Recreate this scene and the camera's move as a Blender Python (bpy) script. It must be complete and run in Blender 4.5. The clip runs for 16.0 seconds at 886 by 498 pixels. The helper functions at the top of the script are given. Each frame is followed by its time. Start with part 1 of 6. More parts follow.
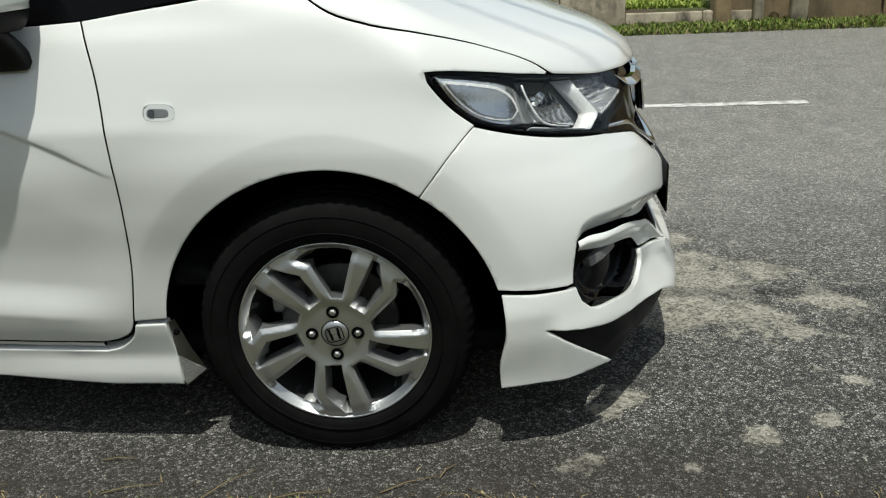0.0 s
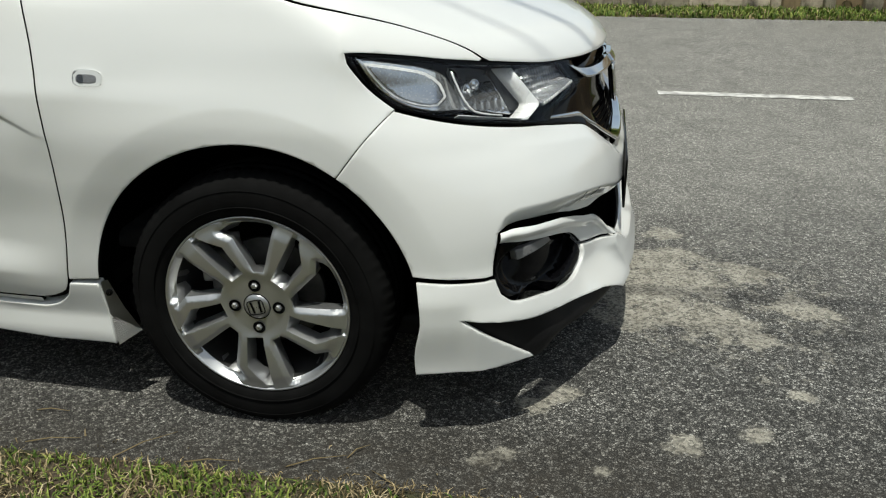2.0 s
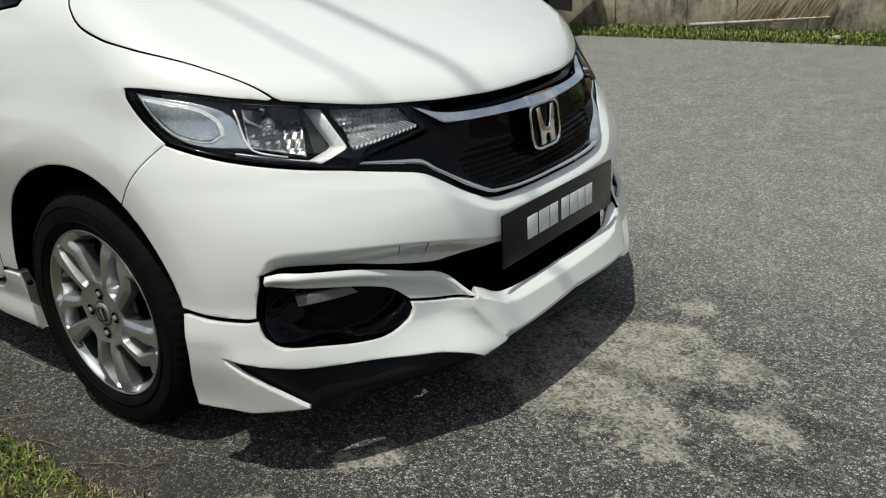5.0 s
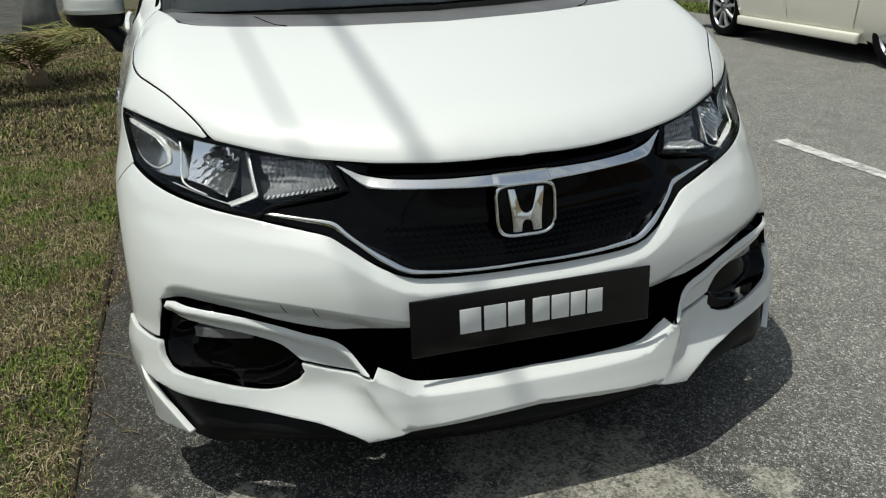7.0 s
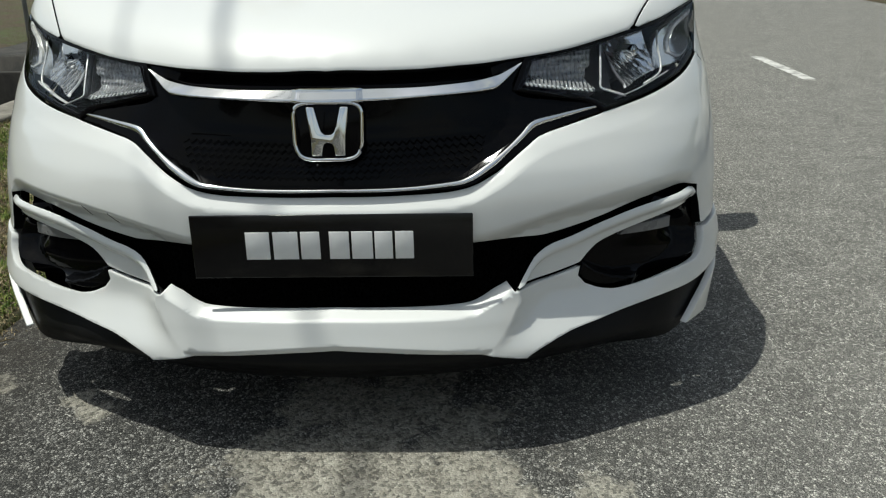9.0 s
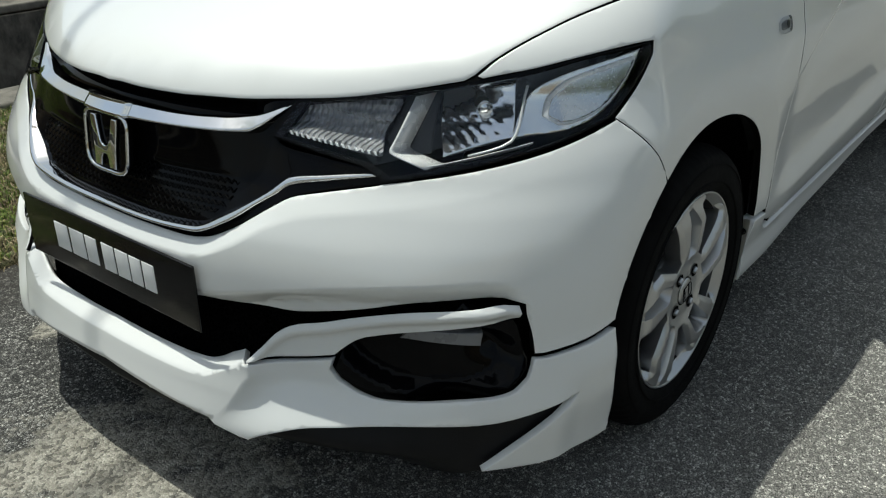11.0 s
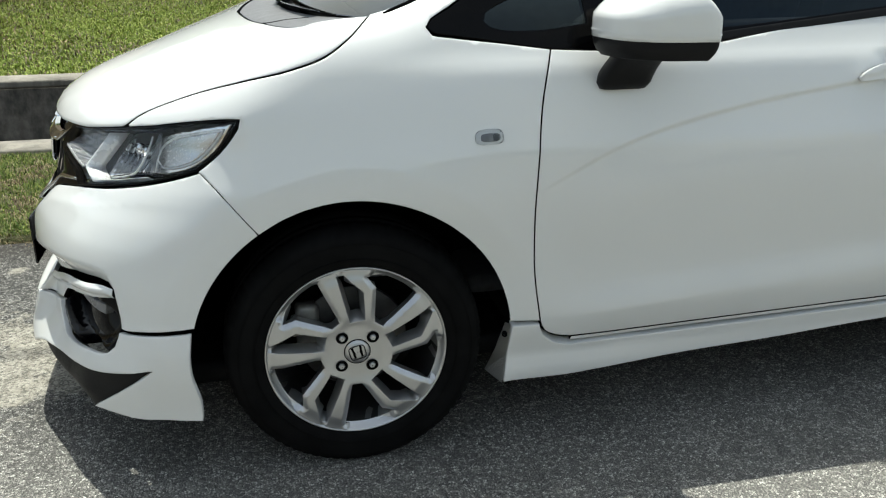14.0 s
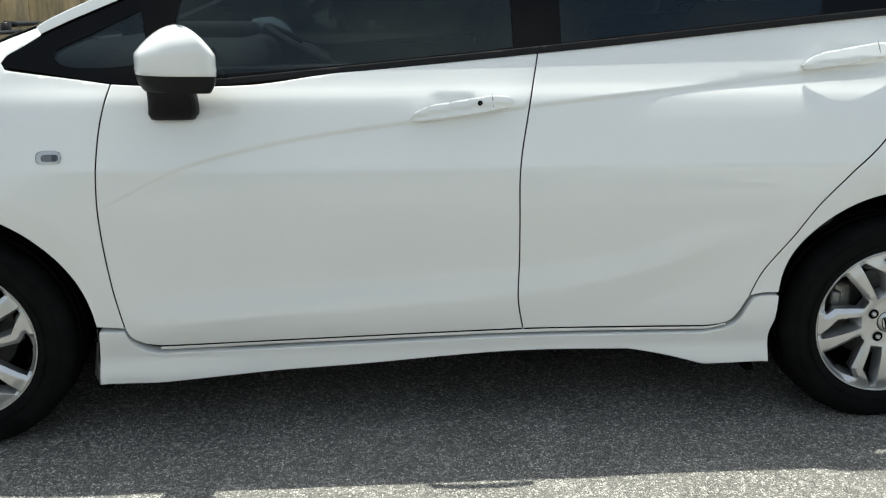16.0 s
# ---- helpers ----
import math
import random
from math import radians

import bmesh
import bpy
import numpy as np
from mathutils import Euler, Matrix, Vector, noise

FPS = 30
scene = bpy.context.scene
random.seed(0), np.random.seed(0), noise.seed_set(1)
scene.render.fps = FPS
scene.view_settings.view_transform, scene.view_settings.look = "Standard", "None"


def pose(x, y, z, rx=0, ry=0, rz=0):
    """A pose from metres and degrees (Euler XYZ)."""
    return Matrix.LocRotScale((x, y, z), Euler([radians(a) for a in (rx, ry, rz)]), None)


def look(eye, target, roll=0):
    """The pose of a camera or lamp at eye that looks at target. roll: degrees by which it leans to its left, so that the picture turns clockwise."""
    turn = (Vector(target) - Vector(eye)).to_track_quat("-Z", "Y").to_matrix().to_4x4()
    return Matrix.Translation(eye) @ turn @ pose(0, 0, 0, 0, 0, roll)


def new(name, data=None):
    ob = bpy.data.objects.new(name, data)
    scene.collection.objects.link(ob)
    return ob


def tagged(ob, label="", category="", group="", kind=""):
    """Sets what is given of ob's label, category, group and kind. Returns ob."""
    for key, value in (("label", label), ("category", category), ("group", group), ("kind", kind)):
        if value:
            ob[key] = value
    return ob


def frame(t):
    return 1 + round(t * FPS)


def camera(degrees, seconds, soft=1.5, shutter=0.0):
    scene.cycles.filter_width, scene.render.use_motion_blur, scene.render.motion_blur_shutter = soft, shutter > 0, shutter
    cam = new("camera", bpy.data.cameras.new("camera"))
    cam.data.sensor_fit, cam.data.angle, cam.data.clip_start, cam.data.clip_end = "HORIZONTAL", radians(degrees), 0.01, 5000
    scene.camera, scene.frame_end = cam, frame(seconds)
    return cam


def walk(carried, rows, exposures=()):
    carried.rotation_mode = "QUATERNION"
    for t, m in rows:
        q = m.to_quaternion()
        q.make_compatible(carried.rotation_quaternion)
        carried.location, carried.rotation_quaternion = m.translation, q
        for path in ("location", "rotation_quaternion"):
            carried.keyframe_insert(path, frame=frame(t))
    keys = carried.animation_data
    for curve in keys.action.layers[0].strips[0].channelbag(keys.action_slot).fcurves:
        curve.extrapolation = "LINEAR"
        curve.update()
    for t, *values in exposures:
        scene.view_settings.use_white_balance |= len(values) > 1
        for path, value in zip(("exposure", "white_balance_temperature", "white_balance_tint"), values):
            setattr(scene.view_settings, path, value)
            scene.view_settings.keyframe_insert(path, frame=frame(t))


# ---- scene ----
cam = camera(54.0, 16.0, 1.2)
PATH = [
    (0, (0.386, -2.462, 1.121), (0.223, -0.602, 0.404), -2.7),
    (0.5, (0.353, -2.456, 1.114), (0.207, -0.601, 0.379), -3.2),
    (1, (0.38, -2.45, 1.116), (0.248, -0.601, 0.363), -2.7),
    (1.5, (0.549, -2.423, 1.137), (0.365, -0.595, 0.347), -1.2),
    (2, (0.697, -2.401, 1.14), (0.372, -0.588, 0.362), -0.4),
    (2.5, (0.824, -2.301, 1.142), (0.354, -0.521, 0.36), -1.5),
    (3, (0.979, -2.243, 1.154), (0.335, -0.511, 0.388), -3.2),
    (3.5, (1.25, -2.213, 1.132), (0.434, -0.545, 0.391), -4.0),
    (4, (1.425, -2.08, 1.112), (0.494, -0.476, 0.363), -3.3),
    (4.5, (1.639, -1.866, 1.132), (0.574, -0.344, 0.391), -4.3),
    (4.7, (1.699, -1.856, 1.122), (0.619, -0.334, 0.402), -3.8),
    (6.8, (2.365, -0.751, 1.22), (0.589, -0.167, 0.51), -2.2),
    (7, (2.339, -0.638, 1.206), (0.537, -0.124, 0.506), -2.3),
    (7.5, (2.39, -0.35, 1.168), (0.53, -0.044, 0.499), -2.9),
    (8, (2.482, -0.082, 1.108), (0.6, 0.036, 0.441), -3.0),
    (8.5, (2.383, 0.212, 1.022), (0.511, 0.145, 0.321), -1.8),
    (8.7, (2.381, 0.225, 0.985), (0.497, 0.192, 0.314), -1.3),
    (10.8, (1.587, 1.288, 1.121), (0.107, 0.251, 0.263), -0.9),
    (11, (1.53, 1.387, 1.151), (0.119, 0.272, 0.275), -0.3),
    (11.5, (1.316, 1.656, 1.203), (0.044, 0.395, 0.314), -0.4),
    (12, (1.164, 1.941, 1.219), (0.055, 0.514, 0.362), -1.2),
    (12.5, (0.942, 2.127, 1.219), (0.019, 0.543, 0.418), 0.0),
    (13, (0.722, 2.259, 1.248), (-0.077, 0.581, 0.509), 0.3),
    (13.5, (0.461, 2.531, 1.255), (-0.133, 0.762, 0.536), -0.1),
    (14, (0.186, 2.596, 1.222), (-0.211, 0.768, 0.513), -0.2),
    (14.5, (-0.129, 2.718, 1.271), (-0.309, 0.857, 0.563), -0.5),
    (15, (-0.38, 2.839, 1.276), (-0.499, 0.965, 0.589), 0.1),
    (15.5, (-0.764, 2.872, 1.205), (-0.907, 0.973, 0.594), 1.0),
    (16, (-1.111, 3.011, 1.143), (-1.254, 1.089, 0.607), 0.1),
]
walk(cam, [(t, look(eye, target, roll)) for t, eye, target, roll in PATH],
     [(0, 0.04, 6600, 1), (2.5, 0.02, 6650, 2), (4.5, -0.08, 6630, 2), (7, -0.12, 6580, 1), (8.7, -0.1, 6560, 1), (10.8, 0.0, 6500, 0), (12.5, 0.32, 6500, 0), (14, 0.78, 6600, 1), (16, 1.10, 6650, 2)])

# ---- sky, sun ----
SUN_WAY = Vector((0.03, -0.315, 1.0)).normalized()
CLOUD = 4.6
world = bpy.data.worlds.new("sky")
scene.world = world
world.use_nodes = True
wn = world.node_tree
sky = wn.nodes.new("ShaderNodeTexSky")
sky.sky_type, sky.sun_disc = "NISHITA", False
sky.sun_elevation = math.asin(SUN_WAY.z)
sky.sun_rotation = math.atan2(SUN_WAY.x, SUN_WAY.y)
sky.air_density, sky.dust_density, sky.ozone_density = 1.0, 2.0, 1.0
wn.nodes["Background"].inputs["Strength"].default_value = 0.126
haze = wn.nodes.new("ShaderNodeHueSaturation")
haze.inputs["Saturation"].default_value = 0.70
wn.links.new(sky.outputs[0], haze.inputs["Color"])
# broken white cloud over the whole sky
cloud = wn.nodes.new("ShaderNodeTexNoise")
cloud.inputs["Scale"].default_value, cloud.inputs["Detail"].default_value, cloud.inputs["Roughness"].default_value = 2.6, 6.0, 0.6
wn.links.new(wn.nodes.new("ShaderNodeTexCoord").outputs["Generated"], cloud.inputs["Vector"])
cover = wn.nodes.new("ShaderNodeValToRGB")
cover.color_ramp.elements[0].position, cover.color_ramp.elements[1].position = 0.45, 0.64
wn.links.new(cloud.outputs[0], cover.inputs[0])
veil = wn.nodes.new("ShaderNodeMix")
veil.data_type = "RGBA"
wn.links.new(cover.outputs[0], veil.inputs[0])
wn.links.new(haze.outputs[0], veil.inputs[6])
veil.inputs[7].default_value = (CLOUD * 0.96, CLOUD * 0.985, CLOUD, 1.0)
wn.links.new(veil.outputs[2], wn.nodes["Background"].inputs["Color"])
sun = new("sun", bpy.data.lights.new("sun", "SUN"))
sun.data.energy, sun.data.angle, sun.data.color = 4.0, radians(0.6), (1.0, 0.972, 0.935)
sun.matrix_world = look(SUN_WAY * 30, (0, 0, 0))

# ---- materials ----


class Nodes:
    """A short way to write node materials."""

    def __init__(self, name):
        self.mat = bpy.data.materials.new(name)
        self.mat.use_nodes = True
        self.tree = self.mat.node_tree
        self.bsdf = self.tree.nodes["Principled BSDF"]

    def node(self, kind, **values):
        n = self.tree.nodes.new("ShaderNode" + kind)
        for key, v in values.items():
            if key in n.inputs:
                self.put(n.inputs[key], v)
        return n

    def put(self, socket, v):
        if isinstance(v, bpy.types.NodeSocket):
            self.tree.links.new(v, socket)
        else:
            socket.default_value = (*v, 1.0) if isinstance(v, tuple) and len(v) == 3 and socket.type == "RGBA" else v

    def coords(self, kind="Object"):
        return self.node("TexCoord").outputs[kind]

    def noise(self, scale, detail=4.0, rough=0.55, vector=None):
        n = self.node("TexNoise", Scale=scale, Detail=detail, Roughness=rough)
        self.put(n.inputs["Vector"], vector if vector is not None else self.coords())
        return n.outputs[0]

    def cells(self, scale, out="Color", feature="F1", vector=None):
        n = self.node("TexVoronoi", Scale=scale)
        n.feature = feature
        self.put(n.inputs["Vector"], vector if vector is not None else self.coords())
        return n.outputs[out]

    def stretched(self, x, y, z, kind="Object"):
        n = self.node("Mapping", Vector=self.coords(kind), Scale=(x, y, z))
        return n.outputs[0]

    def ramp(self, fac, *stops):
        n = self.node("ValToRGB", Fac=fac)
        e = n.color_ramp.elements
        while len(e) < len(stops):
            e.new(0.5)
        for at, (pos, col) in zip(e, stops):
            at.position, at.color = pos, (*col, 1.0) if isinstance(col, tuple) else (col, col, col, 1.0)
        return n.outputs[0]

    def mix(self, fac, a, b, mode="MIX"):
        n = self.tree.nodes.new("ShaderNodeMix")
        n.data_type, n.blend_type = "RGBA", mode
        self.put(n.inputs[0], fac), self.put(n.inputs[6], a), self.put(n.inputs[7], b)
        return n.outputs[2]

    def math(self, op, a, b=0.0):
        n = self.tree.nodes.new("ShaderNodeMath")
        n.operation = op
        self.put(n.inputs[0], a), self.put(n.inputs[1], b)
        return n.outputs[0]

    def bump(self, height, strength=0.3, distance=0.01):
        n = self.node("Bump", Height=height, Strength=strength, Distance=distance)
        self.put(self.bsdf.inputs["Normal"], n.outputs[0])

    def set(self, **values):
        for key, v in values.items():
            self.put(self.bsdf.inputs[key.replace("_", " ")], v)
        return self.mat


def plain(name, color, roughness, metallic=0.0, vary=0.12, scale=9.0, bump=0.0, coat=0.0, shine=0.5):
    """A surface of one colour with faint blotches and dust."""
    n = Nodes(name)
    f = n.noise(scale, 5)
    dark = tuple(c * (1 - vary) for c in color)
    light = tuple(min(1, c * (1 + vary)) for c in color)
    n.set(Base_Color=n.ramp(f, (0.3, dark), (0.7, light)), Metallic=metallic, Specular_IOR_Level=shine, Coat_Weight=coat, Coat_Roughness=0.03)
    n.set(Roughness=n.ramp(n.noise(scale * 4, 3), (0.3, max(0.0, roughness - 0.05)), (0.7, roughness + 0.05)))
    if bump:
        n.bump(n.noise(scale * 40, 3), bump, 0.002)
    return n.mat


def make_paint(name, color):
    n = Nodes(name)
    f = n.noise(2.5, 3)
    n.set(Base_Color=n.ramp(f, (0.3, tuple(c * 0.985 for c in color)), (0.7, color)), Roughness=0.42)
    n.set(Coat_Weight=1.0, Coat_IOR=1.5, Coat_Roughness=n.ramp(n.noise(14, 5), (0.35, 0.01), (0.75, 0.05)))
    return n.mat


def make_glass(name, tint, gloss=(1.0, 1.0, 1.0)):
    """A clear or dark sheet: light passes straight through, and the gloss follows the angle."""
    n = Nodes(name)
    clear = n.node("BsdfTransparent", Color=tint)
    shine = n.node("BsdfGlossy", Color=gloss, Roughness=0.01)
    fres = n.node("Fresnel", IOR=1.5)
    both = n.node("MixShader")
    n.put(both.inputs[0], fres.outputs[0]), n.put(both.inputs[1], clear.outputs[0]), n.put(both.inputs[2], shine.outputs[0])
    n.put(n.tree.nodes["Material Output"].inputs["Surface"], both.outputs[0])
    return n.mat


PAINT = make_paint("white_paint", (0.67, 0.675, 0.66))
CREAM = make_paint("cream_paint", (0.72, 0.69, 0.60))
BLACK = plain("black_plastic", (0.009, 0.009, 0.0095), 0.45, bump=0.15, shine=0.12)
GLOSSY = plain("black_gloss", (0.0025, 0.0025, 0.003), 0.06, shine=0.10)
GAP = plain("shadow_gap", (0.004, 0.004, 0.004), 0.9, shine=0.03)
CHROME = plain("chrome", (0.78, 0.79, 0.80), 0.06, 1.0, vary=0.03)
SILVER = plain("silver_bezel", (0.92, 0.92, 0.91), 0.28, 0.2, vary=0.03)
ALLOY = plain("alloy", (0.50, 0.505, 0.51), 0.36, 0.88, vary=0.03, scale=5)
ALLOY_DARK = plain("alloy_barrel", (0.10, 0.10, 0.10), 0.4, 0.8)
IRON = plain("brake_iron", (0.06, 0.058, 0.055), 0.5, 0.5, vary=0.3, scale=30)
CALIPER = plain("caliper_grey", (0.24, 0.235, 0.22), 0.45, 0.5, vary=0.3, scale=30)
RUBBER = plain("tyre_rubber", (0.0055, 0.0055, 0.0055), 0.8, vary=0.3, scale=20, bump=0.3, shine=0.05)
SMOKE = plain("lamp_grey", (0.065, 0.068, 0.073), 0.3, 0.4)
PLATE = plain("plate_black", (0.004, 0.004, 0.0045), 0.15, shine=0.35)
REFLECT = plain("reflector_grey", (0.62, 0.63, 0.64), 0.24, 0.95, vary=0.05, scale=60)
CLEAR = make_glass("clear_lens", (0.97, 0.98, 0.99), (0.40, 0.42, 0.45))
DARK_GLASS = make_glass("tinted_glass", (0.15, 0.18, 0.20), (0.5, 0.62, 0.70))
SHIELD_GLASS = make_glass("windscreen_glass", (0.55, 0.6, 0.58))
CLOTH = plain("seat_cloth", (0.03, 0.03, 0.032), 0.9, vary=0.3, scale=40, bump=0.4)
WHITE_INK = plain("white_ink", (0.75, 0.75, 0.74), 0.5)
BEZEL = plain("bright_bezel", (0.82, 0.82, 0.81), 0.16, 0.9, vary=0.03)
DARK_BEZEL = plain("dark_bezel", (0.028, 0.029, 0.031), 0.35)
VANE = plain("vane_grey", (0.17, 0.17, 0.175), 0.3)


def make_ribbed():
    n = Nodes("ribbed_reflector")
    across = n.node("TexWave", Vector=n.coords(), Scale=38.0)
    across.bands_direction = "Y"
    along = n.node("TexWave", Vector=n.coords(), Scale=26.0)
    along.bands_direction = "Z"
    n.set(Base_Color=n.ramp(n.noise(60, 3), (0.3, (0.6, 0.61, 0.63)), (0.7, (0.9, 0.91, 0.93))), Metallic=0.6, Roughness=0.15)
    n.bump(n.math("ADD", across.outputs[1], n.math("MULTIPLY", along.outputs[1], 0.8)), 1.0, 0.006)
    return n.mat


def make_mesh_grille():
    n = Nodes("honeycomb_grille")
    c = n.cells(130.0, "Distance", "DISTANCE_TO_EDGE")
    n.set(Base_Color=n.ramp(c, (0.03, (0.004, 0.004, 0.004)), (0.12, (0.0006, 0.0006, 0.0006))), Roughness=0.6, Specular_IOR_Level=0.0)
    n.bump(c, 0.3, -0.003)
    return n.mat


def make_facets():
    n = Nodes("faceted_chrome")
    n.set(Base_Color=n.ramp(n.noise(12, 3), (0.3, (0.86, 0.87, 0.88)), (0.7, (0.92, 0.93, 0.94))), Metallic=0.92, Roughness=0.07)
    return n.mat


FACETS = make_facets()
RIBBED, HONEYCOMB = make_ribbed(), make_mesh_grille()


def make_asphalt():
    n = Nodes("asphalt")
    v = n.coords()
    warp = n.mix(0.006, v, n.noise(90, 2, vector=v), "ADD")
    stones = n.node("SeparateColor", Color=n.cells(140.0, "Color", vector=warp)).outputs[0]
    chips = n.node("SeparateColor", Color=n.cells(360.0, "Color", vector=warp)).outputs[1]
    edge = n.cells(140.0, "Distance", "DISTANCE_TO_EDGE", vector=warp)
    grey = n.math("ADD", n.math("MULTIPLY", stones, 0.62), n.math("MULTIPLY", chips, 0.38))
    fine = n.noise(330, 3, 0.65, vector=v)
    tone = n.ramp(grey, (0.12, (0.036, 0.036, 0.034)), (0.42, (0.088, 0.086, 0.081)), (0.64, (0.175, 0.171, 0.160)), (0.88, (0.40, 0.393, 0.365)))
    tone = n.mix(n.ramp(edge, (0.0, 0.92), (0.20, 0.0)), tone, (0.014, 0.014, 0.013))
    # lane wear, with the brightening at grazing angles also put into the colour
    lane = n.node("MapRange", Value=n.node("SeparateXYZ", Vector=v).outputs[1])
    lane.inputs[1].default_value, lane.inputs[2].default_value = -0.3, 1.6
    worn = n.ramp(n.math("ADD", lane.outputs[0], n.math("MULTIPLY", n.math("SUBTRACT", n.noise(0.9, 5, vector=v), 0.5), 0.9)), (0.15, 0.0), (0.85, 1.0))
    pale = n.mix(0.40, n.mix(1.0, tone, (1.85, 1.83, 1.76), "MULTIPLY"), (0.225, 0.219, 0.203))
    tone = n.mix(worn, tone, pale)
    side = n.node("MapRange", Value=n.node("SeparateXYZ", Vector=v).outputs[1])
    side.inputs[1].default_value, side.inputs[2].default_value = -0.45, -1.0
    tone = n.mix(n.math("MULTIPLY", side.outputs[0], n.ramp(n.noise(3.0, 6, 0.7, vector=v), (0.3, 0.25), (0.65, 0.8))), tone, n.mix(1.0, tone, (0.45, 0.42, 0.38), "MULTIPLY"))
    tone = n.mix(0.9, tone, n.ramp(fine, (0.37, 0.16), (0.63, 1.85)), "MULTIPLY")
    tone = n.mix(0.5, tone, n.ramp(n.noise(5.5, 6, 0.65, vector=v), (0.3, 0.62), (0.7, 1.3)), "MULTIPLY")
    cement = n.node("Attribute")
    cement.attribute_name = "cement"
    patchy = n.math("ADD", n.math("MULTIPLY", n.math("SUBTRACT", n.noise(17, 7, 0.72, vector=v), 0.5), 1.9), n.math("MULTIPLY", n.math("SUBTRACT", n.noise(75, 5, 0.7, vector=v), 0.5), 1.1))
    mask = n.ramp(n.math("ADD", cement.outputs["Fac"], patchy), (0.40, 0.0), (0.78, 1.0))
    paste = n.ramp(n.noise(24, 6, vector=v), (0.3, (0.26, 0.24, 0.195)), (0.7, (0.49, 0.465, 0.395)))
    paste = n.mix(0.4, paste, n.ramp(fine, (0.3, 0.55), (0.72, 1.35)), "MULTIPLY")
    tone = n.mix(n.math("MULTIPLY", mask, n.ramp(stones, (0.1, 0.24), (0.6, 0.72))), tone, paste)
    oil = n.node("Attribute")
    oil.attribute_name = "stain"
    tone = n.mix(n.math("MULTIPLY", oil.outputs["Fac"], n.ramp(n.noise(19, 6, 0.7, vector=v), (0.35, 0.1), (0.65, 0.85))), tone, (0.034, 0.029, 0.023))
    n.set(Base_Color=tone, Roughness=0.88, Specular_IOR_Level=0.25)
    h = n.math("ADD", n.math("MULTIPLY", edge, 2.0), n.math("MULTIPLY", fine, 0.6))
    n.bump(h, 0.7, 0.004)
    return n.mat


def make_turf():
    n = Nodes("turf_soil")
    v = n.coords()
    lush = n.ramp(n.noise(2.2, 6, 0.65, vector=v), (0.46, 0.0), (0.66, 1.0))
    straw = n.ramp(n.noise(55, 5, 0.7, vector=v), (0.3, (0.028, 0.019, 0.011)), (0.55, (0.098, 0.072, 0.042)), (0.75, (0.23, 0.172, 0.102)))
    green = n.ramp(n.noise(48, 5, 0.7, vector=v), (0.3, (0.025, 0.045, 0.010)), (0.7, (0.11, 0.15, 0.035)))
    n.set(Base_Color=n.mix(lush, straw, green), Roughness=0.95)
    n.bump(n.noise(70, 5, 0.7, vector=v), 1.0, 0.03)
    return n.mat


def make_blades(name, a, b, c):
    n = Nodes(name)
    g = n.node("NewGeometry").outputs["Random Per Island"]
    n.set(Base_Color=n.ramp(g, (0.0, a), (0.45, b), (1.0, c)), Roughness=0.7, Specular_IOR_Level=0.25)
    return n.mat


def make_concrete(name, light, dark, mould, scale=1.2):
    n = Nodes(name)
    v = n.coords()
    tone = n.ramp(n.noise(scale * 5, 6, vector=v), (0.3, dark), (0.7, light))
    grime = n.ramp(n.noise(scale * 1.7, 7, 0.7, vector=n.stretched(1, 1, 0.45)), (0.44, 0.0), (0.62, 1.0))
    n.set(Base_Color=n.mix(n.math("MULTIPLY", grime, 0.88), tone, mould), Roughness=0.9)
    n.bump(n.noise(45, 6, 0.7, vector=v), 0.6, 0.01)
    return n.mat


ASPHALT, TURF = make_asphalt(), make_turf()
STRAW = make_blades("dry_grass", (0.035, 0.025, 0.011), (0.125, 0.094, 0.046), (0.44, 0.35, 0.20))
PALE_STRAW = make_blades("pale_straw", (0.17, 0.135, 0.075), (0.34, 0.275, 0.165), (0.56, 0.48, 0.32))
LEAFY = make_blades("green_grass", (0.035, 0.068, 0.010), (0.105, 0.158, 0.026), (0.24, 0.27, 0.065))
FIELD = make_blades("field_grass", (0.11, 0.165, 0.026), (0.22, 0.29, 0.045), (0.38, 0.42, 0.11))
COPING = make_concrete("coping_concrete", (0.26, 0.24, 0.20), (0.17, 0.155, 0.13), (0.055, 0.05, 0.04))
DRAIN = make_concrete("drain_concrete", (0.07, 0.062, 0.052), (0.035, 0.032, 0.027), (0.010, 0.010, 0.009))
OLD_WALL = make_concrete("mossy_wall", (0.42, 0.37, 0.28), (0.27, 0.23, 0.17), (0.05, 0.043, 0.032), 2.6)
TAN_WALL = make_concrete("tan_wall", (0.40, 0.29, 0.165), (0.28, 0.20, 0.115), (0.13, 0.10, 0.07), 0.9)
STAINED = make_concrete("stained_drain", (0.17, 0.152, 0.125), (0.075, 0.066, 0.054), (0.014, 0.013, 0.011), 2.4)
POLE = make_concrete("pole_concrete", (0.20, 0.20, 0.19), (0.13, 0.13, 0.12), (0.07, 0.07, 0.065))
LINE = make_concrete("road_paint", (0.66, 0.65, 0.62), (0.50, 0.49, 0.46), (0.18, 0.175, 0.165), 6.0)
STONE = make_concrete("pale_stone", (0.5, 0.47, 0.42), (0.36, 0.33, 0.28), (0.2, 0.18, 0.14), 8.0)
RUST = plain("rusty_iron", (0.10, 0.05, 0.03), 0.8, vary=0.4, scale=25)
FROND = make_blades("palm_leaf", (0.05, 0.055, 0.015), (0.12, 0.13, 0.03), (0.25, 0.22, 0.07))
DEAD_LEAF = make_blades("dead_frond", (0.09, 0.06, 0.035), (0.17, 0.12, 0.07), (0.28, 0.21, 0.13))

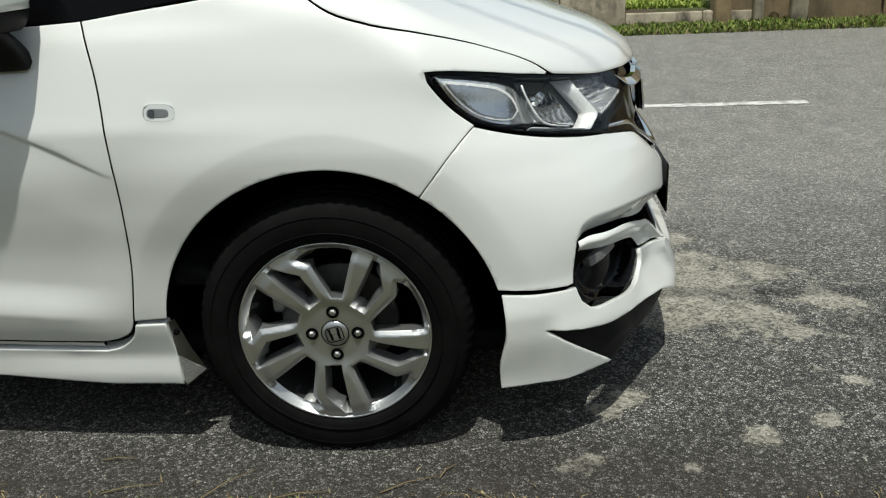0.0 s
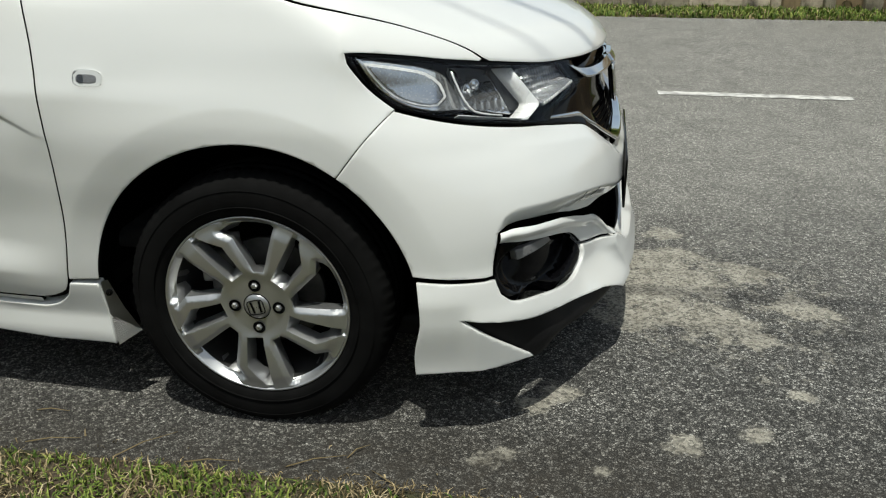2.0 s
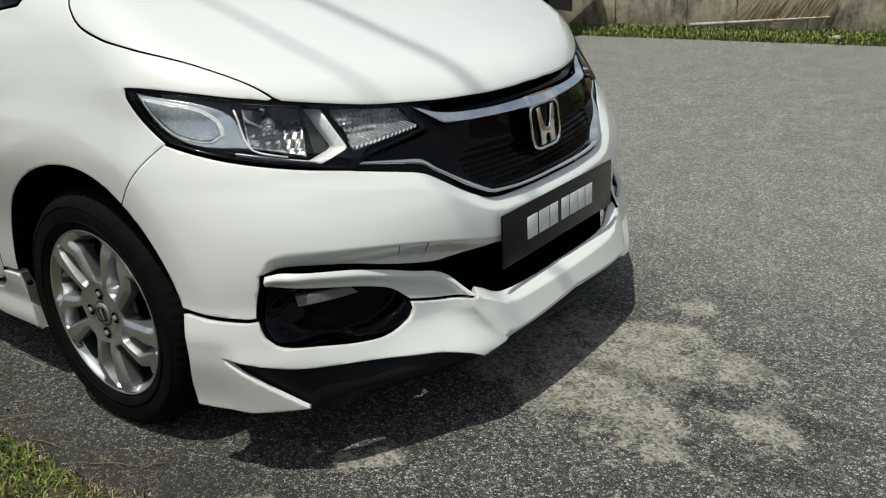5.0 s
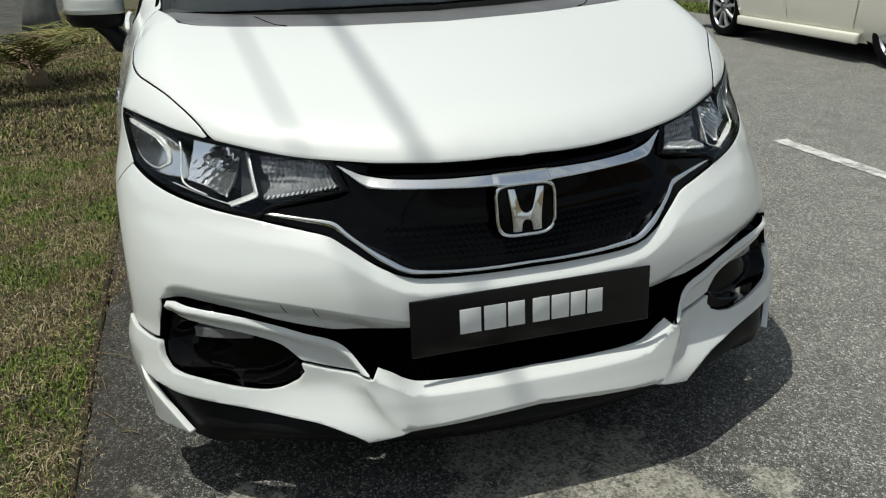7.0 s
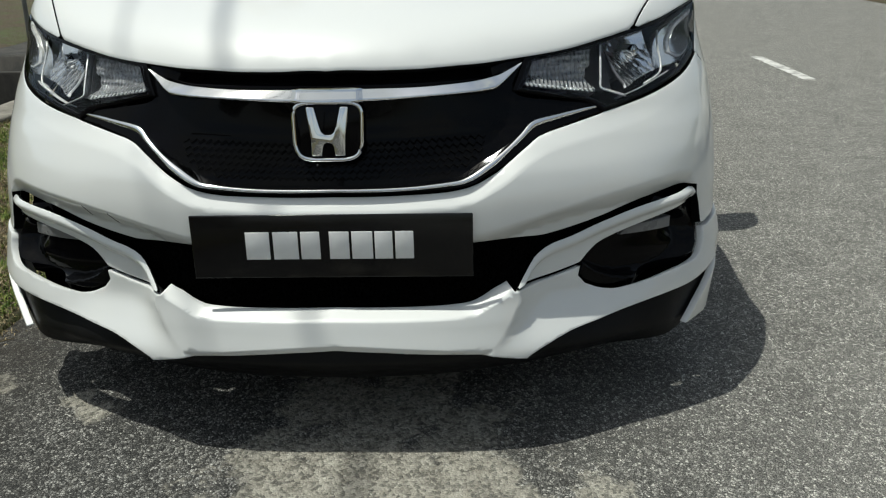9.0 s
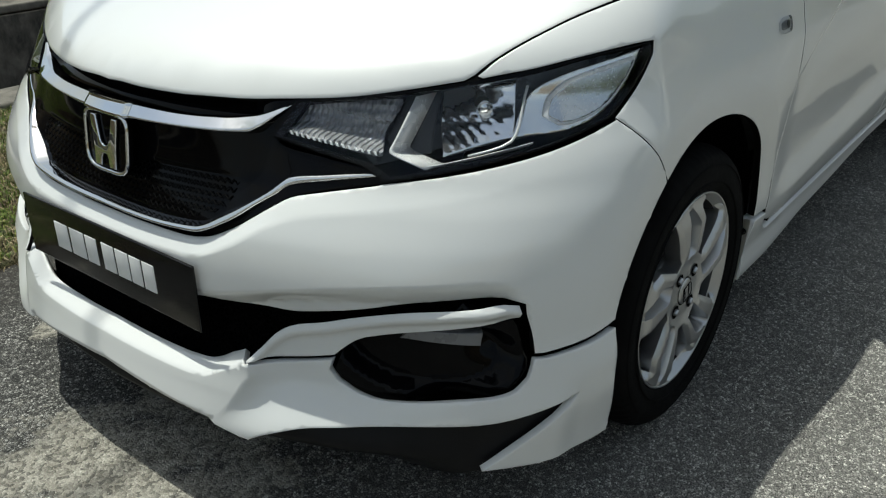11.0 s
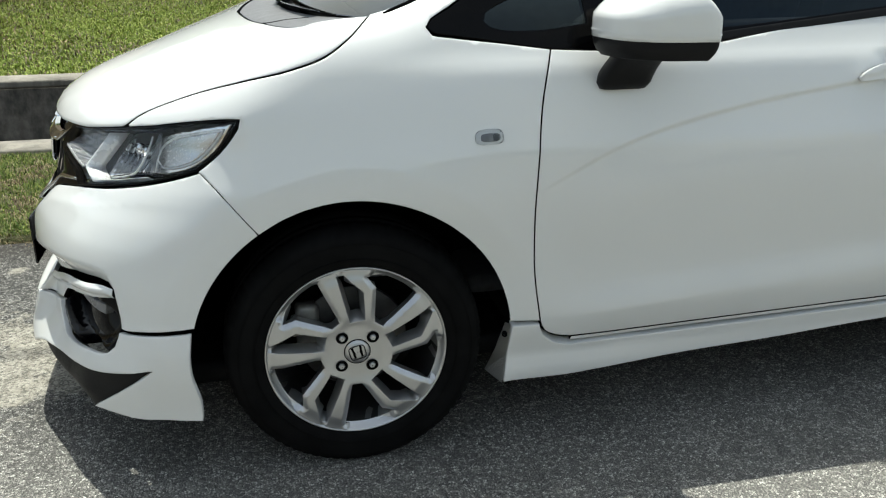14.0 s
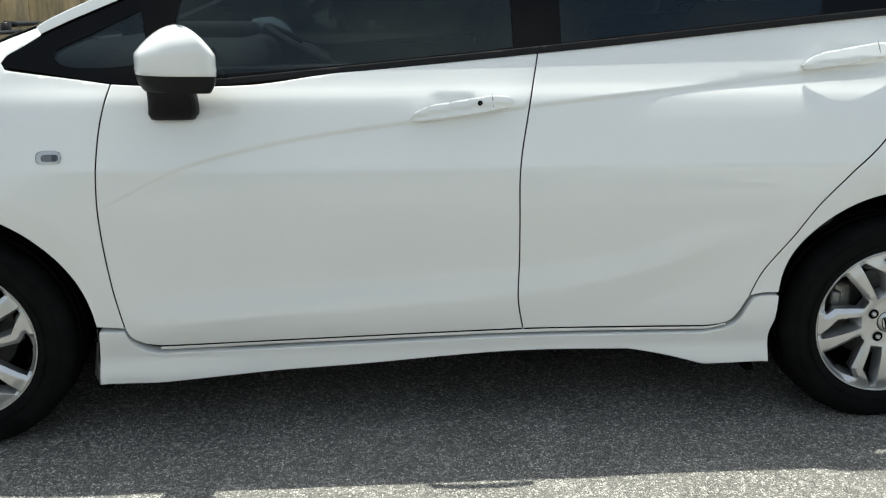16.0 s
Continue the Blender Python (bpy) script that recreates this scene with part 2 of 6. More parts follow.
# ---- mesh helpers ----
from mathutils import geometry


def finish(name, bm, material, smooth_shade=True):
    me = bpy.data.meshes.new(name)
    bmesh.ops.recalc_face_normals(bm, faces=bm.faces)
    bm.to_mesh(me)
    bm.free()
    me.materials.append(material)
    me.polygons.foreach_set("use_smooth", [smooth_shade] * len(me.polygons))
    return me


def part(name, bm, material, parent, label="", flat=False):
    """One mesh object under a thing or a part; with no parent a thing of its own."""
    ob = new(name, finish(name, bm, material, not flat) if isinstance(bm, bmesh.types.BMesh) else bm)
    ob.parent = parent
    return tagged(ob, label)


def thing(name, label, category, at=(0, 0, 0), group="", kind=""):
    ob = new(name)
    ob.location = at
    return tagged(ob, label, category, group, kind)


def block(size, at=(0, 0, 0), bevel=0.0, turn=(0, 0, 0), segments=2):
    bm = bmesh.new()
    bmesh.ops.create_cube(bm, size=1.0)
    bmesh.ops.scale(bm, vec=size, verts=bm.verts)
    if bevel:
        bmesh.ops.bevel(bm, geom=bm.edges[:], offset=bevel, segments=segments, affect="EDGES", profile=0.5)
    bm.transform(pose(*at, *turn))
    return bm


def join(*bms):
    out = bmesh.new()
    for b in bms:
        me = bpy.data.meshes.new("tmp")
        b.to_mesh(me)
        b.free()
        out.from_mesh(me)
        bpy.data.meshes.remove(me)
    return out


def lathe(profile, n=64, wave=None):
    """A profile of (radius, y) turned round the y axis."""
    bm = bmesh.new()
    rings = []
    for k, (r, y) in enumerate(profile):
        ring = []
        for i in range(n):
            a = 2 * math.pi * i / n
            rr = r + (wave(k, i) if wave else 0)
            ring.append(bm.verts.new((rr * math.cos(a), y, rr * math.sin(a))))
        rings.append(ring)
    for a, b in zip(rings, rings[1:]):
        for i in range(n):
            bm.faces.new((a[i], a[(i + 1) % n], b[(i + 1) % n], b[i]))
    return bm


def tube(points, radius, n=8, close=True):
    """A round bar along points; radius a number or one a point."""
    bm = bmesh.new()
    pts = [Vector(p) for p in points]
    rad = radius if isinstance(radius, (list, tuple)) else [radius] * len(pts)
    rings = []
    for i, p in enumerate(pts):
        d = (pts[min(i + 1, len(pts) - 1)] - pts[max(i - 1, 0)]).normalized()
        side = d.cross(Vector((0, 0, 1)) if abs(d.z) < 0.95 else Vector((1, 0, 0))).normalized()
        up = side.cross(d)
        rings.append([bm.verts.new(p + rad[i] * (math.cos(2 * math.pi * k / n) * side + math.sin(2 * math.pi * k / n) * up)) for k in range(n)])
    for a, b in zip(rings, rings[1:]):
        for k in range(n):
            bm.faces.new((a[k], a[(k + 1) % n], b[(k + 1) % n], b[k]))
    if close:
        bm.faces.new(rings[0]), bm.faces.new(rings[-1])
    return bm


def slab(outline, depth, at=Matrix(), bevel=0.0):
    """A flat outline in x and z, thickened along y from 0 back to depth."""
    bm = bmesh.new()
    f = bm.faces.new([bm.verts.new((x, 0, z)) for x, z in outline])
    got = bmesh.ops.extrude_face_region(bm, geom=[f])["geom"]
    bmesh.ops.translate(bm, vec=(0, depth, 0), verts=[v for v in got if isinstance(v, bmesh.types.BMVert)])
    if bevel:
        bmesh.ops.bevel(bm, geom=bm.edges[:], offset=bevel, segments=2, affect="EDGES", profile=0.5)
    bm.transform(at)
    return bm


def sheet(xs, ys, zfun):
    """A grid mesh over xs and ys at the heights of zfun."""
    X, Y = np.meshgrid(xs, ys, indexing="ij")
    Z = zfun(X, Y)
    nx, ny = X.shape
    verts = np.stack([X, Y, Z], -1).reshape(-1, 3)
    i = np.arange(nx * ny).reshape(nx, ny)
    faces = np.stack([i[:-1, :-1], i[1:, :-1], i[1:, 1:], i[:-1, 1:]], -1).reshape(-1, 4)
    me = bpy.data.meshes.new("sheet")
    me.from_pydata(verts.tolist(), [], faces.tolist())
    me.polygons.foreach_set("use_smooth", [True] * len(me.polygons))
    return me, verts


def ripple(x, y, scale, seed=0.0):
    """Cheap smooth noise between about -1 and 1."""
    a = np.sin(x * scale + 1.3 * np.sin(y * scale * 0.7 + seed) + seed)
    b = np.sin(y * scale * 1.13 + 1.7 * np.sin(x * scale * 0.61 + 2 * seed) + 2.1)
    c = np.sin((x + y) * scale * 1.9 + 0.8 * np.sin((x - y) * scale * 1.3) + seed)
    return (a + b + 0.6 * c) / 2.6


# ---- ground, road, drain ----
rng = np.random.default_rng(5)
VERGE, DRAIN_NEAR, DRAIN_FAR, KERB_FAR = -1.015, -2.68, -4.55, 5.86


def ground_z(x, y):
    z = np.where((y > VERGE) & (y < KERB_FAR), -0.05, 0.012 + 0.012 * ripple(x, y, 5.0, 0.3))
    z = np.where((y < DRAIN_NEAR) & (y > DRAIN_FAR) & (x > -5.6), -1.25, z)
    z = np.where(y <= DRAIN_FAR - 0.2, 0.07 + 0.03 * ripple(x, y, 1.1) + 0.02 * np.maximum(-8 - y, 0).clip(0, 12), z)
    z = np.where(y > 6.45, 0.11 + 0.06 * np.clip(y - 6.4, 0, 10) + 0.03 * ripple(x, y, 1.3), z)
    return z


xs = np.r_[-600, -200, -80, -40, -25, np.arange(-16, 9.01, 0.25), 14, 25, 40, 80, 200, 600]
ys = np.r_[-600, -200, -80, -40, -25, -18, np.arange(-14, -4.8, 0.4), -4.75, DRAIN_FAR, DRAIN_FAR + 0.001, DRAIN_NEAR - 0.001, DRAIN_NEAR,
           np.arange(-2.64, VERGE, 0.08), VERGE, VERGE + 0.002, KERB_FAR - 0.002, KERB_FAR, 6.0, 6.2, 6.42, 6.46, 7, 8, 9, 11, 15, 25, 60, 200, 600]
me, _ = sheet(xs, ys, ground_z)
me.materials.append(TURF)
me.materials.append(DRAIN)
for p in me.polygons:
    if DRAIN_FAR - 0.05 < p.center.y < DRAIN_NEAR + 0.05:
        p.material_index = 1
tagged(new("ground", me), "dry brown and green grassy ground beside the road", "ground", kind="structure")

# road: fine mesh where the camera passes, with cement residue and a damp stain
CEMENT = [(0.98, 0.19, 0.19), (0.72, 0.06, 0.22), (0.60, -0.05, 0.17), (0.90, 0.10, 0.22), (0.84, -0.12, 0.14), (0.74, 0.24, 0.15), (0.54, 0.14, 0.14), (0.95, 0.30, 0.13), (1.21, 0.20, 0.12), (1.04, -0.14, 0.16), (0.84, -0.03, 0.15), (1.17, -0.24, 0.09), (1.31, -0.02, 0.11), (0.97, 0.50, 0.09), (0.80, 0.20, 0.12), (0.91, 0.02, 0.19),
          (0.553, -0.836, 0.050), (0.936, -0.743, 0.060), (1.10, -0.679, 0.053), (0.655, -0.587, 0.080), (0.892, 0.329, 0.05), (0.51, -0.875, 0.05), (0.599, -0.643, 0.06), (1.23, -0.50, 0.05), (0.76, -0.87, 0.03)]


def road_z(x, y):
    return 0.0 + 0.0015 * ripple(x, y, 9.0) * ((np.abs(x) < 3) & (np.abs(y) < 2.4))


def road_marks(me, verts):
    x, y = verts[:, 0], verts[:, 1]
    wob = 0.35 * ripple(x, y, 26.0, 0.7) + 0.2 * ripple(x, y, 61.0, 1.9)
    mask = np.zeros(len(x))
    for cx, cy, r in CEMENT:
        d = np.hypot(x - cx, (y - cy) * 1.15) / (r if r > 0.09 else 0.85 * r) + wob * (0.8 if r < 0.09 else 1.0)
        mask = np.maximum(mask, np.clip(1.35 - d, 0, 1))
    mask = np.maximum(mask, 0.42 * np.clip(1.5 - np.hypot((x - 1.05) / 0.56, (y - 0.04) / 0.52) - 0.5 * wob, 0, 1))
    me.attributes.new("cement", "FLOAT", "POINT").data.foreach_set("value", mask.astype(np.float32))
    d = np.hypot(x - 1.25, y - 0.225) / 0.05 + wob
    me.attributes.new("stain", "FLOAT", "POINT").data.foreach_set("value", np.maximum(np.clip(1.2 - d, 0, 1), 0.9 * np.clip((-0.72 - y) / 0.22 + 0.5 * ripple(x, y, 5.0, 1.1), 0, 1) * (y < -0.6)).astype(np.float32))
    me.materials.append(ASPHALT)


xs = np.r_[-300, -120, -60, -30, -15, -8, -5, np.arange(-3.5, 0.31, 0.1), np.arange(0.325, 1.7, 0.0125), np.arange(1.8, 3.6, 0.1), 5, 8, 15, 30, 60, 120, 300]
ys = np.r_[VERGE, -1.0, np.arange(-0.98, 0.75, 0.0125), np.arange(0.8, 2.4, 0.1), 3, 4, 5, KERB_FAR]


def road_edge(x, y):
    return road_z(x, y)


me, verts = sheet(xs, ys, road_edge)
edge = np.abs(verts[:, 1] - VERGE) < 1e-6
verts[edge, 1] += 0.02 * ripple(verts[edge, 0], verts[edge, 0] * 0, 7.0)
me.vertices.foreach_set("co", verts.ravel())
road_marks(me, verts)
road = tagged(new("road", me), "grey weathered asphalt road with cement residue", "road", kind="structure")


def lane_dash(x0, x1, y):
    """One worn painted dash, with ragged ends."""
    n, bm = 26, bmesh.new()
    rows = [[bm.verts.new((x0 + (x1 - x0) * i / n, y + s * 0.045 + 0.006 * math.sin(i * 2.3 + s), 0.004)) for s in (-1, 1)] for i in range(n + 1)]
    for a, b in zip(rows, rows[1:]):
        bm.faces.new((a[0], b[0], b[1], a[1]))
    return tagged(new("lane_dash", finish("lane_dash", bm, LINE)), "worn white lane dash painted on asphalt", "road marking", "lane dashes", "structure")


for x0, x1, y in ((-14.5, -12.0, 2.45), (-9.8, -7.3, 2.50), (-5.0, -3.78, 2.593), (-1.71, -0.78, 2.50), (1.05, 2.12, 2.75), (4.2, 6.3, 2.9)):
    lane_dash(x0, x1, y)

# drain: coping strips of cast concrete pieces and walls
for name, y, depth, top in (("drain_coping", DRAIN_NEAR + 0.06, 0.26, 0.012), ("drain_coping", DRAIN_FAR - 0.08, 0.30, 0.075)):
    root = thing(name, "weathered pale concrete coping along the open drain", "drain edge", kind="structure")
    x = -5.6
    while x < 9:
        length = 1.55 + 0.25 * math.sin(x * 7)
        bm = block((length - 0.004, depth, 0.055), (x + length / 2, y + 0.010 * math.sin(x * 3), top + 0.005 * math.sin(x * 5)), 0.014)
        part("kerb_block", bm, COPING, root)
        x += length
wall = thing("drain_wall", "dark damp concrete wall of the open drain", "drain", kind="structure")
x = -4.4
while x < 8:
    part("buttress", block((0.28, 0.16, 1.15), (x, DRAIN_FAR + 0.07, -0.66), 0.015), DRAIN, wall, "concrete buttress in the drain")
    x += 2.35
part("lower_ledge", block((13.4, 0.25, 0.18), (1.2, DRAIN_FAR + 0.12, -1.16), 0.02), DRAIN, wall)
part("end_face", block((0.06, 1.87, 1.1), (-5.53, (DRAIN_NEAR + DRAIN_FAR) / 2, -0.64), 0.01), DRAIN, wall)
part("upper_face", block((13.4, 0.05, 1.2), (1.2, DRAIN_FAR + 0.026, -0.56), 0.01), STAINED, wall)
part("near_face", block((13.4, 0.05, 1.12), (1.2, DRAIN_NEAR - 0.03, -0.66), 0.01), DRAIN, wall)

# far side of the road: low mossy retaining wall, then a taller wall
low = thing("retaining_wall", "low stained stone retaining wall with dark mould", "wall", kind="structure")
x, k = -14.0, 0
while x < 2.4:
    length = 0.62 + 0.16 * math.sin(k * 2.1)
    h = 0.42 + 0.015 * math.sin(k * 1.7) if x < 1.25 else 0.135
    part("wall_block", block((length - 0.006, 0.24, h + 0.1), (x + length / 2, 6.54 + 0.01 * math.sin(k * 3.1), h / 2 - 0.05), 0.014), OLD_WALL, low)
    x, k = x + length, k + 1
tall = thing("boundary_wall", "tall tan plastered boundary wall with dark water stains", "wall", kind="structure")
for k in range(7):
    part("wall_panel", block((1.46, 0.16, 2.0), (3.20 + 1.48 * k, 6.50, 0.95), 0.012), TAN_WALL, tall)
for x, w in ((2.43, 0.16), (2.77, 0.10), (3.15, 0.16)):
    part("wall_post", block((w, 0.24, 2.0), (x, 6.46, 0.95), 0.02), OLD_WALL if x > 2.5 else TAN_WALL, tall, "stained concrete wall post")
part("drain_hole", lathe([(0.045, -0.01), (0.045, 0.03), (0.03, 0.03), (0.001, 0.03)], 20), GAP, tall).location = (2.93, 6.416, 0.06)

# wall beyond the field, square to the road, with a hose along it
field_wall = thing("field_wall", "tan weathered plaster wall beyond the grass", "wall", kind="structure")
for k in range(6):
    y = -6.8 - 2.5 * k
    part("wall_panel", block((0.18, 2.48, 2.6), (3.38 + 0.05 * (-6.8 - y) + 0.12, y - 1.25, 1.2), 0.012, (0, 0, 2.9)), TAN_WALL, field_wall)
part("wall_panel", block((9.0, 0.18, 2.6), (8.0, -6.75, 1.2), 0.012), TAN_WALL, field_wall)
pts = [(3.33 + 0.05 * s, -6.8 - s, 0.42 + 0.030 * s + 0.14 * math.sin(s * 0.9)) for s in np.linspace(0, 9, 40)]
tagged(new("garden_hose", finish("garden_hose", tube(pts, 0.028), RUST)), "brown hose hanging along the tan wall", "hose")


# ---- grass ----
def blades(name, label, count, area, height, material, keep=None, lean=0.7, width=0.0028):
    """Many small bent blades in one mesh."""
    x0, x1, y0, y1 = area
    px, py = rng.uniform(x0, x1, count), rng.uniform(y0, y1, count)
    if keep is not None:
        ok = rng.uniform(0, 1, count) < keep(px, py)
        px, py = px[ok], py[ok]
    n = len(px)
    a, l = rng.uniform(0, 2 * math.pi, n), rng.uniform(0.2, 1.0, n) * lean
    h = height * rng.uniform(0.35, 1.15, n)
    w = width * rng.uniform(0.7, 1.5, n)
    base = np.stack([px, py, np.maximum(ground_z(px, py), 0.0) - 0.004], -1)
    way = np.stack([np.cos(a), np.sin(a), 0 * a], -1)
    side = np.stack([-np.sin(a), np.cos(a), 0 * a], -1)
    up = np.array([0, 0, 1.0])
    mid = base + (0.55 * h)[:, None] * up * (1 - 0.35 * l)[:, None] + way * (0.30 * h * l)[:, None]
    tip = base + h[:, None] * up * (1 - 0.75 * l)[:, None] + way * (0.95 * h * l)[:, None]
    v = np.stack([base - side * w[:, None], base + side * w[:, None], mid + side * w[:, None] * 0.8, mid - side * w[:, None] * 0.8, tip], 1).reshape(-1, 3)
    i = np.arange(n)[:, None] * 5
    faces = (i + np.array([0, 1, 2, 3])).tolist() + (i + np.array([3, 2, 4])).tolist()
    me = bpy.data.meshes.new(name)
    me.from_pydata(v.tolist(), [], faces)
    me.materials.append(material)
    return tagged(new(name, me), label, "grass", kind="stuff")


def lush(x, y):
    return np.clip(0.30 + 0.6 * ripple(x, y, 2.3, 0.9) + 0.4 * ripple(x, y, 6.1, 0.2) + 0.9 * np.clip((x + 0.1 * ripple(x, y, 6.1, 0.2) - 0.52) * 4, 0, 1) * np.clip((1.9 - x) * 2, 0, 1), 0, 1)


def patch(x, y):
    """Hand-sized to arm-long patches: green where high, straw where low."""
    return np.clip(0.5 + 0.75 * ripple(x, y, 7.3, 1.7) + 0.65 * ripple(x, y, 17.0, 0.8) + 0.95 * (lush(x, y) - 0.45), 0, 1)


blades("dry_grass", "dry straw-coloured grass on the verge", 190000, (-3.2, 2.4, -2.6, VERGE - 0.015), 0.034, STRAW, lambda x, y: 0.85 * (1 - 0.85 * patch(x, y)), 1.2, 0.0014)
blades("dry_grass", "long pale straws lying in tangles on the verge", 26000, (-3.2, 2.4, -2.6, VERGE - 0.03), 0.062, PALE_STRAW, lambda x, y: (1 - 0.8 * patch(x, y)) * np.clip(0.45 + 1.1 * ripple(x, y, 11.0, 2.6), 0.05, 1), 1.5, 0.0012)
blades("green_grass", "short green grass on the verge", 150000, (-3.2, 2.4, -2.6, VERGE - 0.015), 0.036, LEAFY, lambda x, y: 0.12 + 0.88 * patch(x, y) ** 1.2, 0.9, 0.0021)
blades("dry_grass", "dry straw spilling over the asphalt edge", 20000, (-3.2, 2.4, VERGE - 0.02, VERGE + 0.14), 0.027, STRAW, lambda x, y: np.exp(-np.maximum(y - VERGE - 0.045 * ripple(x, y, 5.0, 0.5) - 0.02 * ripple(x, y, 17.0, 0.9), 0) / 0.016) * np.clip(0.6 + 0.5 * ripple(x, y, 7.0, 0.4), 0, 1), 1.5, 0.0014)
blades("dry_grass", "dry straw-coloured grass along the verge", 60000, (-14, -3.2, -2.6, VERGE), 0.06, STRAW, lambda x, y: 1 - 0.6 * lush(x, y), 1.1, 0.004)
blades("green_grass", "patches of green grass along the verge", 26000, (-14, -3.2, -2.6, VERGE), 0.07, LEAFY, lambda x, y: 0.25 + 0.6 * lush(x, y) ** 1.5, 0.9, 0.004)
blades("green_grass", "green grass strip across the road", 26000, (-9, 8, KERB_FAR - 0.03, 6.42), 0.08, LEAFY, None, 0.9, 0.006)
blades("dry_grass", "dry grass among the strip across the road", 9000, (-9, 8, KERB_FAR - 0.03, 6.42), 0.07, STRAW, None, 1.0, 0.005)
blades("green_grass", "green grass on the bank above the low wall", 34000, (0.4, 2.36, 6.67, 9.5), 0.08, FIELD, None, 0.9, 0.008)
blades("green_grass", "green grass of the field beyond the drain", 190000, (-4, 7, -13, DRAIN_FAR - 0.25), 0.06, FIELD, lambda x, y: 0.55 + 0.45 * np.clip(0.5 + ripple(x, y, 0.9, 0.4) + 0.6 * ripple(x, y, 3.1, 0.4), 0, 1), 0.9, 0.0058)
blades("dry_grass", "dry grass of the field beyond the drain", 24000, (-4, 7, -13, DRAIN_FAR - 0.25), 0.07, STRAW, lambda x, y: np.clip(0.6 - ripple(x, y, 0.9, 0.4), 0, 1), 1.1, 0.008)

# ---- far woods: unseen belts that darken reflections and cut sky light ----
def woods(label, x0, x1, y0, y1, count, high):
    """An unseen far belt of trees as many ragged leaf clumps, in one mesh."""
    px, py = rng.uniform(x0, x1, count), rng.uniform(y0, y1, count)
    crown = high * (0.62 + 0.25 * ripple(px, py, 0.21, 0.6) + 0.13 * ripple(px, py, 0.7, 1.4))
    pz = 0.3 + rng.uniform(0, 1, count) ** 0.7 * crown
    c = np.stack([px, py, pz], -1)[:, None, :]
    size = rng.uniform(0.25, 0.7, count)[:, None, None]
    v = (c + size * rng.uniform(-1, 1, (count, 6, 3))).reshape(-1, 3)
    i = np.arange(count)[:, None] * 6
    faces = (i + np.array([0, 1, 2])).tolist() + (i + np.array([2, 3, 4])).tolist() + (i + np.array([4, 5, 0])).tolist() + (i + np.array([1, 3, 5])).tolist()
    me = bpy.data.meshes.new("unseen_woods")
    me.from_pydata(v.tolist(), [], faces)
    me.materials.append(LEAFY)
    return tagged(new("unseen_woods", me), label, "trees", kind="stuff")


# guessed from dark reflections; its height sets how much sky reaches the car
woods("unseen dark green belt of trees beyond the far wall", -45, 45, 21, 27, 11000, 4.6)
# added out of view to lower the light from the field side
woods("unseen dark green belt of trees added beyond the field", -45, 30, -34, -28, 12000, 7.5)

# ---- the car's shape ----
def smooth(a, b, v):
    k = np.clip((v - a) / (b - a), 0, 1)
    return k * k * (3 - 2 * k)

def curve(knots, v):
    """A smooth curve through (place, value) knots."""
    xs, ys = np.array(knots, float).T
    h, d = np.diff(xs), np.diff(ys) / np.diff(xs)
    m = np.r_[d[0], np.where(d[1:] * d[:-1] > 0, 2 * d[1:] * d[:-1] / np.where(d[1:] + d[:-1] == 0, 1, d[1:] + d[:-1]), 0), d[-1]]
    v = np.clip(np.asarray(v, float), xs[0], xs[-1])
    i = np.clip(np.searchsorted(xs, v, side="right") - 1, 0, len(h) - 1)
    s = (v - xs[i]) / h[i]
    return ys[i] * (1 + 2 * s) * (1 - s) ** 2 + ys[i + 1] * s * s * (3 - 2 * s) + h[i] * s * (1 - s) * (m[i] * (1 - s) - m[i + 1] * s)

def smax(a, b, k):
    h = np.clip(0.5 + 0.5 * (a - b) / k, 0, 1)
    return b + (a - b) * h + k * h * (1 - h)

HUB_Z, REAR_X = 0.293, -2.53
NOSE = [(0.14, 0.84), (0.196, 0.852), (0.27, 0.834), (0.33, 0.817), (0.41, 0.810), (0.495, 0.806), (0.55, 0.796), (0.60, 0.772), (0.65, 0.745), (0.72, 0.735), (0.78, 0.724), (1.1, 0.68)]
BOW = [(0.14, 2.9), (0.44, 2.9), (0.58, 2.5), (0.655, 2.15), (0.72, 1.75), (0.775, 1.55), (1.1, 1.5)]
SIDE = [(0.14, 0.775), (0.20, 0.785), (0.26, 0.796), (0.31, 0.806), (0.36, 0.8105), (0.42, 0.8125), (0.47, 0.816), (0.58, 0.832), (0.68, 0.843), (0.74, 0.841), (0.79, 0.830), (0.84, 0.8175), (0.88, 0.807), (0.92, 0.794), (0.957, 0.774), (1.03, 0.742), (1.2, 0.67)]
FRONT = [(0.14, 0.847), (0.33, 0.852), (0.41, 0.834), (0.58, 0.828), (0.68, 0.820), (0.73, 0.810), (0.78, 0.800), (0.836, 0.790), (0.855, 0.785), (0.90, 0.7705), (0.98, 0.744), (1.06, 0.714), (1.2, 0.655)]
HOOD = [(-1.2, 1.9), (-0.7, 1.45), (-0.45, 1.26), (-0.25, 1.135), (-0.05, 1.047), (0.1, 1.014), (0.23, 0.977), (0.5, 0.880), (0.64, 0.825), (0.69, 0.792), (0.73, 0.752), (0.77, 0.705), (0.83, 0.62), (1.2, 0.2)]

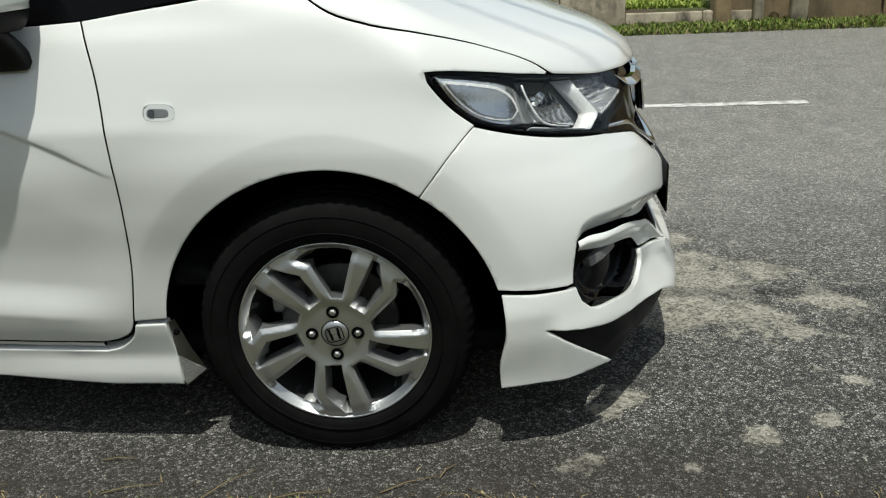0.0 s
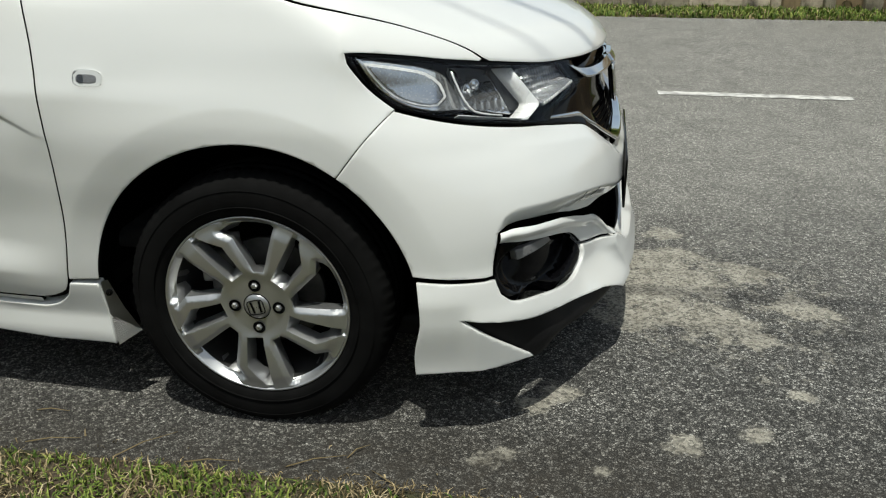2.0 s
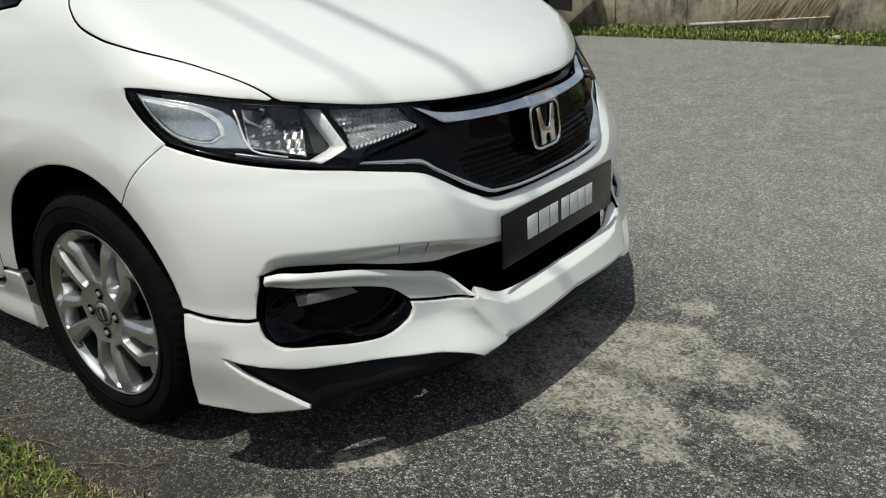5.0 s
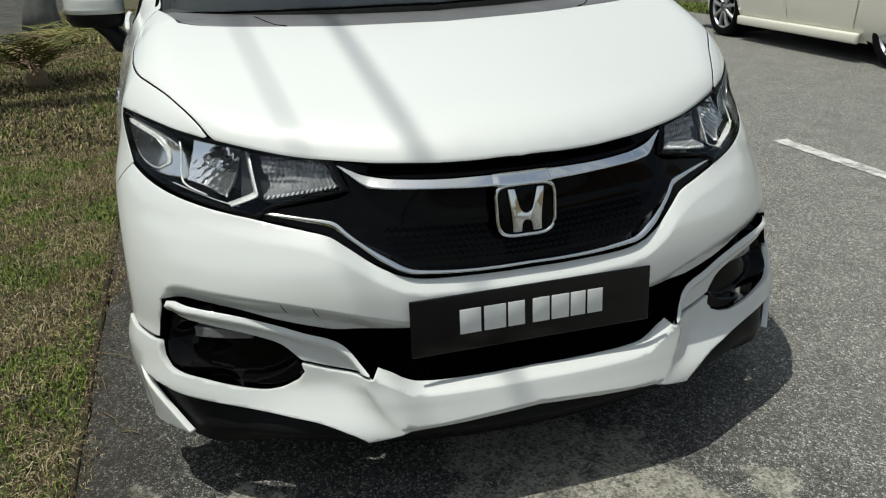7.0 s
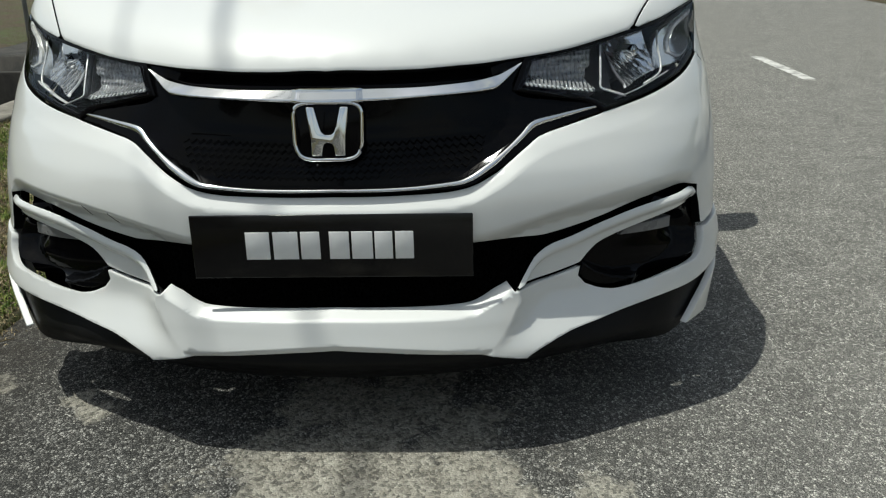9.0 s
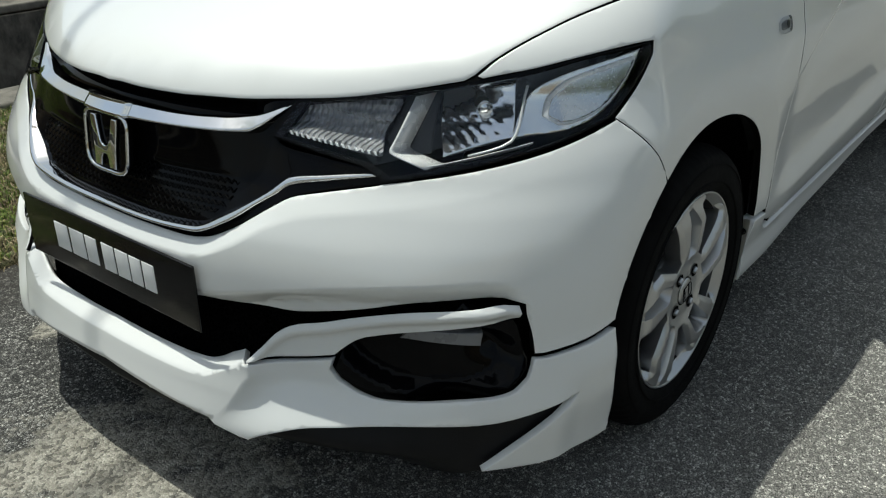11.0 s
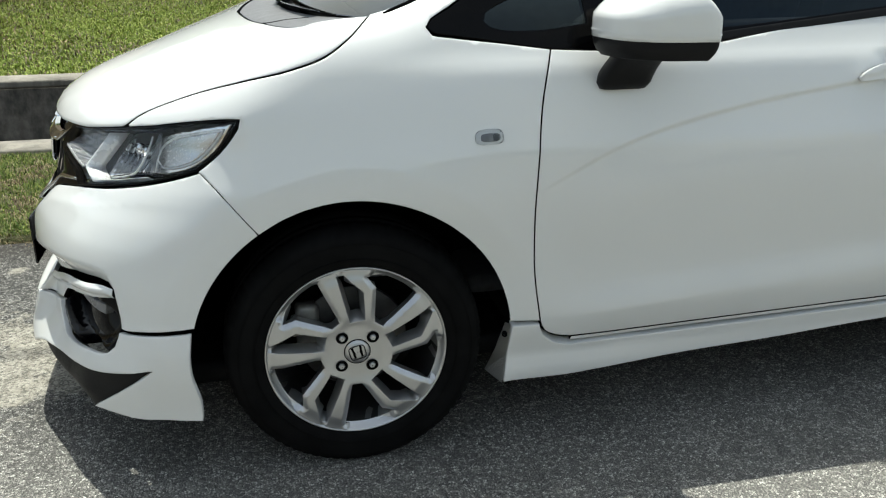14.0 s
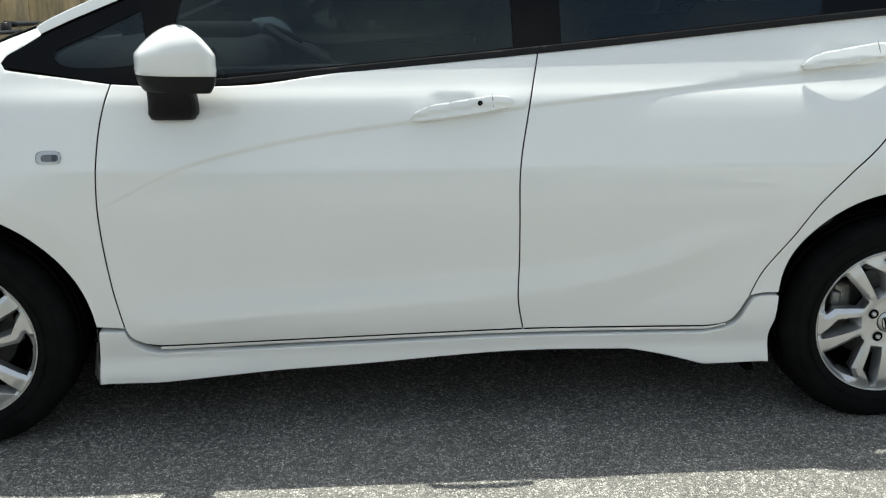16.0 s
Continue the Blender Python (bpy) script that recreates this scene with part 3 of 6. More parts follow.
def width(x, z):
    """Half the body's width at a station and height."""
    w = curve(SIDE, z)
    # sharp fold low on the doors, rising towards the tail
    low = z - curve([(-2.06, 0.543), (-1.97, 0.515), (-1.83, 0.465), (-1.66, 0.425), (-1.42, 0.395), (-1.12, 0.373), (-0.97, 0.365), (-0.5, 0.33)], x)
    w = w + 0.014 * smooth(-0.40, -0.62, x) * smooth(-2.15, -1.85, x) * np.where(low > 0, 1 - smooth(0, 0.085, low), np.clip(1 + low / 0.09, 0, 1))
    f = smooth(-0.40, 0.10, x)
    r = smooth(-2.15, -2.55, x) * (1 - smooth(0.6, 0.8, z))
    w = w * (1 - f) + curve(FRONT, z) * f
    w = w * (1 - r) + (curve(FRONT, z) - 0.004) * r
    # line along the doors: undercut with a light shoulder below
    zc = curve([(-2.7, 1.01), (-2.21, 0.980), (-1.889, 0.943), (-1.509, 0.904), (-1.183, 0.865), (-0.942, 0.833), (-0.746, 0.794), (-0.593, 0.748), (-0.421, 0.664), (-0.3, 0.60)], x)
    depth = 0.0052 * smooth(-0.38, -0.52, x) + 0.0004 * smooth(-1.0, -1.7, x) - 0.0056 * smooth(-2.35, -2.65, x)
    d = z - zc
    w = w - depth * smooth(0.004, -0.009, d) * (1 - smooth(-0.009, -0.15, d))
    # wheel arch flares
    for cx in (0.0, REAR_X):
        rr = np.hypot(x - cx, z - HUB_Z)
        w = w + (0.009 * (1 - smooth(0.40, 0.56, rr)) - 0.10 * np.clip(0.437 - rr, 0, 0.07)) * smooth(0.2, 0.45, z)
    return w

def hood_z(x, y):
    c = 0.13 + 0.9 * np.maximum(x - 0.05, 0)
    return curve(HOOD, x + c * y * y)

FLAT = [(0.14, 0.016), (0.25, 0.018), (0.33, 0.022), (0.42, 0.026), (0.53, 0.026), (0.60, 0.022), (0.70, 0.014), (0.75, 0.004), (0.80, 0.0), (1.1, 0.0)]


def flat_nose(y, z):
    """How far the middle of the nose lies behind the round of the bow."""
    return curve(FLAT, z) * (1 - np.clip(np.abs(y) / 0.34, 0, 1) ** 2) ** 2


def body(x, y, z):
    """The car's lower body: below nought inside."""
    x, y, z = np.broadcast_arrays(np.asarray(x, float), np.abs(y), z)
    w, q = width(x, z), 1.7
    u = np.clip((x + flat_nose(y, z) - 0.2) / (curve(NOSE, z) - 0.2), 0, None)
    rear = np.clip((-2.45 - x) / (0.67 + 0.05 * smooth(0.9, 0.5, z)), 0, None)
    rho = (y / w) ** q + u ** curve(BOW, z) + rear ** 3.0
    d1 = (rho ** (1 / q) - 1) * w
    d2 = (z - hood_z(x, y)) * 0.9
    return smax(d1, d2, 0.09 - 0.05 * smooth(0.25, 0.5, x))


# ---- panels: outlines laid on the car's skin ----
SCALE = {"s": (1.0, 0.0091), "f": (0.0113, 1.0), "t": (0.0113, 1.0), "h": (1.0, 1.0), "g": (1.0, 1.0), "w": (1.0, 1.0), "r": (1.0, 1.0), "q": (1.0, 1.0)}
CABIN = [(0.88, 0.800), (0.957, 0.767), (1.03, 0.742), (1.2, 0.683), (1.36, 0.620), (1.46, 0.57), (1.55, 0.51)]
ROOF = [(-3.3, 1.30), (-3.0, 1.40), (-2.6, 1.475), (-1.9, 1.52), (-1.5, 1.515), (-1.1, 1.475), (-0.9, 1.42)]


def shield_z(x, y):
    return 1.020 + 0.374 * (0.14 - x - 0.40 * y * y) - 0.035 * smooth(-0.5, -1.3, x)


def rays(mode, a, b):
    """Start and way of the rays that lay a panel's own coordinates on the skin."""
    o = np.zeros_like(a)
    if mode == "s":
        p = np.radians(b)
        return np.stack([a, o + 0.3, o + 0.5], -1), np.stack([o, np.cos(p), np.sin(p)], -1)
    if mode in "ft":
        p, way = np.radians(a), 1 if mode == "f" else -1
        if way > 0:
            b = b - 0.38 * flat_nose(0.59 * np.tan(np.clip(p, -0.6, 0.6)), b)
        return np.stack([o + (0.2 if way > 0 else -2.5), o, b], -1), np.stack([way * np.cos(p), np.sin(p), o], -1)
    return np.stack([a, b, o + 0.35], -1), np.stack([o, o, o + 1], -1)


def place(mode, a, b, off=None):
    a, b = np.asarray(a, float), np.asarray(b, float)
    lift = 0.0 if off is None else (off(a, b) if callable(off) else off)
    lift = np.broadcast_to(lift, a.shape)
    if mode == "g":
        return np.stack([a, curve(CABIN, b) + lift, b], -1)
    if mode == "q":
        return np.stack([a, lift, b], -1)
    if mode == "w":
        return np.stack([a, b, shield_z(a, b) + lift], -1)
    if mode == "r":
        return np.stack([a, b, curve(ROOF, a) - 0.10 * (b / 0.55) ** 2 * np.abs(b / 0.55) + lift], -1)
    c, d = rays(mode, a, b)
    lo, hi = np.full(a.shape, 0.02), np.full(a.shape, 1.05)
    for _ in range(22):
        m = (lo + hi) / 2
        inside = body(*(c + m[..., None] * d).T) < 0
        lo, hi = np.where(inside, m, lo), np.where(inside, hi, m)
    return c + (lo + lift)[..., None] * d


def to_mode(points, mode):
    """Places in the world as a panel's own coordinates."""
    out = []
    for x, y, z in points:
        y = abs(y)
        out.append({"s": (x, math.degrees(math.atan2(z - 0.5, y - 0.3))), "f": (math.degrees(math.atan2(y, x - 0.2)), z), "h": (x, y)}[mode])
    return out


def shift(points, a, b):
    """Points of one mode of laying as those of another."""
    p = place(a, [q[0] for q in points], [q[1] for q in points])
    return to_mode(p.tolist(), b)


def spline(points, scale, step=0.012):
    """A smooth line through points, in scaled coordinates, without its last point."""
    p = np.array(points, float) * scale
    out = []
    for i in range(len(p) - 1):
        p0, p1, p2, p3 = p[max(i - 1, 0)], p[i], p[i + 1], p[min(i + 2, len(p) - 1)]
        n = max(1, int(np.hypot(*(p2 - p1)) / step))
        for k in range(n):
            t = k / n
            if len(p) == 2:
                out.append(p1 + t * (p2 - p1))
            else:
                out.append(0.5 * (2 * p1 + (p2 - p0) * t + (2 * p0 - 5 * p1 + 4 * p2 - p3) * t * t + (3 * p1 - p0 - 3 * p2 + p3) * t ** 3))
    return out


def closed(segments, mode, step=0.012):
    s, out = np.array(SCALE[mode]), []
    for i, seg in enumerate(segments):
        nxt = segments[(i + 1) % len(segments)][0]
        out += spline(list(seg), s, step)
        if np.hypot(*(np.array(seg[-1]) * s - np.array(nxt) * s)) > 0.002:
            out += spline([seg[-1], nxt], s, step)
    # leave out points that crowd their neighbour
    tidy = [out[0]]
    for v in out[1:]:
        if np.hypot(*(v - tidy[-1])) > 0.0022:
            tidy.append(v)
    if np.hypot(*(tidy[-1] - tidy[0])) < 0.0022:
        tidy.pop()
    p = np.array(tidy)
    q = np.roll(p, -1, 0)
    area = (p[:, 0] * q[:, 1] - q[:, 0] * p[:, 1]).sum()
    return p if area > 0 else p[::-1]


def inset(p, d):
    e = np.roll(p, -1, 0) - p
    n = np.stack([-e[:, 1], e[:, 0]], -1) / np.maximum(np.hypot(e[:, 0], e[:, 1]), 1e-9)[:, None]
    m = n + np.roll(n, 1, 0)
    m /= np.maximum((m * m).sum(1) / 2, 0.6)[:, None]
    return p + m * d


def within(pts, loops):
    odd = np.zeros(len(pts), bool)
    for p in loops:
        q = np.roll(p, -1, 0)
        for (x0, y0), (x1, y1) in zip(p, q):
            if y0 != y1:
                cross = (pts[:, 1] > min(y0, y1)) & (pts[:, 1] <= max(y0, y1))
                odd ^= cross & (pts[:, 0] < x0 + (pts[:, 1] - y0) / (y1 - y0) * (x1 - x0))
    return odd


def both(half, mode):
    """A whole outline from the half that runs from the middle to the middle."""
    turned = [[((-a, b) if mode in "ft" else (a, -b)) for a, b in seg[::-1]] for seg in half[::-1]]
    return half + turned


def panel_mesh(name, segments, mode, material, off=None, holes=(), gap=0.0018, thick=0.016, step=0.022, side=1, rim=None, bevel=0.0022, lines=(), draft=0.0):
    """A panel that follows the skin inside an outline, with rounded edges folded inwards."""
    s = np.array(SCALE[mode])
    loops = [inset(closed(segments, mode), gap)] + [inset(closed(h, mode)[::-1], gap) for h in holes]
    (x0, y0), (x1, y1) = loops[0].min(0), loops[0].max(0)
    gx, gy = np.meshgrid(np.arange(x0 + step / 2, x1, step), np.arange(y0 + step / 2, y1, step * 0.87), indexing="ij")
    gx = gx + (np.arange(gx.shape[1]) % 2 - 0.5) * step * 0.5
    grid = np.stack([gx.ravel(), gy.ravel()], -1)
    grid = grid[within(grid, loops)]
    rings = np.concatenate([inset(p, bevel * 1.6) for p in loops])
    rings = rings[within(rings, loops)]
    edge = np.concatenate(loops)
    if len(grid):
        near = np.concatenate([((grid[k:k + 500, None] - edge[None]) ** 2).sum(-1).min(1) for k in range(0, len(grid), 500)])
        grid = grid[near > (0.5 * step) ** 2]
    if lines:
        # rows of points along the creases
        extra = np.concatenate([np.array(spline(list(ln), s, 0.008)) for ln in lines])
        extra = extra[within(extra, loops)]
        near = np.concatenate([((extra[k:k + 500, None] - np.concatenate([edge, rings])[None]) ** 2).sum(-1).min(1) for k in range(0, len(extra), 500)])
        extra = extra[near > 0.004 ** 2]
        near = np.concatenate([((grid[k:k + 500, None] - extra[None]) ** 2).sum(-1).min(1) for k in range(0, len(grid), 500)])
        grid = np.concatenate([grid[near > (0.6 * step) ** 2], extra])
    pts = np.concatenate([edge, rings, grid])
    cons, at = [], 0
    for p in loops:
        cons += [(at + i, at + (i + 1) % len(p)) for i in range(len(p))]
        at += len(p)
    v2, _, tris, *_ = geometry.delaunay_2d_cdt([Vector(p) for p in pts.tolist()], cons, [], 1, 1e-6)
    v2 = np.array([tuple(v) for v in v2])
    tris = np.array([t for t in tris if len(t) == 3])
    tris = tris[within(v2[tris].mean(1), loops)]
    ab = v2[tris]
    turn = (ab[:, 1, 0] - ab[:, 0, 0]) * (ab[:, 2, 1] - ab[:, 0, 1]) - (ab[:, 2, 0] - ab[:, 0, 0]) * (ab[:, 1, 1] - ab[:, 0, 1])
    tris = np.where((turn > 0)[:, None], tris, tris[:, ::-1])[np.abs(turn) > 1e-12]
    e = 0.0012
    P = place(mode, *(v2 / s).T, off)
    da = place(mode, *((v2 + (e, 0)) / s).T, off) - place(mode, *((v2 - (e, 0)) / s).T, off)
    db = place(mode, *((v2 + (0, e)) / s).T, off) - place(mode, *((v2 - (0, e)) / s).T, off)
    N = np.cross(da, db)
    N /= np.maximum(np.linalg.norm(N, axis=1), 1e-12)[:, None]
    out = {"s": (0, 1, 0.3), "f": (1, 0, 0), "t": (-1, 0, 0), "h": (0, 0, 1), "g": (0, 1, 0), "w": (0, 0, 1), "r": (0, 0, 1), "q": (0, 1, 0)}[mode]
    flip = (N @ np.array(out)).mean() < 0
    if mode == "f" or mode == "t":
        c, d = rays(mode, *(v2 / s).T)
        flip = (N * d).sum(1).mean() < 0
    if flip:
        N, tris = -N, tris[:, ::-1]
    # edges that only one triangle has are the rim
    owner = {}
    for t in tris.tolist():
        for i in range(3):
            owner[(t[i], t[(i + 1) % 3])] = 1
    border = [k for k in owner if (k[1], k[0]) not in owner]
    push = np.zeros_like(P)
    for i, j in border:
        o = np.cross(P[j] - P[i], N[i])
        o /= max(np.linalg.norm(o), 1e-9)
        push[i] += o
        push[j] += o
    on = np.flatnonzero(np.abs(push).sum(1) > 0)
    push[on] /= np.maximum(np.linalg.norm(push[on], axis=1), 1e-9)[:, None]
    below = {int(i): k for k, i in enumerate(on)}
    n0, n1 = len(P), len(on)
    top = P.copy()
    top[on] -= bevel * 0.55 * N[on]
    N2 = N.copy()
    N2[on] = N[on] + 0.45 * push[on]
    verts = np.concatenate([top, top[on], top[on] - thick * N[on] + draft * push[on]])
    norms = np.concatenate([N2, push[on] * 0.95 + 0.3 * N[on], push[on]])
    norms /= np.maximum(np.linalg.norm(norms, axis=1), 1e-9)[:, None]
    quads = [(n0 + below[j], n0 + below[i], n0 + n1 + below[i], n0 + n1 + below[j]) for i, j in border]
    faces = tris.tolist() + [list(q) for q in quads]
    if side < 0:
        verts, norms, faces = verts * [1, -1, 1], norms * [1, -1, 1], [f[::-1] for f in faces]
    me = bpy.data.meshes.new(name)
    me.from_pydata(verts.tolist(), [], faces)
    me.materials.append(material)
    me.materials.append(rim or material)
    me.polygons.foreach_set("material_index", [0] * len(tris) + [1] * len(quads))
    me.polygons.foreach_set("use_smooth", [True] * len(faces))
    me.normals_split_custom_set_from_vertices(norms.tolist())
    return me


def ribbon(name, low, top, off, reach, material, parent, label="", n=120, m=9, back=0.012):
    """A bar between two lines across the nose, as even strips, with walls behind its edges."""
    a = np.linspace(-reach, reach, n)
    u = np.linspace(0, 1, m)
    A, U = np.meshgrid(a, u, indexing="ij")
    lo, hi = curve(sorted(low), np.abs(A)), curve(sorted(top), np.abs(A))
    Z = lo + (hi - lo) * U
    face, deep = (place("f", A.ravel(), Z.ravel(), lambda x, z: off(x, z) - d).reshape(n, m, 3) for d in (0.0, back))
    bm = bmesh.new()
    f = [[bm.verts.new(p) for p in row] for row in face.tolist()]
    walls = [(face[:, 0], deep[:, 0]), (face[:, -1], deep[:, -1]), (face[0], deep[0]), (face[-1], deep[-1])]
    for r0, r1 in zip(f, f[1:]):
        for k in range(m - 1):
            bm.faces.new((r0[k], r1[k], r1[k + 1], r0[k + 1]))
    for near, far in walls:
        p, q = [bm.verts.new(v) for v in near.tolist()], [bm.verts.new(v) for v in far.tolist()]
        for k in range(len(p) - 1):
            bm.faces.new((p[k], p[k + 1], q[k + 1], q[k]))
    return part(name, bm, material, parent, label)


def panel(name, segments, mode, material, parent, label="", **kw):
    return part(name, panel_mesh(name, segments, mode, material, **kw), material, parent, label)


def pair(name, segments, mode, material, parent, label="", **kw):
    return [panel(name, segments, mode, material, parent, label, side=s, **kw) for s in (1, -1)]

# ---- the white hatchback ----
car = thing("hatchback_car", "white five-door hatchback with body kit parked on the road edge", "car")


def arc(cx, r, a0, a1, n=9):
    """Points on the skin round a wheel, as (x, z), by the angle from straight up towards the nose."""
    return [(cx + r * math.sin(math.radians(a0 + (a1 - a0) * i / (n - 1))), HUB_Z + r * math.cos(math.radians(a0 + (a1 - a0) * i / (n - 1)))) for i in range(n)]


def on_side(points, mode="s"):
    """Side-view points (x, z) as a panel's own coordinates."""
    return to_mode([(x, float(skin_y(x, z)), z) for x, z in points], mode)


def skin_y(x, z):
    lo, hi = 0.3, 1.0
    for _ in range(24):
        m = (lo + hi) / 2
        lo, hi = (m, hi) if body(x, m, z) < 0 else (lo, m)
    return lo


LAMP_TOP = [(88.5, 0.838), (81.2, 0.829), (73.7, 0.812), (67.4, 0.799), (55.1, 0.778), (41.8, 0.763)]
LAMP_LOW = [(53.2, 0.651), (62.7, 0.672), (71.1, 0.693), (77.4, 0.714), (81.7, 0.732)]
LAMP_BACK = [(81.7, 0.732), (85.4, 0.773), (88.2, 0.821), (88.5, 0.838)]
LAMP_IN = [(41.8, 0.763), (37.3, 0.706)]
LAMP_NOTCH = [(37.3, 0.706), (45.4, 0.686), (50.7, 0.672), (53.2, 0.651)]
LAMP = [LAMP_TOP, LAMP_IN, LAMP_NOTCH, LAMP_LOW, LAMP_BACK]
ARCH = 0.3655
HOOD_SEAM = [(-0.068, 0.681), (-0.041, 0.712), (-0.025, 0.725), (0.006, 0.740), (0.035, 0.7485), (0.062, 0.752), (0.100, 0.7535), (0.132, 0.7535), (0.182, 0.748), (0.222, 0.7375), (0.268, 0.713), (0.315, 0.686), (0.364, 0.661), (0.404, 0.641), (0.440, 0.6225), (0.463, 0.610)]
HOOD_FRONT = [(0.463, 0.610), (0.4765, 0.599), (0.515, 0.550), (0.558, 0.488), (0.593, 0.430), (0.627, 0.364), (0.660, 0.290), (0.687, 0.210), (0.7025, 0.148), (0.7135, 0.080), (0.7190, 0.000)]
COWL_FRONT = [(0.214, 0.000), (0.204, 0.120), (0.185, 0.265), (0.155, 0.390), (0.126, 0.498), (0.096, 0.588), (0.068, 0.637)]
COWL_SIDE = [(0.068, 0.637), (-0.002, 0.659), (-0.068, 0.681)]

# bonnet
panel("bonnet", both([COWL_FRONT, COWL_SIDE, HOOD_SEAM, HOOD_FRONT], "h"), "h", PAINT, car, "white bonnet", rim=GAP, thick=0.02, step=0.03)

# lines along which the skin bends
def ring_lines(cx, mode, a0, a1):
    return [on_side(arc(cx, r, a0, a1, 20), mode) for r in (0.431, 0.437, 0.443)]


DOOR_LINE = [(-2.45, 1.002), (-2.21, 0.980), (-1.889, 0.943), (-1.509, 0.904), (-1.183, 0.865), (-0.942, 0.833), (-0.746, 0.794), (-0.593, 0.748), (-0.421, 0.664)]
LOW_LINE = [(-2.06, 0.543), (-1.97, 0.515), (-1.83, 0.465), (-1.66, 0.425), (-1.42, 0.395), (-1.12, 0.373), (-0.97, 0.365), (-0.5, 0.33)]
door_lines = [on_side([(x, z + d) for x, z in DOOR_LINE]) for d in (0.005, -0.004, -0.013, -0.024)] + [on_side([(x, z + d) for x, z in LOW_LINE]) for d in (0.012, 0.0, -0.012, -0.024)]

# wings
lamp_top = shift(LAMP_TOP[:4][::-1], "f", "s")
lamp_back = shift(LAMP_BACK[::-1], "f", "s")
arch_front = on_side(arc(0, ARCH, 33, -60, 14) + arc(0, ARCH, -66, -84, 4))
DOOR_FRONT = [(-0.438, -18.7), (-0.417, -4.9), (-0.408, 11.3), (-0.412, 23.6), (-0.424, 34.4), (-0.451, 44.2)]
BELT_FRONT = [(-0.451, 44.2), (-0.293, 46.2), (-0.240, 46.9), (-0.194, 47.7), (-0.183, 49.2)]
SEAM = [tuple(np.array(lamp_back[-1]) + (np.array(arch_front[0]) - np.array(lamp_back[-1])) * t) for t in np.linspace(0, 1, 6)]
SEAM_WING = [(x + 0.0012, p) for x, p in SEAM]
SEAM_NOSE = [(x - 0.0012, p) for x, p in SEAM]
wing = [shift(HOOD_SEAM[::-1], "h", "s")[::-1], lamp_top, lamp_back, SEAM_WING, arch_front,
        [arch_front[-1], (-0.438, -18.7)], DOOR_FRONT, BELT_FRONT, [(-0.183, 49.2), (-0.194, 50.6), (-0.234, 52.4), (-0.277, 54.5)], [(-0.277, 54.5), (-0.263, 57.5)], [(-0.263, 57.5), (-0.160, 56.3), (-0.070, 54.9)]]
pair("wing", wing, "s", PAINT, car, "white front wing", rim=GAP, step=0.014, lines=ring_lines(0.0, "s", 34, -80))

# doors
B_SEAM = [(-1.494, -21.8), (-1.476, -11.6), (-1.478, -1.0), (-1.474, 10.0), (-1.471, 24.2), (-1.494, 37.4), (-1.524, 50.4)]
front_door = [DOOR_FRONT[::-1], [(-0.438, -18.7), (-0.451, -21.7), (-0.484, -23.6), (-0.520, -24.3)], [(-0.520, -24.3), (-0.995, -23.1), (-1.500, -21.8)],
              B_SEAM, [(-1.536, 50.4), (-1.260, 48.3), (-1.014, 46.5), (-0.835, 44.3), (-0.723, 43.7), (-0.587, 43.6), (-0.451, 44.2)]]
REAR_SEAM = [(-2.116, -13.2), (-2.147, -5.2), (-2.213, 5.1), (-2.273, 14.5), (-2.347, 22.1), (-2.456, 32.6), (-2.516, 47.2), (-2.543, 62.5)]
rear_door = [B_SEAM[::-1], [(-1.502, -21.8), (-1.75, -22.0), (-1.998, -22.4)], [(-1.998, -22.4), (-2.031, -22.1), (-2.064, -21.2), (-2.087, -19.1), (-2.116, -13.2)], REAR_SEAM,
             [(-2.543, 62.5), (-2.344, 58.4), (-1.897, 53.4), (-1.536, 50.4)]]


def dent(cx, cp):
    """The shallow hollow above a door handle."""
    return lambda x, p: -0.007 * np.exp(-((x - cx) / 0.052) ** 4 - ((p - cp) / 1.9) ** 4)


dents = {"front": dent(-1.302, 39.6), "rear": dent(-2.327, 50.4)}
doors = {}
for side in (1, -1):
    for key, name, seg in (("front", "front_door", front_door), ("rear", "rear_door", rear_door)):
        doors[key, side] = panel(name, seg, "s", PAINT, car, "white car door with character line", off=dents[key], rim=GAP, step=0.013, side=side, lines=door_lines + (ring_lines(REAR_X, "s", 85, 20) if key == "rear" else []))
quarter = [REAR_SEAM[::-1], [(-2.118, -13.0), (-2.155, -12.3), (-2.200, -12.4)], on_side([arc(REAR_X, r, a, a, 2)[0] for a, r in ((73, 0.343), (67, 0.353), (61, 0.362), (54, 0.370), (46, 0.374))] + arc(REAR_X, 0.375, 36, -95, 13)),
           [(-2.89, -21.0), (-2.90, -34.0), (-3.0, -34.0)], [(-3.0, -34.0), (-3.02, 0.0), (-2.98, 40.0), (-2.9, 62.0)], [(-2.9, 62.0), (-2.56, 61.5)]]
pair("rear_quarter", quarter, "s", PAINT, car, rim=GAP, step=0.018, lines=ring_lines(REAR_X, "s", 85, -85))

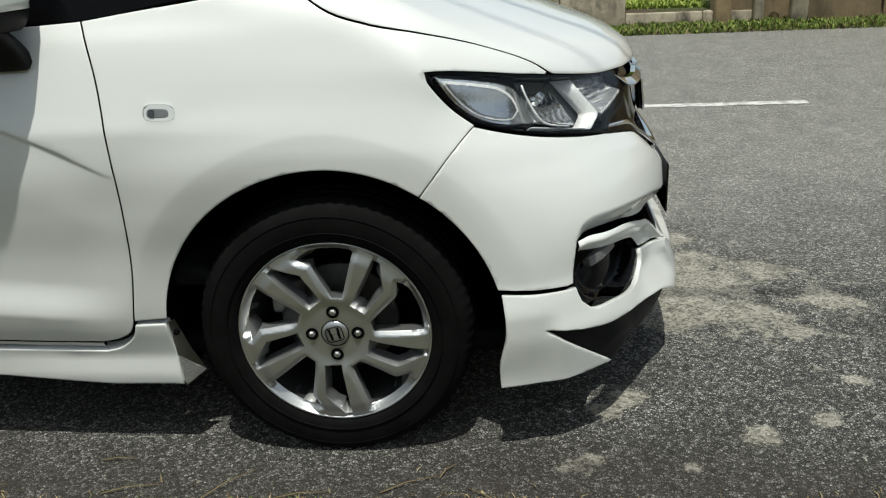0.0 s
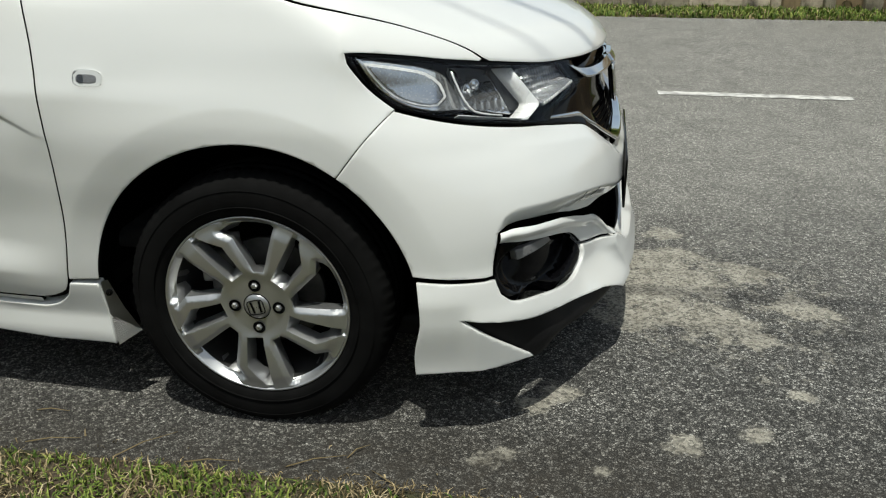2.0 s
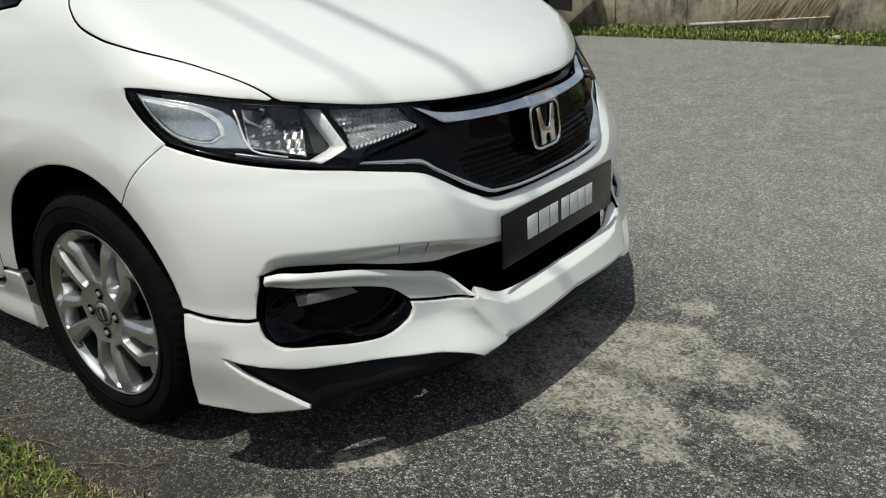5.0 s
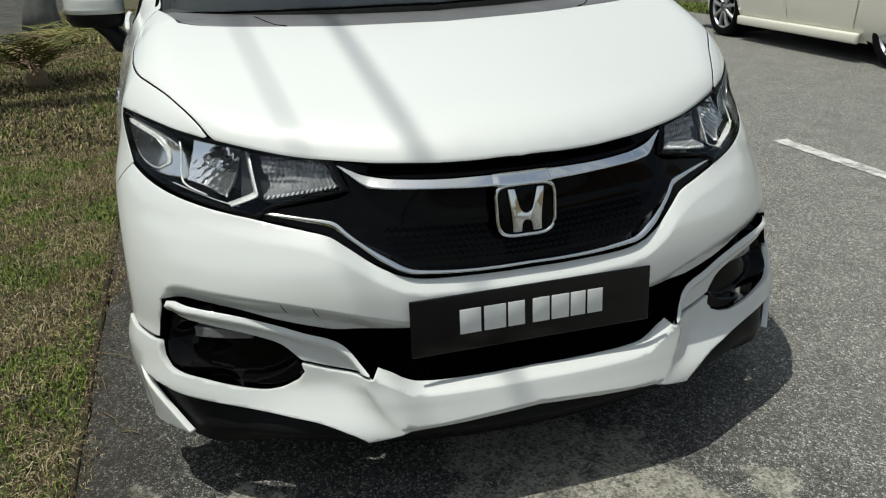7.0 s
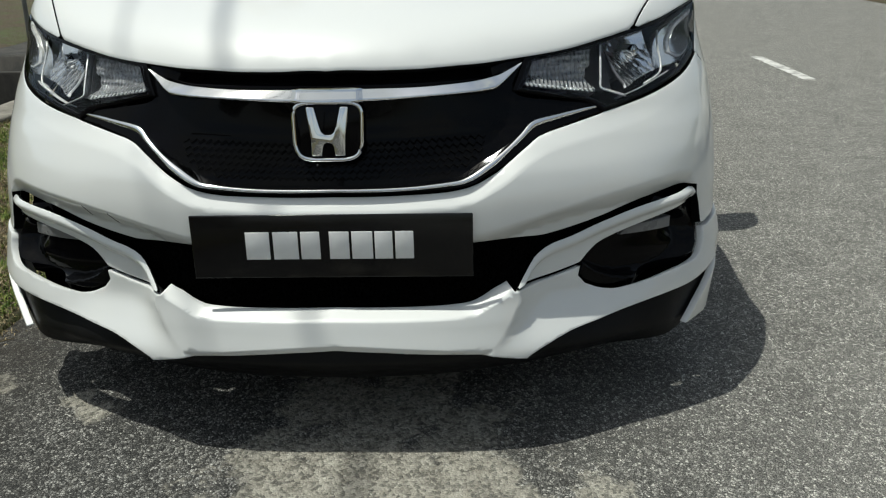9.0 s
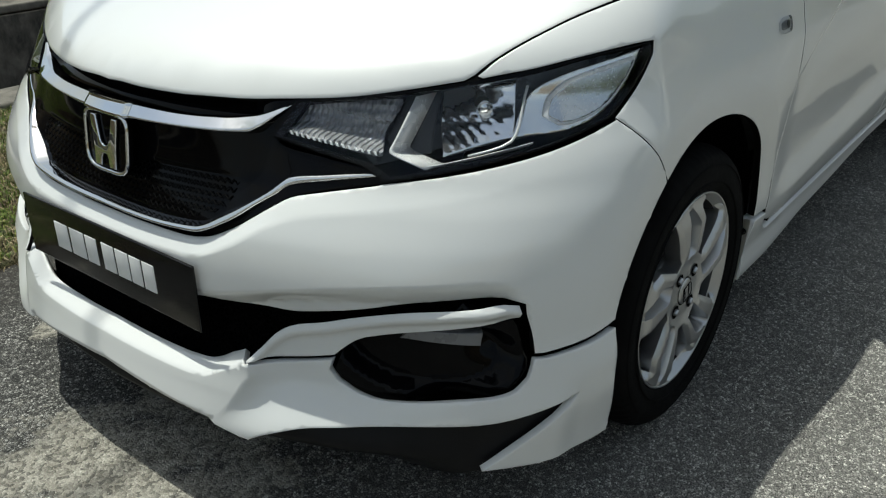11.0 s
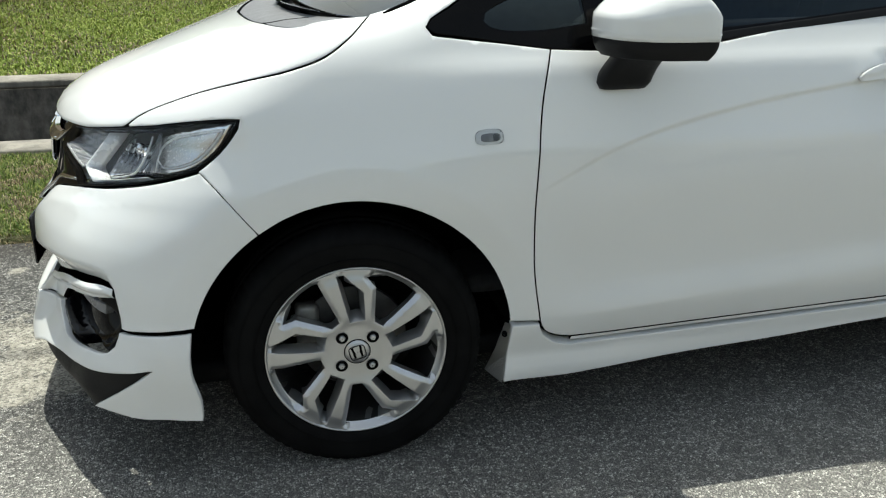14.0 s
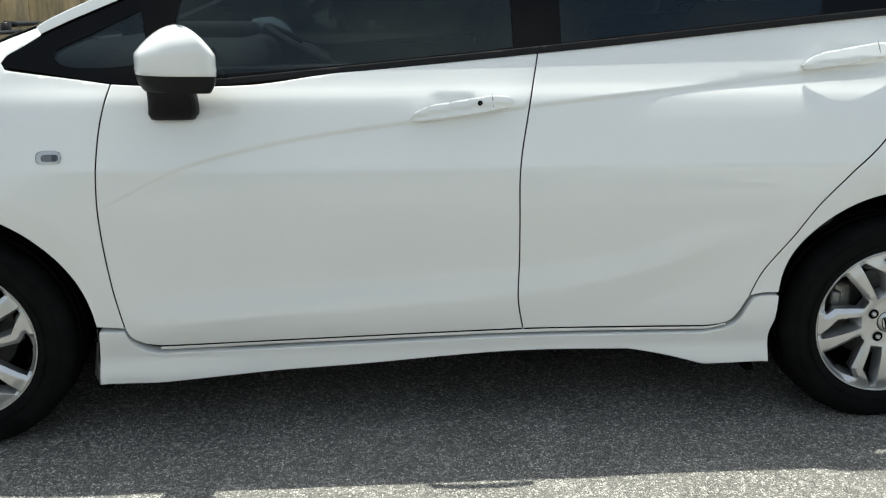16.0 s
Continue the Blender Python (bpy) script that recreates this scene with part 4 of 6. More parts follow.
# sill skirts
skirt_low = [(-0.353, -34.1), (-0.512, -34.1), (-0.768, -32.6), (-1.054, -31.2), (-1.458, -28.8), (-1.793, -29.0), (-1.908, -30.9), (-2.012, -33.2), (-2.199, -32.7)]
skirt_top = [[(-2.202, -12.9), (-2.155, -12.8), (-2.131, -13.4), (-2.116, -15.8), (-2.095, -20.3), (-2.064, -22.8), (-2.034, -23.5), (-1.998, -24.3)], [(-1.998, -24.3), (-1.501, -24.0), (-0.994, -25.35), (-0.520, -26.6)],
             [(-0.520, -26.6), (-0.482, -25.5), (-0.449, -22.6), (-0.437, -19.3)], [(-0.437, -19.3), (-0.369, -19.3)]]


def skirt_out(x, p):
    return 0.004 + 0.016 * smooth(-27, -33, p) * (1 - 0.6 * smooth(-0.5, -0.9, x) * smooth(-2.1, -1.7, x))


pair("side_skirt", [[skirt_low[0], skirt_low[1]], skirt_low[1:6], skirt_low[5:8], skirt_low[7:9], [skirt_low[8], (-2.191, -25.2), (-2.201, -19.7), (-2.202, -12.9)], *skirt_top, [(-0.369, -19.3), (-0.362, -25.6), (-0.353, -34.1)]], "s", PAINT, car,
     "white side skirt", off=skirt_out, step=0.02, thick=0.03)
sill = [[(-0.524, -24.70), (-0.995, -23.50), (-1.500, -22.20), (-1.75, -22.40), (-1.998, -22.75)], [(-1.998, -22.75), (-2.031, -22.40), (-2.060, -21.5)], [(-2.060, -21.5), (-2.066, -22.1)], [(-2.066, -22.1), (-2.033, -23.25), (-1.998, -23.65)],
        [(-1.998, -23.65), (-1.501, -23.3), (-0.994, -24.55), (-0.520, -25.85)], [(-0.520, -25.85), (-0.524, -24.70)]]
pair("sill_strip", sill, "s", PAINT, car, "white sill strip below the doors", off=-0.002, gap=0.0006, rim=GAP, step=0.01, thick=0.01, bevel=0.001)
for side in (1, -1):
    flap = bmesh.new()
    outer = [(-0.366, 0.803, 0.322), (-0.358, 0.800, 0.24), (-0.353, 0.792, 0.158)]
    inner = [(-0.358, 0.788, 0.322), (-0.340, 0.765, 0.24), (-0.322, 0.738, 0.172)]
    lines = [[flap.verts.new((x, side * y, z)) for x, y, z in ln] for ln in (outer, inner)]
    for k in range(2):
        flap.faces.new((lines[0][k], lines[1][k], lines[1][k + 1], lines[0][k + 1]))
    bmesh.ops.solidify(flap, geom=flap.faces[:], thickness=0.004)
    f = part("arch_flap", flap, PAINT, car, "small white flap behind the wheel")
    part("screw", lathe([(0.001, 0.004), (0.006, 0.004), (0.008, 0.0), (0.008, -0.004)], 14), GAP, f).matrix_basis = pose(-0.356, side * 0.793, 0.292, 0, 0, -35 if side > 0 else 215)

# bumper
SLOT = [(67.1, 0.455), (67.0, 0.4735), (65.2, 0.4795), (64.0, 0.4815), (62.6, 0.4815), (58.1, 0.4745), (54.0, 0.4655), (49.4, 0.450), (44.2, 0.4345), (39.6, 0.4235), (36.5, 0.424), (32.5, 0.4265), (25.5, 0.429), (0.0, 0.434)]
CREASE = [(0.0, 0.440), (20.0, 0.442), (26.0, 0.450), (31.8, 0.464), (38.7, 0.481), (45.9, 0.496), (52.7, 0.506), (58.5, 0.512), (62.8, 0.515), (65.0, 0.511), (66.4, 0.500), (67.5, 0.461), (68.3, 0.393), (90.5, 0.373)]
RIDGE = [(0.19, 24.0), (0.212, 25.6), (0.25, 28.6), (0.289, 31.0), (0.318, 32.3), (0.36, 32.3)]


def hollow(t, start=31.9):
    """How far the bumper's corner lies behind the round of the nose."""
    u = np.clip((t - start) / 7.5, 0, 1)
    return -0.034 * u * (2 - u) * (1 - smooth(46, 65, t))


BUMPER_TOP = [(0.0, 0.536), (12.7, 0.534), (23.9, 0.536), (29.9, 0.558), (36.9, 0.602), (40.3, 0.621), (45.1, 0.633), (53.2, 0.650), (62.7, 0.669), (71.1, 0.690), (77.4, 0.711), (90.0, 0.75)]
SHOULDER = [(0.0, 0.020), (22.0, 0.020), (30.0, 0.018), (40.0, 0.010), (53.0, 0.006), (65.0, 0.004), (78.0, 0.0), (90.0, 0.0)]
SHOULDER_LINE = [(0.0, 0.508), (12.7, 0.506), (21.5, 0.506), (25.0, 0.512), (30.5, 0.538), (37.0, 0.578), (41.0, 0.594), (45.1, 0.602), (53.2, 0.616), (62.7, 0.635), (71.1, 0.656), (90.0, 0.70)]


def bumper_off(a, z):
    """The bumper leans back above its shoulder line and hollows below its lower crease."""
    t = np.abs(a)
    fall = np.clip((curve(CREASE, t) - z) / 0.034, 0, 1.1)
    fall = np.where(fall < 0.16, fall * fall / 0.32, fall - 0.08) * smooth(18, 25, t) * np.clip((67.8 - t) / 2.2, 0, 1)
    line = curve(SHOULDER_LINE, t)
    up = np.clip((z - line) / np.maximum(curve(BUMPER_TOP, t) - line, 0.01), -0.25, 1)
    brow = -curve(SHOULDER, t) * np.clip(up, 0, 1)
    return (-0.028 + 0.008 * smooth(38, 50, t) + 0.35 * hollow(t)) * fall + brow


top_edge = [(0.0, 0.536), (12.7, 0.534), (23.9, 0.536), (29.9, 0.558), (36.9, 0.602), (40.3, 0.621), (45.1, 0.633), (53.2, 0.650)]
arch_bumper = on_side(arc(0, ARCH, 33, 73.5, 9), "f")
bumper = [top_edge, [(a, z - 0.003 * (a > 54)) for a, z in LAMP_LOW], shift(SEAM_NOSE, "s", "f"), arch_bumper, [arch_bumper[-1], (69.1, 0.383), (67.9, 0.385)], [(67.9, 0.385), (67.8, 0.412), (67.1, 0.455)], SLOT]
bumper_ob = panel("front_bumper", both(bumper, "f"), "f", PAINT, car, "white front bumper", off=bumper_off, rim=GAP, step=0.009, thick=0.02,
                  lines=[[(s * a, z + d) for a, z in CREASE[1:11]] for s in (1, -1) for d in (0.004, -0.004, -0.013, -0.022)] + [[(s * a, z + d) for a, z in SHOULDER_LINE[:10]] for s in (1, -1) for d in (-0.005, 0.0, 0.005, 0.012)] + [[(s * a, z) for a, z in ln] for s in (1, -1) for ln in ring_lines(0.0, "f", 33, 72)])
panel("tow_cover", [[(46.3, 0.494), (41.3, 0.486)], [(41.3, 0.486), (41.8, 0.458)], [(41.8, 0.458), (46.6, 0.469)], [(46.6, 0.469), (46.3, 0.494)]], "f", PAINT, bumper_ob, "square tow hook cover",
      off=lambda a, z: bumper_off(a, z) + 0.0006, rim=GAP, side=-1, gap=0.001, thick=0.002, step=0.01)
for a0, z0, a1, z1 in ((46.45, 0.494, 46.7, 0.468), (41.2, 0.486, 41.65, 0.458)):
    aa, zz = np.linspace(a0, a1, 8), np.linspace(z0, z1, 8)
    part("cover_seam", tube((place("f", aa, zz, bumper_off) * [1, -1, 1]).tolist(), 0.0009, 6), GAP, bumper_ob, "thin dark seam of the tow hook cover")

TRIM_TOP = [(66.8, 0.4725), (64.8, 0.4785), (62.0, 0.4775), (55.0, 0.4635), (49.0, 0.442), (44.2, 0.423), (40.5, 0.412), (38.8, 0.404), (36.6, 0.388), (34.4, 0.363), (32.1, 0.340)]
TRIM_LOW = [(32.2, 0.335), (33.5, 0.3355), (38.8, 0.341), (45.2, 0.358), (48.3, 0.391), (50.9, 0.405), (54.4, 0.419), (58.4, 0.431), (62.2, 0.440), (66.9, 0.446)]


def trim_off(a, z):
    t = np.abs(a)
    top = curve(sorted(TRIM_TOP), t)
    return hollow(t) + 0.003 + 0.009 * np.exp(-((z - top + 0.013) / 0.010) ** 2) - 0.004 * smooth(0.020, 0.032, top - z) - 0.012 * smooth(61.5, 66.5, t)


pair("bumper_wing", [TRIM_TOP, [TRIM_TOP[-1], TRIM_LOW[0]], TRIM_LOW[:4], TRIM_LOW[3:], [TRIM_LOW[-1], TRIM_TOP[0]]], "f", PAINT, car, "white winged trim bar", off=trim_off, rim=GAP, step=0.006, thick=0.008)

FOG = [(66.4, 0.444), (62.2, 0.437), (58.4, 0.428), (54.4, 0.416), (51.0, 0.403), (48.5, 0.389), (46.9, 0.372), (45.7, 0.354), (45.0, 0.335), (45.9, 0.320), (47.4, 0.310), (49.6, 0.303), (52.9, 0.306), (59.1, 0.319), (63.0, 0.325), (65.0, 0.332), (66.3, 0.348), (67.3, 0.372), (67.5, 0.395), (67.0, 0.428), (66.4, 0.444)]


def fog_off(a, z):
    t = np.abs(a)
    d = np.hypot((t - 56.5) / 11.0, (z - 0.378) / 0.072)
    return hollow(t) - 0.004 - 0.042 * (1 - smooth(0.80, 1.0, d)) - 0.014 * smooth(60.0, 66.0, t) * smooth(0.345, 0.405, z)


for m in pair("fog_bezel", [FOG], "f", GLOSSY, car, "glossy black fog lamp recess", off=fog_off, rim=GLOSSY, step=0.0065, thick=0.03):
    side = 1 if m.data.vertices[0].co.y > 0 else -1
    panel("fog_vane", [[(63.5, 0.416), (55.2, 0.414)], [(55.2, 0.414), (53.8, 0.394)], [(53.8, 0.394), (63.1, 0.390)], [(63.1, 0.390), (63.5, 0.416)]], "f", VANE, m, "grey fog lamp vane",
          off=lambda a, z: hollow(np.abs(a)) - 0.030, step=0.01, side=side, thick=0.02)

# lower lip of the kit
KIT_BOTTOM = [(0.0, 0.236), (8.7, 0.230), (17.4, 0.221), (25.1, 0.213), (28.6, 0.205), (32.2, 0.197)]
KIT_SWEEP = [(32.2, 0.197), (34.3, 0.212), (40.0, 0.236), (46.4, 0.249), (55.3, 0.268), (63.5, 0.278), (73.0, 0.302)]
FIN = [(73.0, 0.302), (67.7, 0.247), (61.2, 0.183)]


def fin_tuck(t, z):
    return -0.012 * smooth(0.30, 0.18, z) * smooth(56, 66, t)


LIP_TOP = [(0.0, 0.316), (13.0, 0.312), (22.1, 0.311), (26.0, 0.317), (29.2, 0.336), (31.6, 0.349), (90.0, 0.40)]
LIP_CREASE = [(0.0, 0.297), (13.0, 0.293), (21.5, 0.291), (24.5, 0.293), (28.0, 0.311), (30.6, 0.325), (32.2, 0.3335), (90.0, 0.39)]


def kit_off(a, z):
    """A ledge under the mouth, an upright face with a tucked foot, and a fold where the corner falls back."""
    t = np.abs(a)
    edge = curve(RIDGE, z)
    mid = np.clip((edge + 0.3 - t) / 0.6, 0, 1)
    ledge = -0.030 * np.clip((z - curve(LIP_CREASE, t)) / np.maximum(curve(LIP_TOP, t) - curve(LIP_CREASE, t), 0.003), 0, 1.1)
    foot = -0.020 * np.clip((0.252 - 0.0010 * t - z) / 0.03, 0, 1)
    flare = 0.010 * smooth(0.35, 0.281, z) * smooth(46, 57, t) * (1 - smooth(70, 74, t))
    return 0.004 + (ledge + foot) * mid + flare + fin_tuck(t, z) + hollow(t, edge + 0.3) * smooth(0.205, 0.315, z)


kit = [LIP_TOP[:6], [(31.6, 0.349), (31.8, 0.333)], [(31.8, 0.333), (33.5, 0.333), (38.8, 0.338), (45.0, 0.355)],
       [(45.0, 0.355), (44.5, 0.335), (45.5, 0.3185), (47.2, 0.3075), (49.6, 0.300), (52.9, 0.303), (59.1, 0.316), (63.2, 0.322), (65.4, 0.330), (66.8, 0.347), (67.7, 0.381)],
 [(67.7, 0.381), (69.1, 0.379), (79.3, 0.390)],
       [(79.3, 0.390), (78.9, 0.297), (79.7, 0.223), (79.6, 0.169)], [(79.6, 0.169), (66.9, 0.175), (61.2, 0.183)], FIN[::-1], KIT_SWEEP[::-1], KIT_BOTTOM[::-1]]
panel("front_lip", both(kit, "f"), "f", PAINT, car, "white front lip of the body kit", off=kit_off, rim=PAINT, step=0.010, thick=0.014,
      lines=[[(s * (a + d), z) for z, a in RIDGE] for s in (1, -1) for d in (-1.0, -0.3, 0.3, 0.9)] + [[(s * a, z + d) for a, z in LIP_CREASE[:7]] for s in (1, -1) for d in (-0.004, 0.0, 0.004)]
      + [[(-24, z - 0.024), (0, z), (24, z - 0.024)] for z in (0.256, 0.252, 0.248)])
under = [[(0.0, 0.261), (22.0, 0.244), (31.2, 0.226)], [(31.2, 0.226), (43.4, 0.266), (55.3, 0.290), (73.0, 0.305)], [(73.0, 0.305), (72.0, 0.19)], [(72.0, 0.19), (66.0, 0.180), (60.0, 0.160), (31.3, 0.133), (0.0, 0.130)]]
panel("lower_valance", both(under, "f"), "f", BLACK, car, "black plastic valance under the lip", off=lambda a, z: -0.020 - 0.07 * smooth(0.21, 0.13, z) * (1 - smooth(50, 62, np.abs(a))) + fin_tuck(np.abs(a), z) + hollow(np.abs(a), 28.0) * smooth(0.205, 0.315, z) + 0.012 * smooth(52, 60, np.abs(a)), step=0.016)
mouth = [[(0.0, 0.460), (25.1, 0.454), (39.5, 0.461), (47.9, 0.476), (66.5, 0.490)], [(66.5, 0.490), (66.5, 0.441)], [(66.5, 0.441), (48.0, 0.389), (36.0, 0.315), (30.0, 0.262), (23.0, 0.255), (0.0, 0.255)]]
panel("lower_grille", both(mouth, "f"), "f", HONEYCOMB, car, "black lower grille", off=lambda a, z: -0.058 + 0 * a, step=0.03)

# grille
STRIP_TOP = [(0.0, 0.5525), (13.7, 0.5505), (23.5, 0.5545), (29.3, 0.579), (37.0, 0.624), (40.3, 0.646), (45.1, 0.654), (52.9, 0.665)]
STRIP_LOW = [(53.2, 0.654), (45.1, 0.639), (40.6, 0.628), (37.5, 0.612), (29.6, 0.568), (23.7, 0.5455), (13.7, 0.5425), (0.0, 0.5455)]


def bar_off(top, low, out, h):
    def f(a, z):
        t = np.abs(a)
        mid, half = (curve(sorted(top), t) + curve(sorted(low), t)) / 2, np.maximum((curve(sorted(top), t) - curve(sorted(low), t)) / 2, 0.003)
        return out - 0.010 * smooth(35, 40.5, t) * (out > 0) + h * np.sqrt(np.clip(1 - ((z - mid) / half) ** 2, 0, 1))
    return f


dome_of_strip = bar_off(STRIP_TOP, STRIP_LOW, -0.010, 0.006)


def strip_off(a, z):
    """The strip's outer arms lean over towards the ground."""
    t = np.abs(a)
    top, low = curve(sorted(STRIP_TOP), t), curve(sorted(STRIP_LOW), t)
    return dome_of_strip(a, z) - 0.014 * smooth(27, 36, t) * np.clip((top - 0.002 - z) / np.maximum(top - low, 0.004), 0, 1)


ribbon("chrome_strip", STRIP_LOW, STRIP_TOP, strip_off, 52.8, CHROME, car, "thin chrome strip below the grille", 160, 8, 0.02)
WING_TOP = [(0.0, 0.725), (7.4, 0.725), (18.7, 0.723), (29.0, 0.726), (34.8, 0.733), (38.3, 0.744), (41.0, 0.754)]
WING_LOW = [(40.8, 0.7525), (38.3, 0.7375), (35.2, 0.7185), (33.2, 0.710), (27.4, 0.707), (18.6, 0.705), (7.4, 0.703), (0.0, 0.703)]


def wing_off(a, z):
    """The bar's face leans back to its upper edge and folds under at its foot."""
    t = np.abs(a)
    low, top = curve(sorted(WING_LOW), t), curve(sorted(WING_TOP), t)
    u = np.clip((z - low) / np.maximum(top - low, 0.002), 0, 1)
    proud = 0.012 - 0.016 * smooth(28, 40, t)
    return proud - 0.020 * (1 - 0.85 * smooth(30, 40, t)) * np.clip(u - 0.26, 0, 1) - 0.045 * (1 - smooth(30, 40, t)) * np.clip(0.26 - u, 0, 1) ** 1.5


ribbon("chrome_wing", WING_LOW, WING_TOP, wing_off, 40.8, CHROME, car, "broad chrome bar across the grille", 140, 12)
ribbon("wing_block", [(0.0, 0.7075), (5.0, 0.7075), (7.2, 0.702)], [(0.0, 0.7295), (5.0, 0.7293), (7.2, 0.7265)], lambda a, z: wing_off(a, z) + 0.006 - 0.005 * smooth(6.0, 7.2, np.abs(a)), 7.2, CHROME, car, "raised chrome block above the badge", 30, 10)
face = [[(0.0, 0.779), (21.0, 0.780), (35.6, 0.780), (43.4, 0.776)], [(43.4, 0.776), (38.2, 0.703), (46.0, 0.682), (51.9, 0.670), (53.9, 0.648)], [(53.9, 0.648), (45.1, 0.631), (40.3, 0.618), (36.9, 0.596), (29.9, 0.553), (23.9, 0.531), (0.0, 0.533)]]


def face_off(a, z):
    t = np.abs(a)
    step_in = -0.014 * smooth(0.636, 0.629, z) * (1 - smooth(28, 36, t))
    return -0.016 + step_in - 0.030 * smooth(0.722, 0.736, z) * (1 - smooth(30, 38, t)) + 0.006 * smooth(34, 40, t)


panel("grille_panel", both(face, "f"), "f", GLOSSY, car, "glossy black grille panel", off=face_off, step=0.014)
net = bmesh.new()
for row in range(6):
    z0 = 0.562 + 0.0115 * row
    reach = float(curve([(0.556, 23.0), (0.573, 28.0), (0.60, 31.5), (0.63, 33.5)], z0)) - 1.0
    k = int(reach / 0.75)
    a = np.arange(-k, k + 1) * 0.75
    up = (np.arange(2 * k + 1) + row + k) % 2
    net = join(net, tube(place("f", a, z0 + 0.0065 * up, -0.026).tolist(), 0.0013, 5))
part("grille_mesh", net, GAP, car, "black honeycomb lower grille mesh")
badge = part("badge", slab([(0.062 * math.copysign(abs(math.cos(t)) ** 0.42, math.cos(t)) * (1 + 0.08 * math.sin(t)), 0.052 * math.copysign(abs(math.sin(t)) ** 0.42, math.sin(t))) for t in np.linspace(0, 2 * math.pi, 48, endpoint=False)], 0.012, bevel=0.002), GLOSSY, car, "black badge plate with chrome frame and bars")
badge.matrix_basis = pose(0.739, 0, 0.6475, -7, 0, 90)
ring_pts = [(0.064 * math.copysign(abs(math.cos(t)) ** 0.42, math.cos(t)) * (1 + 0.08 * math.sin(t)), -0.001, 0.0535 * math.copysign(abs(math.sin(t)) ** 0.42, math.sin(t))) for t in np.linspace(0, 2 * math.pi, 64)]
part("badge_frame", tube(ring_pts, 0.0042, 8, False), CHROME, badge)
leg = [(0.0, -0.007), (0.007, -0.0055), (0.0125, 0.000), (0.0165, 0.012), (0.0245, 0.0455), (0.0400, 0.0455), (0.0385, 0.028), (0.0325, -0.012), (0.0315, -0.0455), (0.0125, -0.0455), (0.0105, -0.030), (0.0065, -0.0225), (0.0, -0.0215)]
mark = leg + [(-x, z) for x, z in leg[-2:0:-1]]
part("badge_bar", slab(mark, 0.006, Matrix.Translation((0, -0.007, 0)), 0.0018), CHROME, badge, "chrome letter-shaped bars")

# number plate with plain bars for its characters
plate = part("number_plate", block((0.006, 0.540, 0.127), (0.783, 0, 0.4345), 0.002), PLATE, car, "black number plate with plain white bars")
for y0, y1 in ((-0.165, -0.119), (-0.112, -0.064), (-0.059, -0.022), (-0.004, 0.034), (0.039, 0.079), (0.083, 0.117), (0.122, 0.157)):
    part("plate_bar", block((0.0016, y1 - y0, 0.055), (0.7862, (y0 + y1) / 2, 0.437), 0.0005), WHITE_INK, plate, "plain white bar")

# headlamps


def bowl_off(a, z):
    """A hollow mirror, deepest beside the chevron, with fine flutes."""
    t = np.abs(a)
    k = np.clip((t - 61.5) / 11.5, 0, 1)
    flutes = 0.0013 * np.abs(np.sin(t * 2.1 + 1.3 * np.floor((z - 0.68) / 0.017))) * smooth(0.782, 0.74, z)
    return -0.019 - (0.008 + 0.036 * np.clip((z - 0.69) / 0.08, 0, 1)) * (1 - k) - 0.018 * np.sin(np.pi * k) - 0.38 * (z - 0.722) * k + flutes


def chevron_strip(side):
    """A broad silver wall that runs back from a bent front edge."""
    front = place("f", [59.5, 57.6, 55.6, 54.6, 54.5, 55.0, 56.4, 58.4], [0.771, 0.743, 0.7135, 0.699, 0.6945, 0.690, 0.683, 0.673], -0.004 - 0.014 * np.array([1, 0.6, 0.25, 0.1, 0.1, 0.1, 0.1, 0.1]))
    bm = bmesh.new()
    rows = [[bm.verts.new((x - d, side * (y + e), z - 0.06 * d)) for d, e in ((0.0, 0.0), (0.003, 0.0035), (0.022, 0.0045), (0.044, 0.006))] for x, y, z in front.tolist()]
    for p, q in zip(rows, rows[1:]):
        for k in range(3):
            bm.faces.new((p[k], q[k], q[k + 1], p[k + 1]) if side > 0 else (p[k], p[k + 1], q[k + 1], q[k]))
    bmesh.ops.recalc_face_normals(bm, faces=bm.faces[:])
    bmesh.ops.solidify(bm, geom=bm.faces[:], thickness=0.0016)
    return bm


def turn_off(a, z):
    t = np.abs(a)
    shelf = curve([(40.0, 0.7255), (43.0, 0.7235), (47.0, 0.7160), (54.0, 0.702)], t)
    return -0.034 + 0.025 * smooth(0.004, -0.010, z - shelf) + 0.010 * smooth(0.026, 0.034, z - shelf) + 0.0012 * np.sin(t * 6.2 + 60 * z)


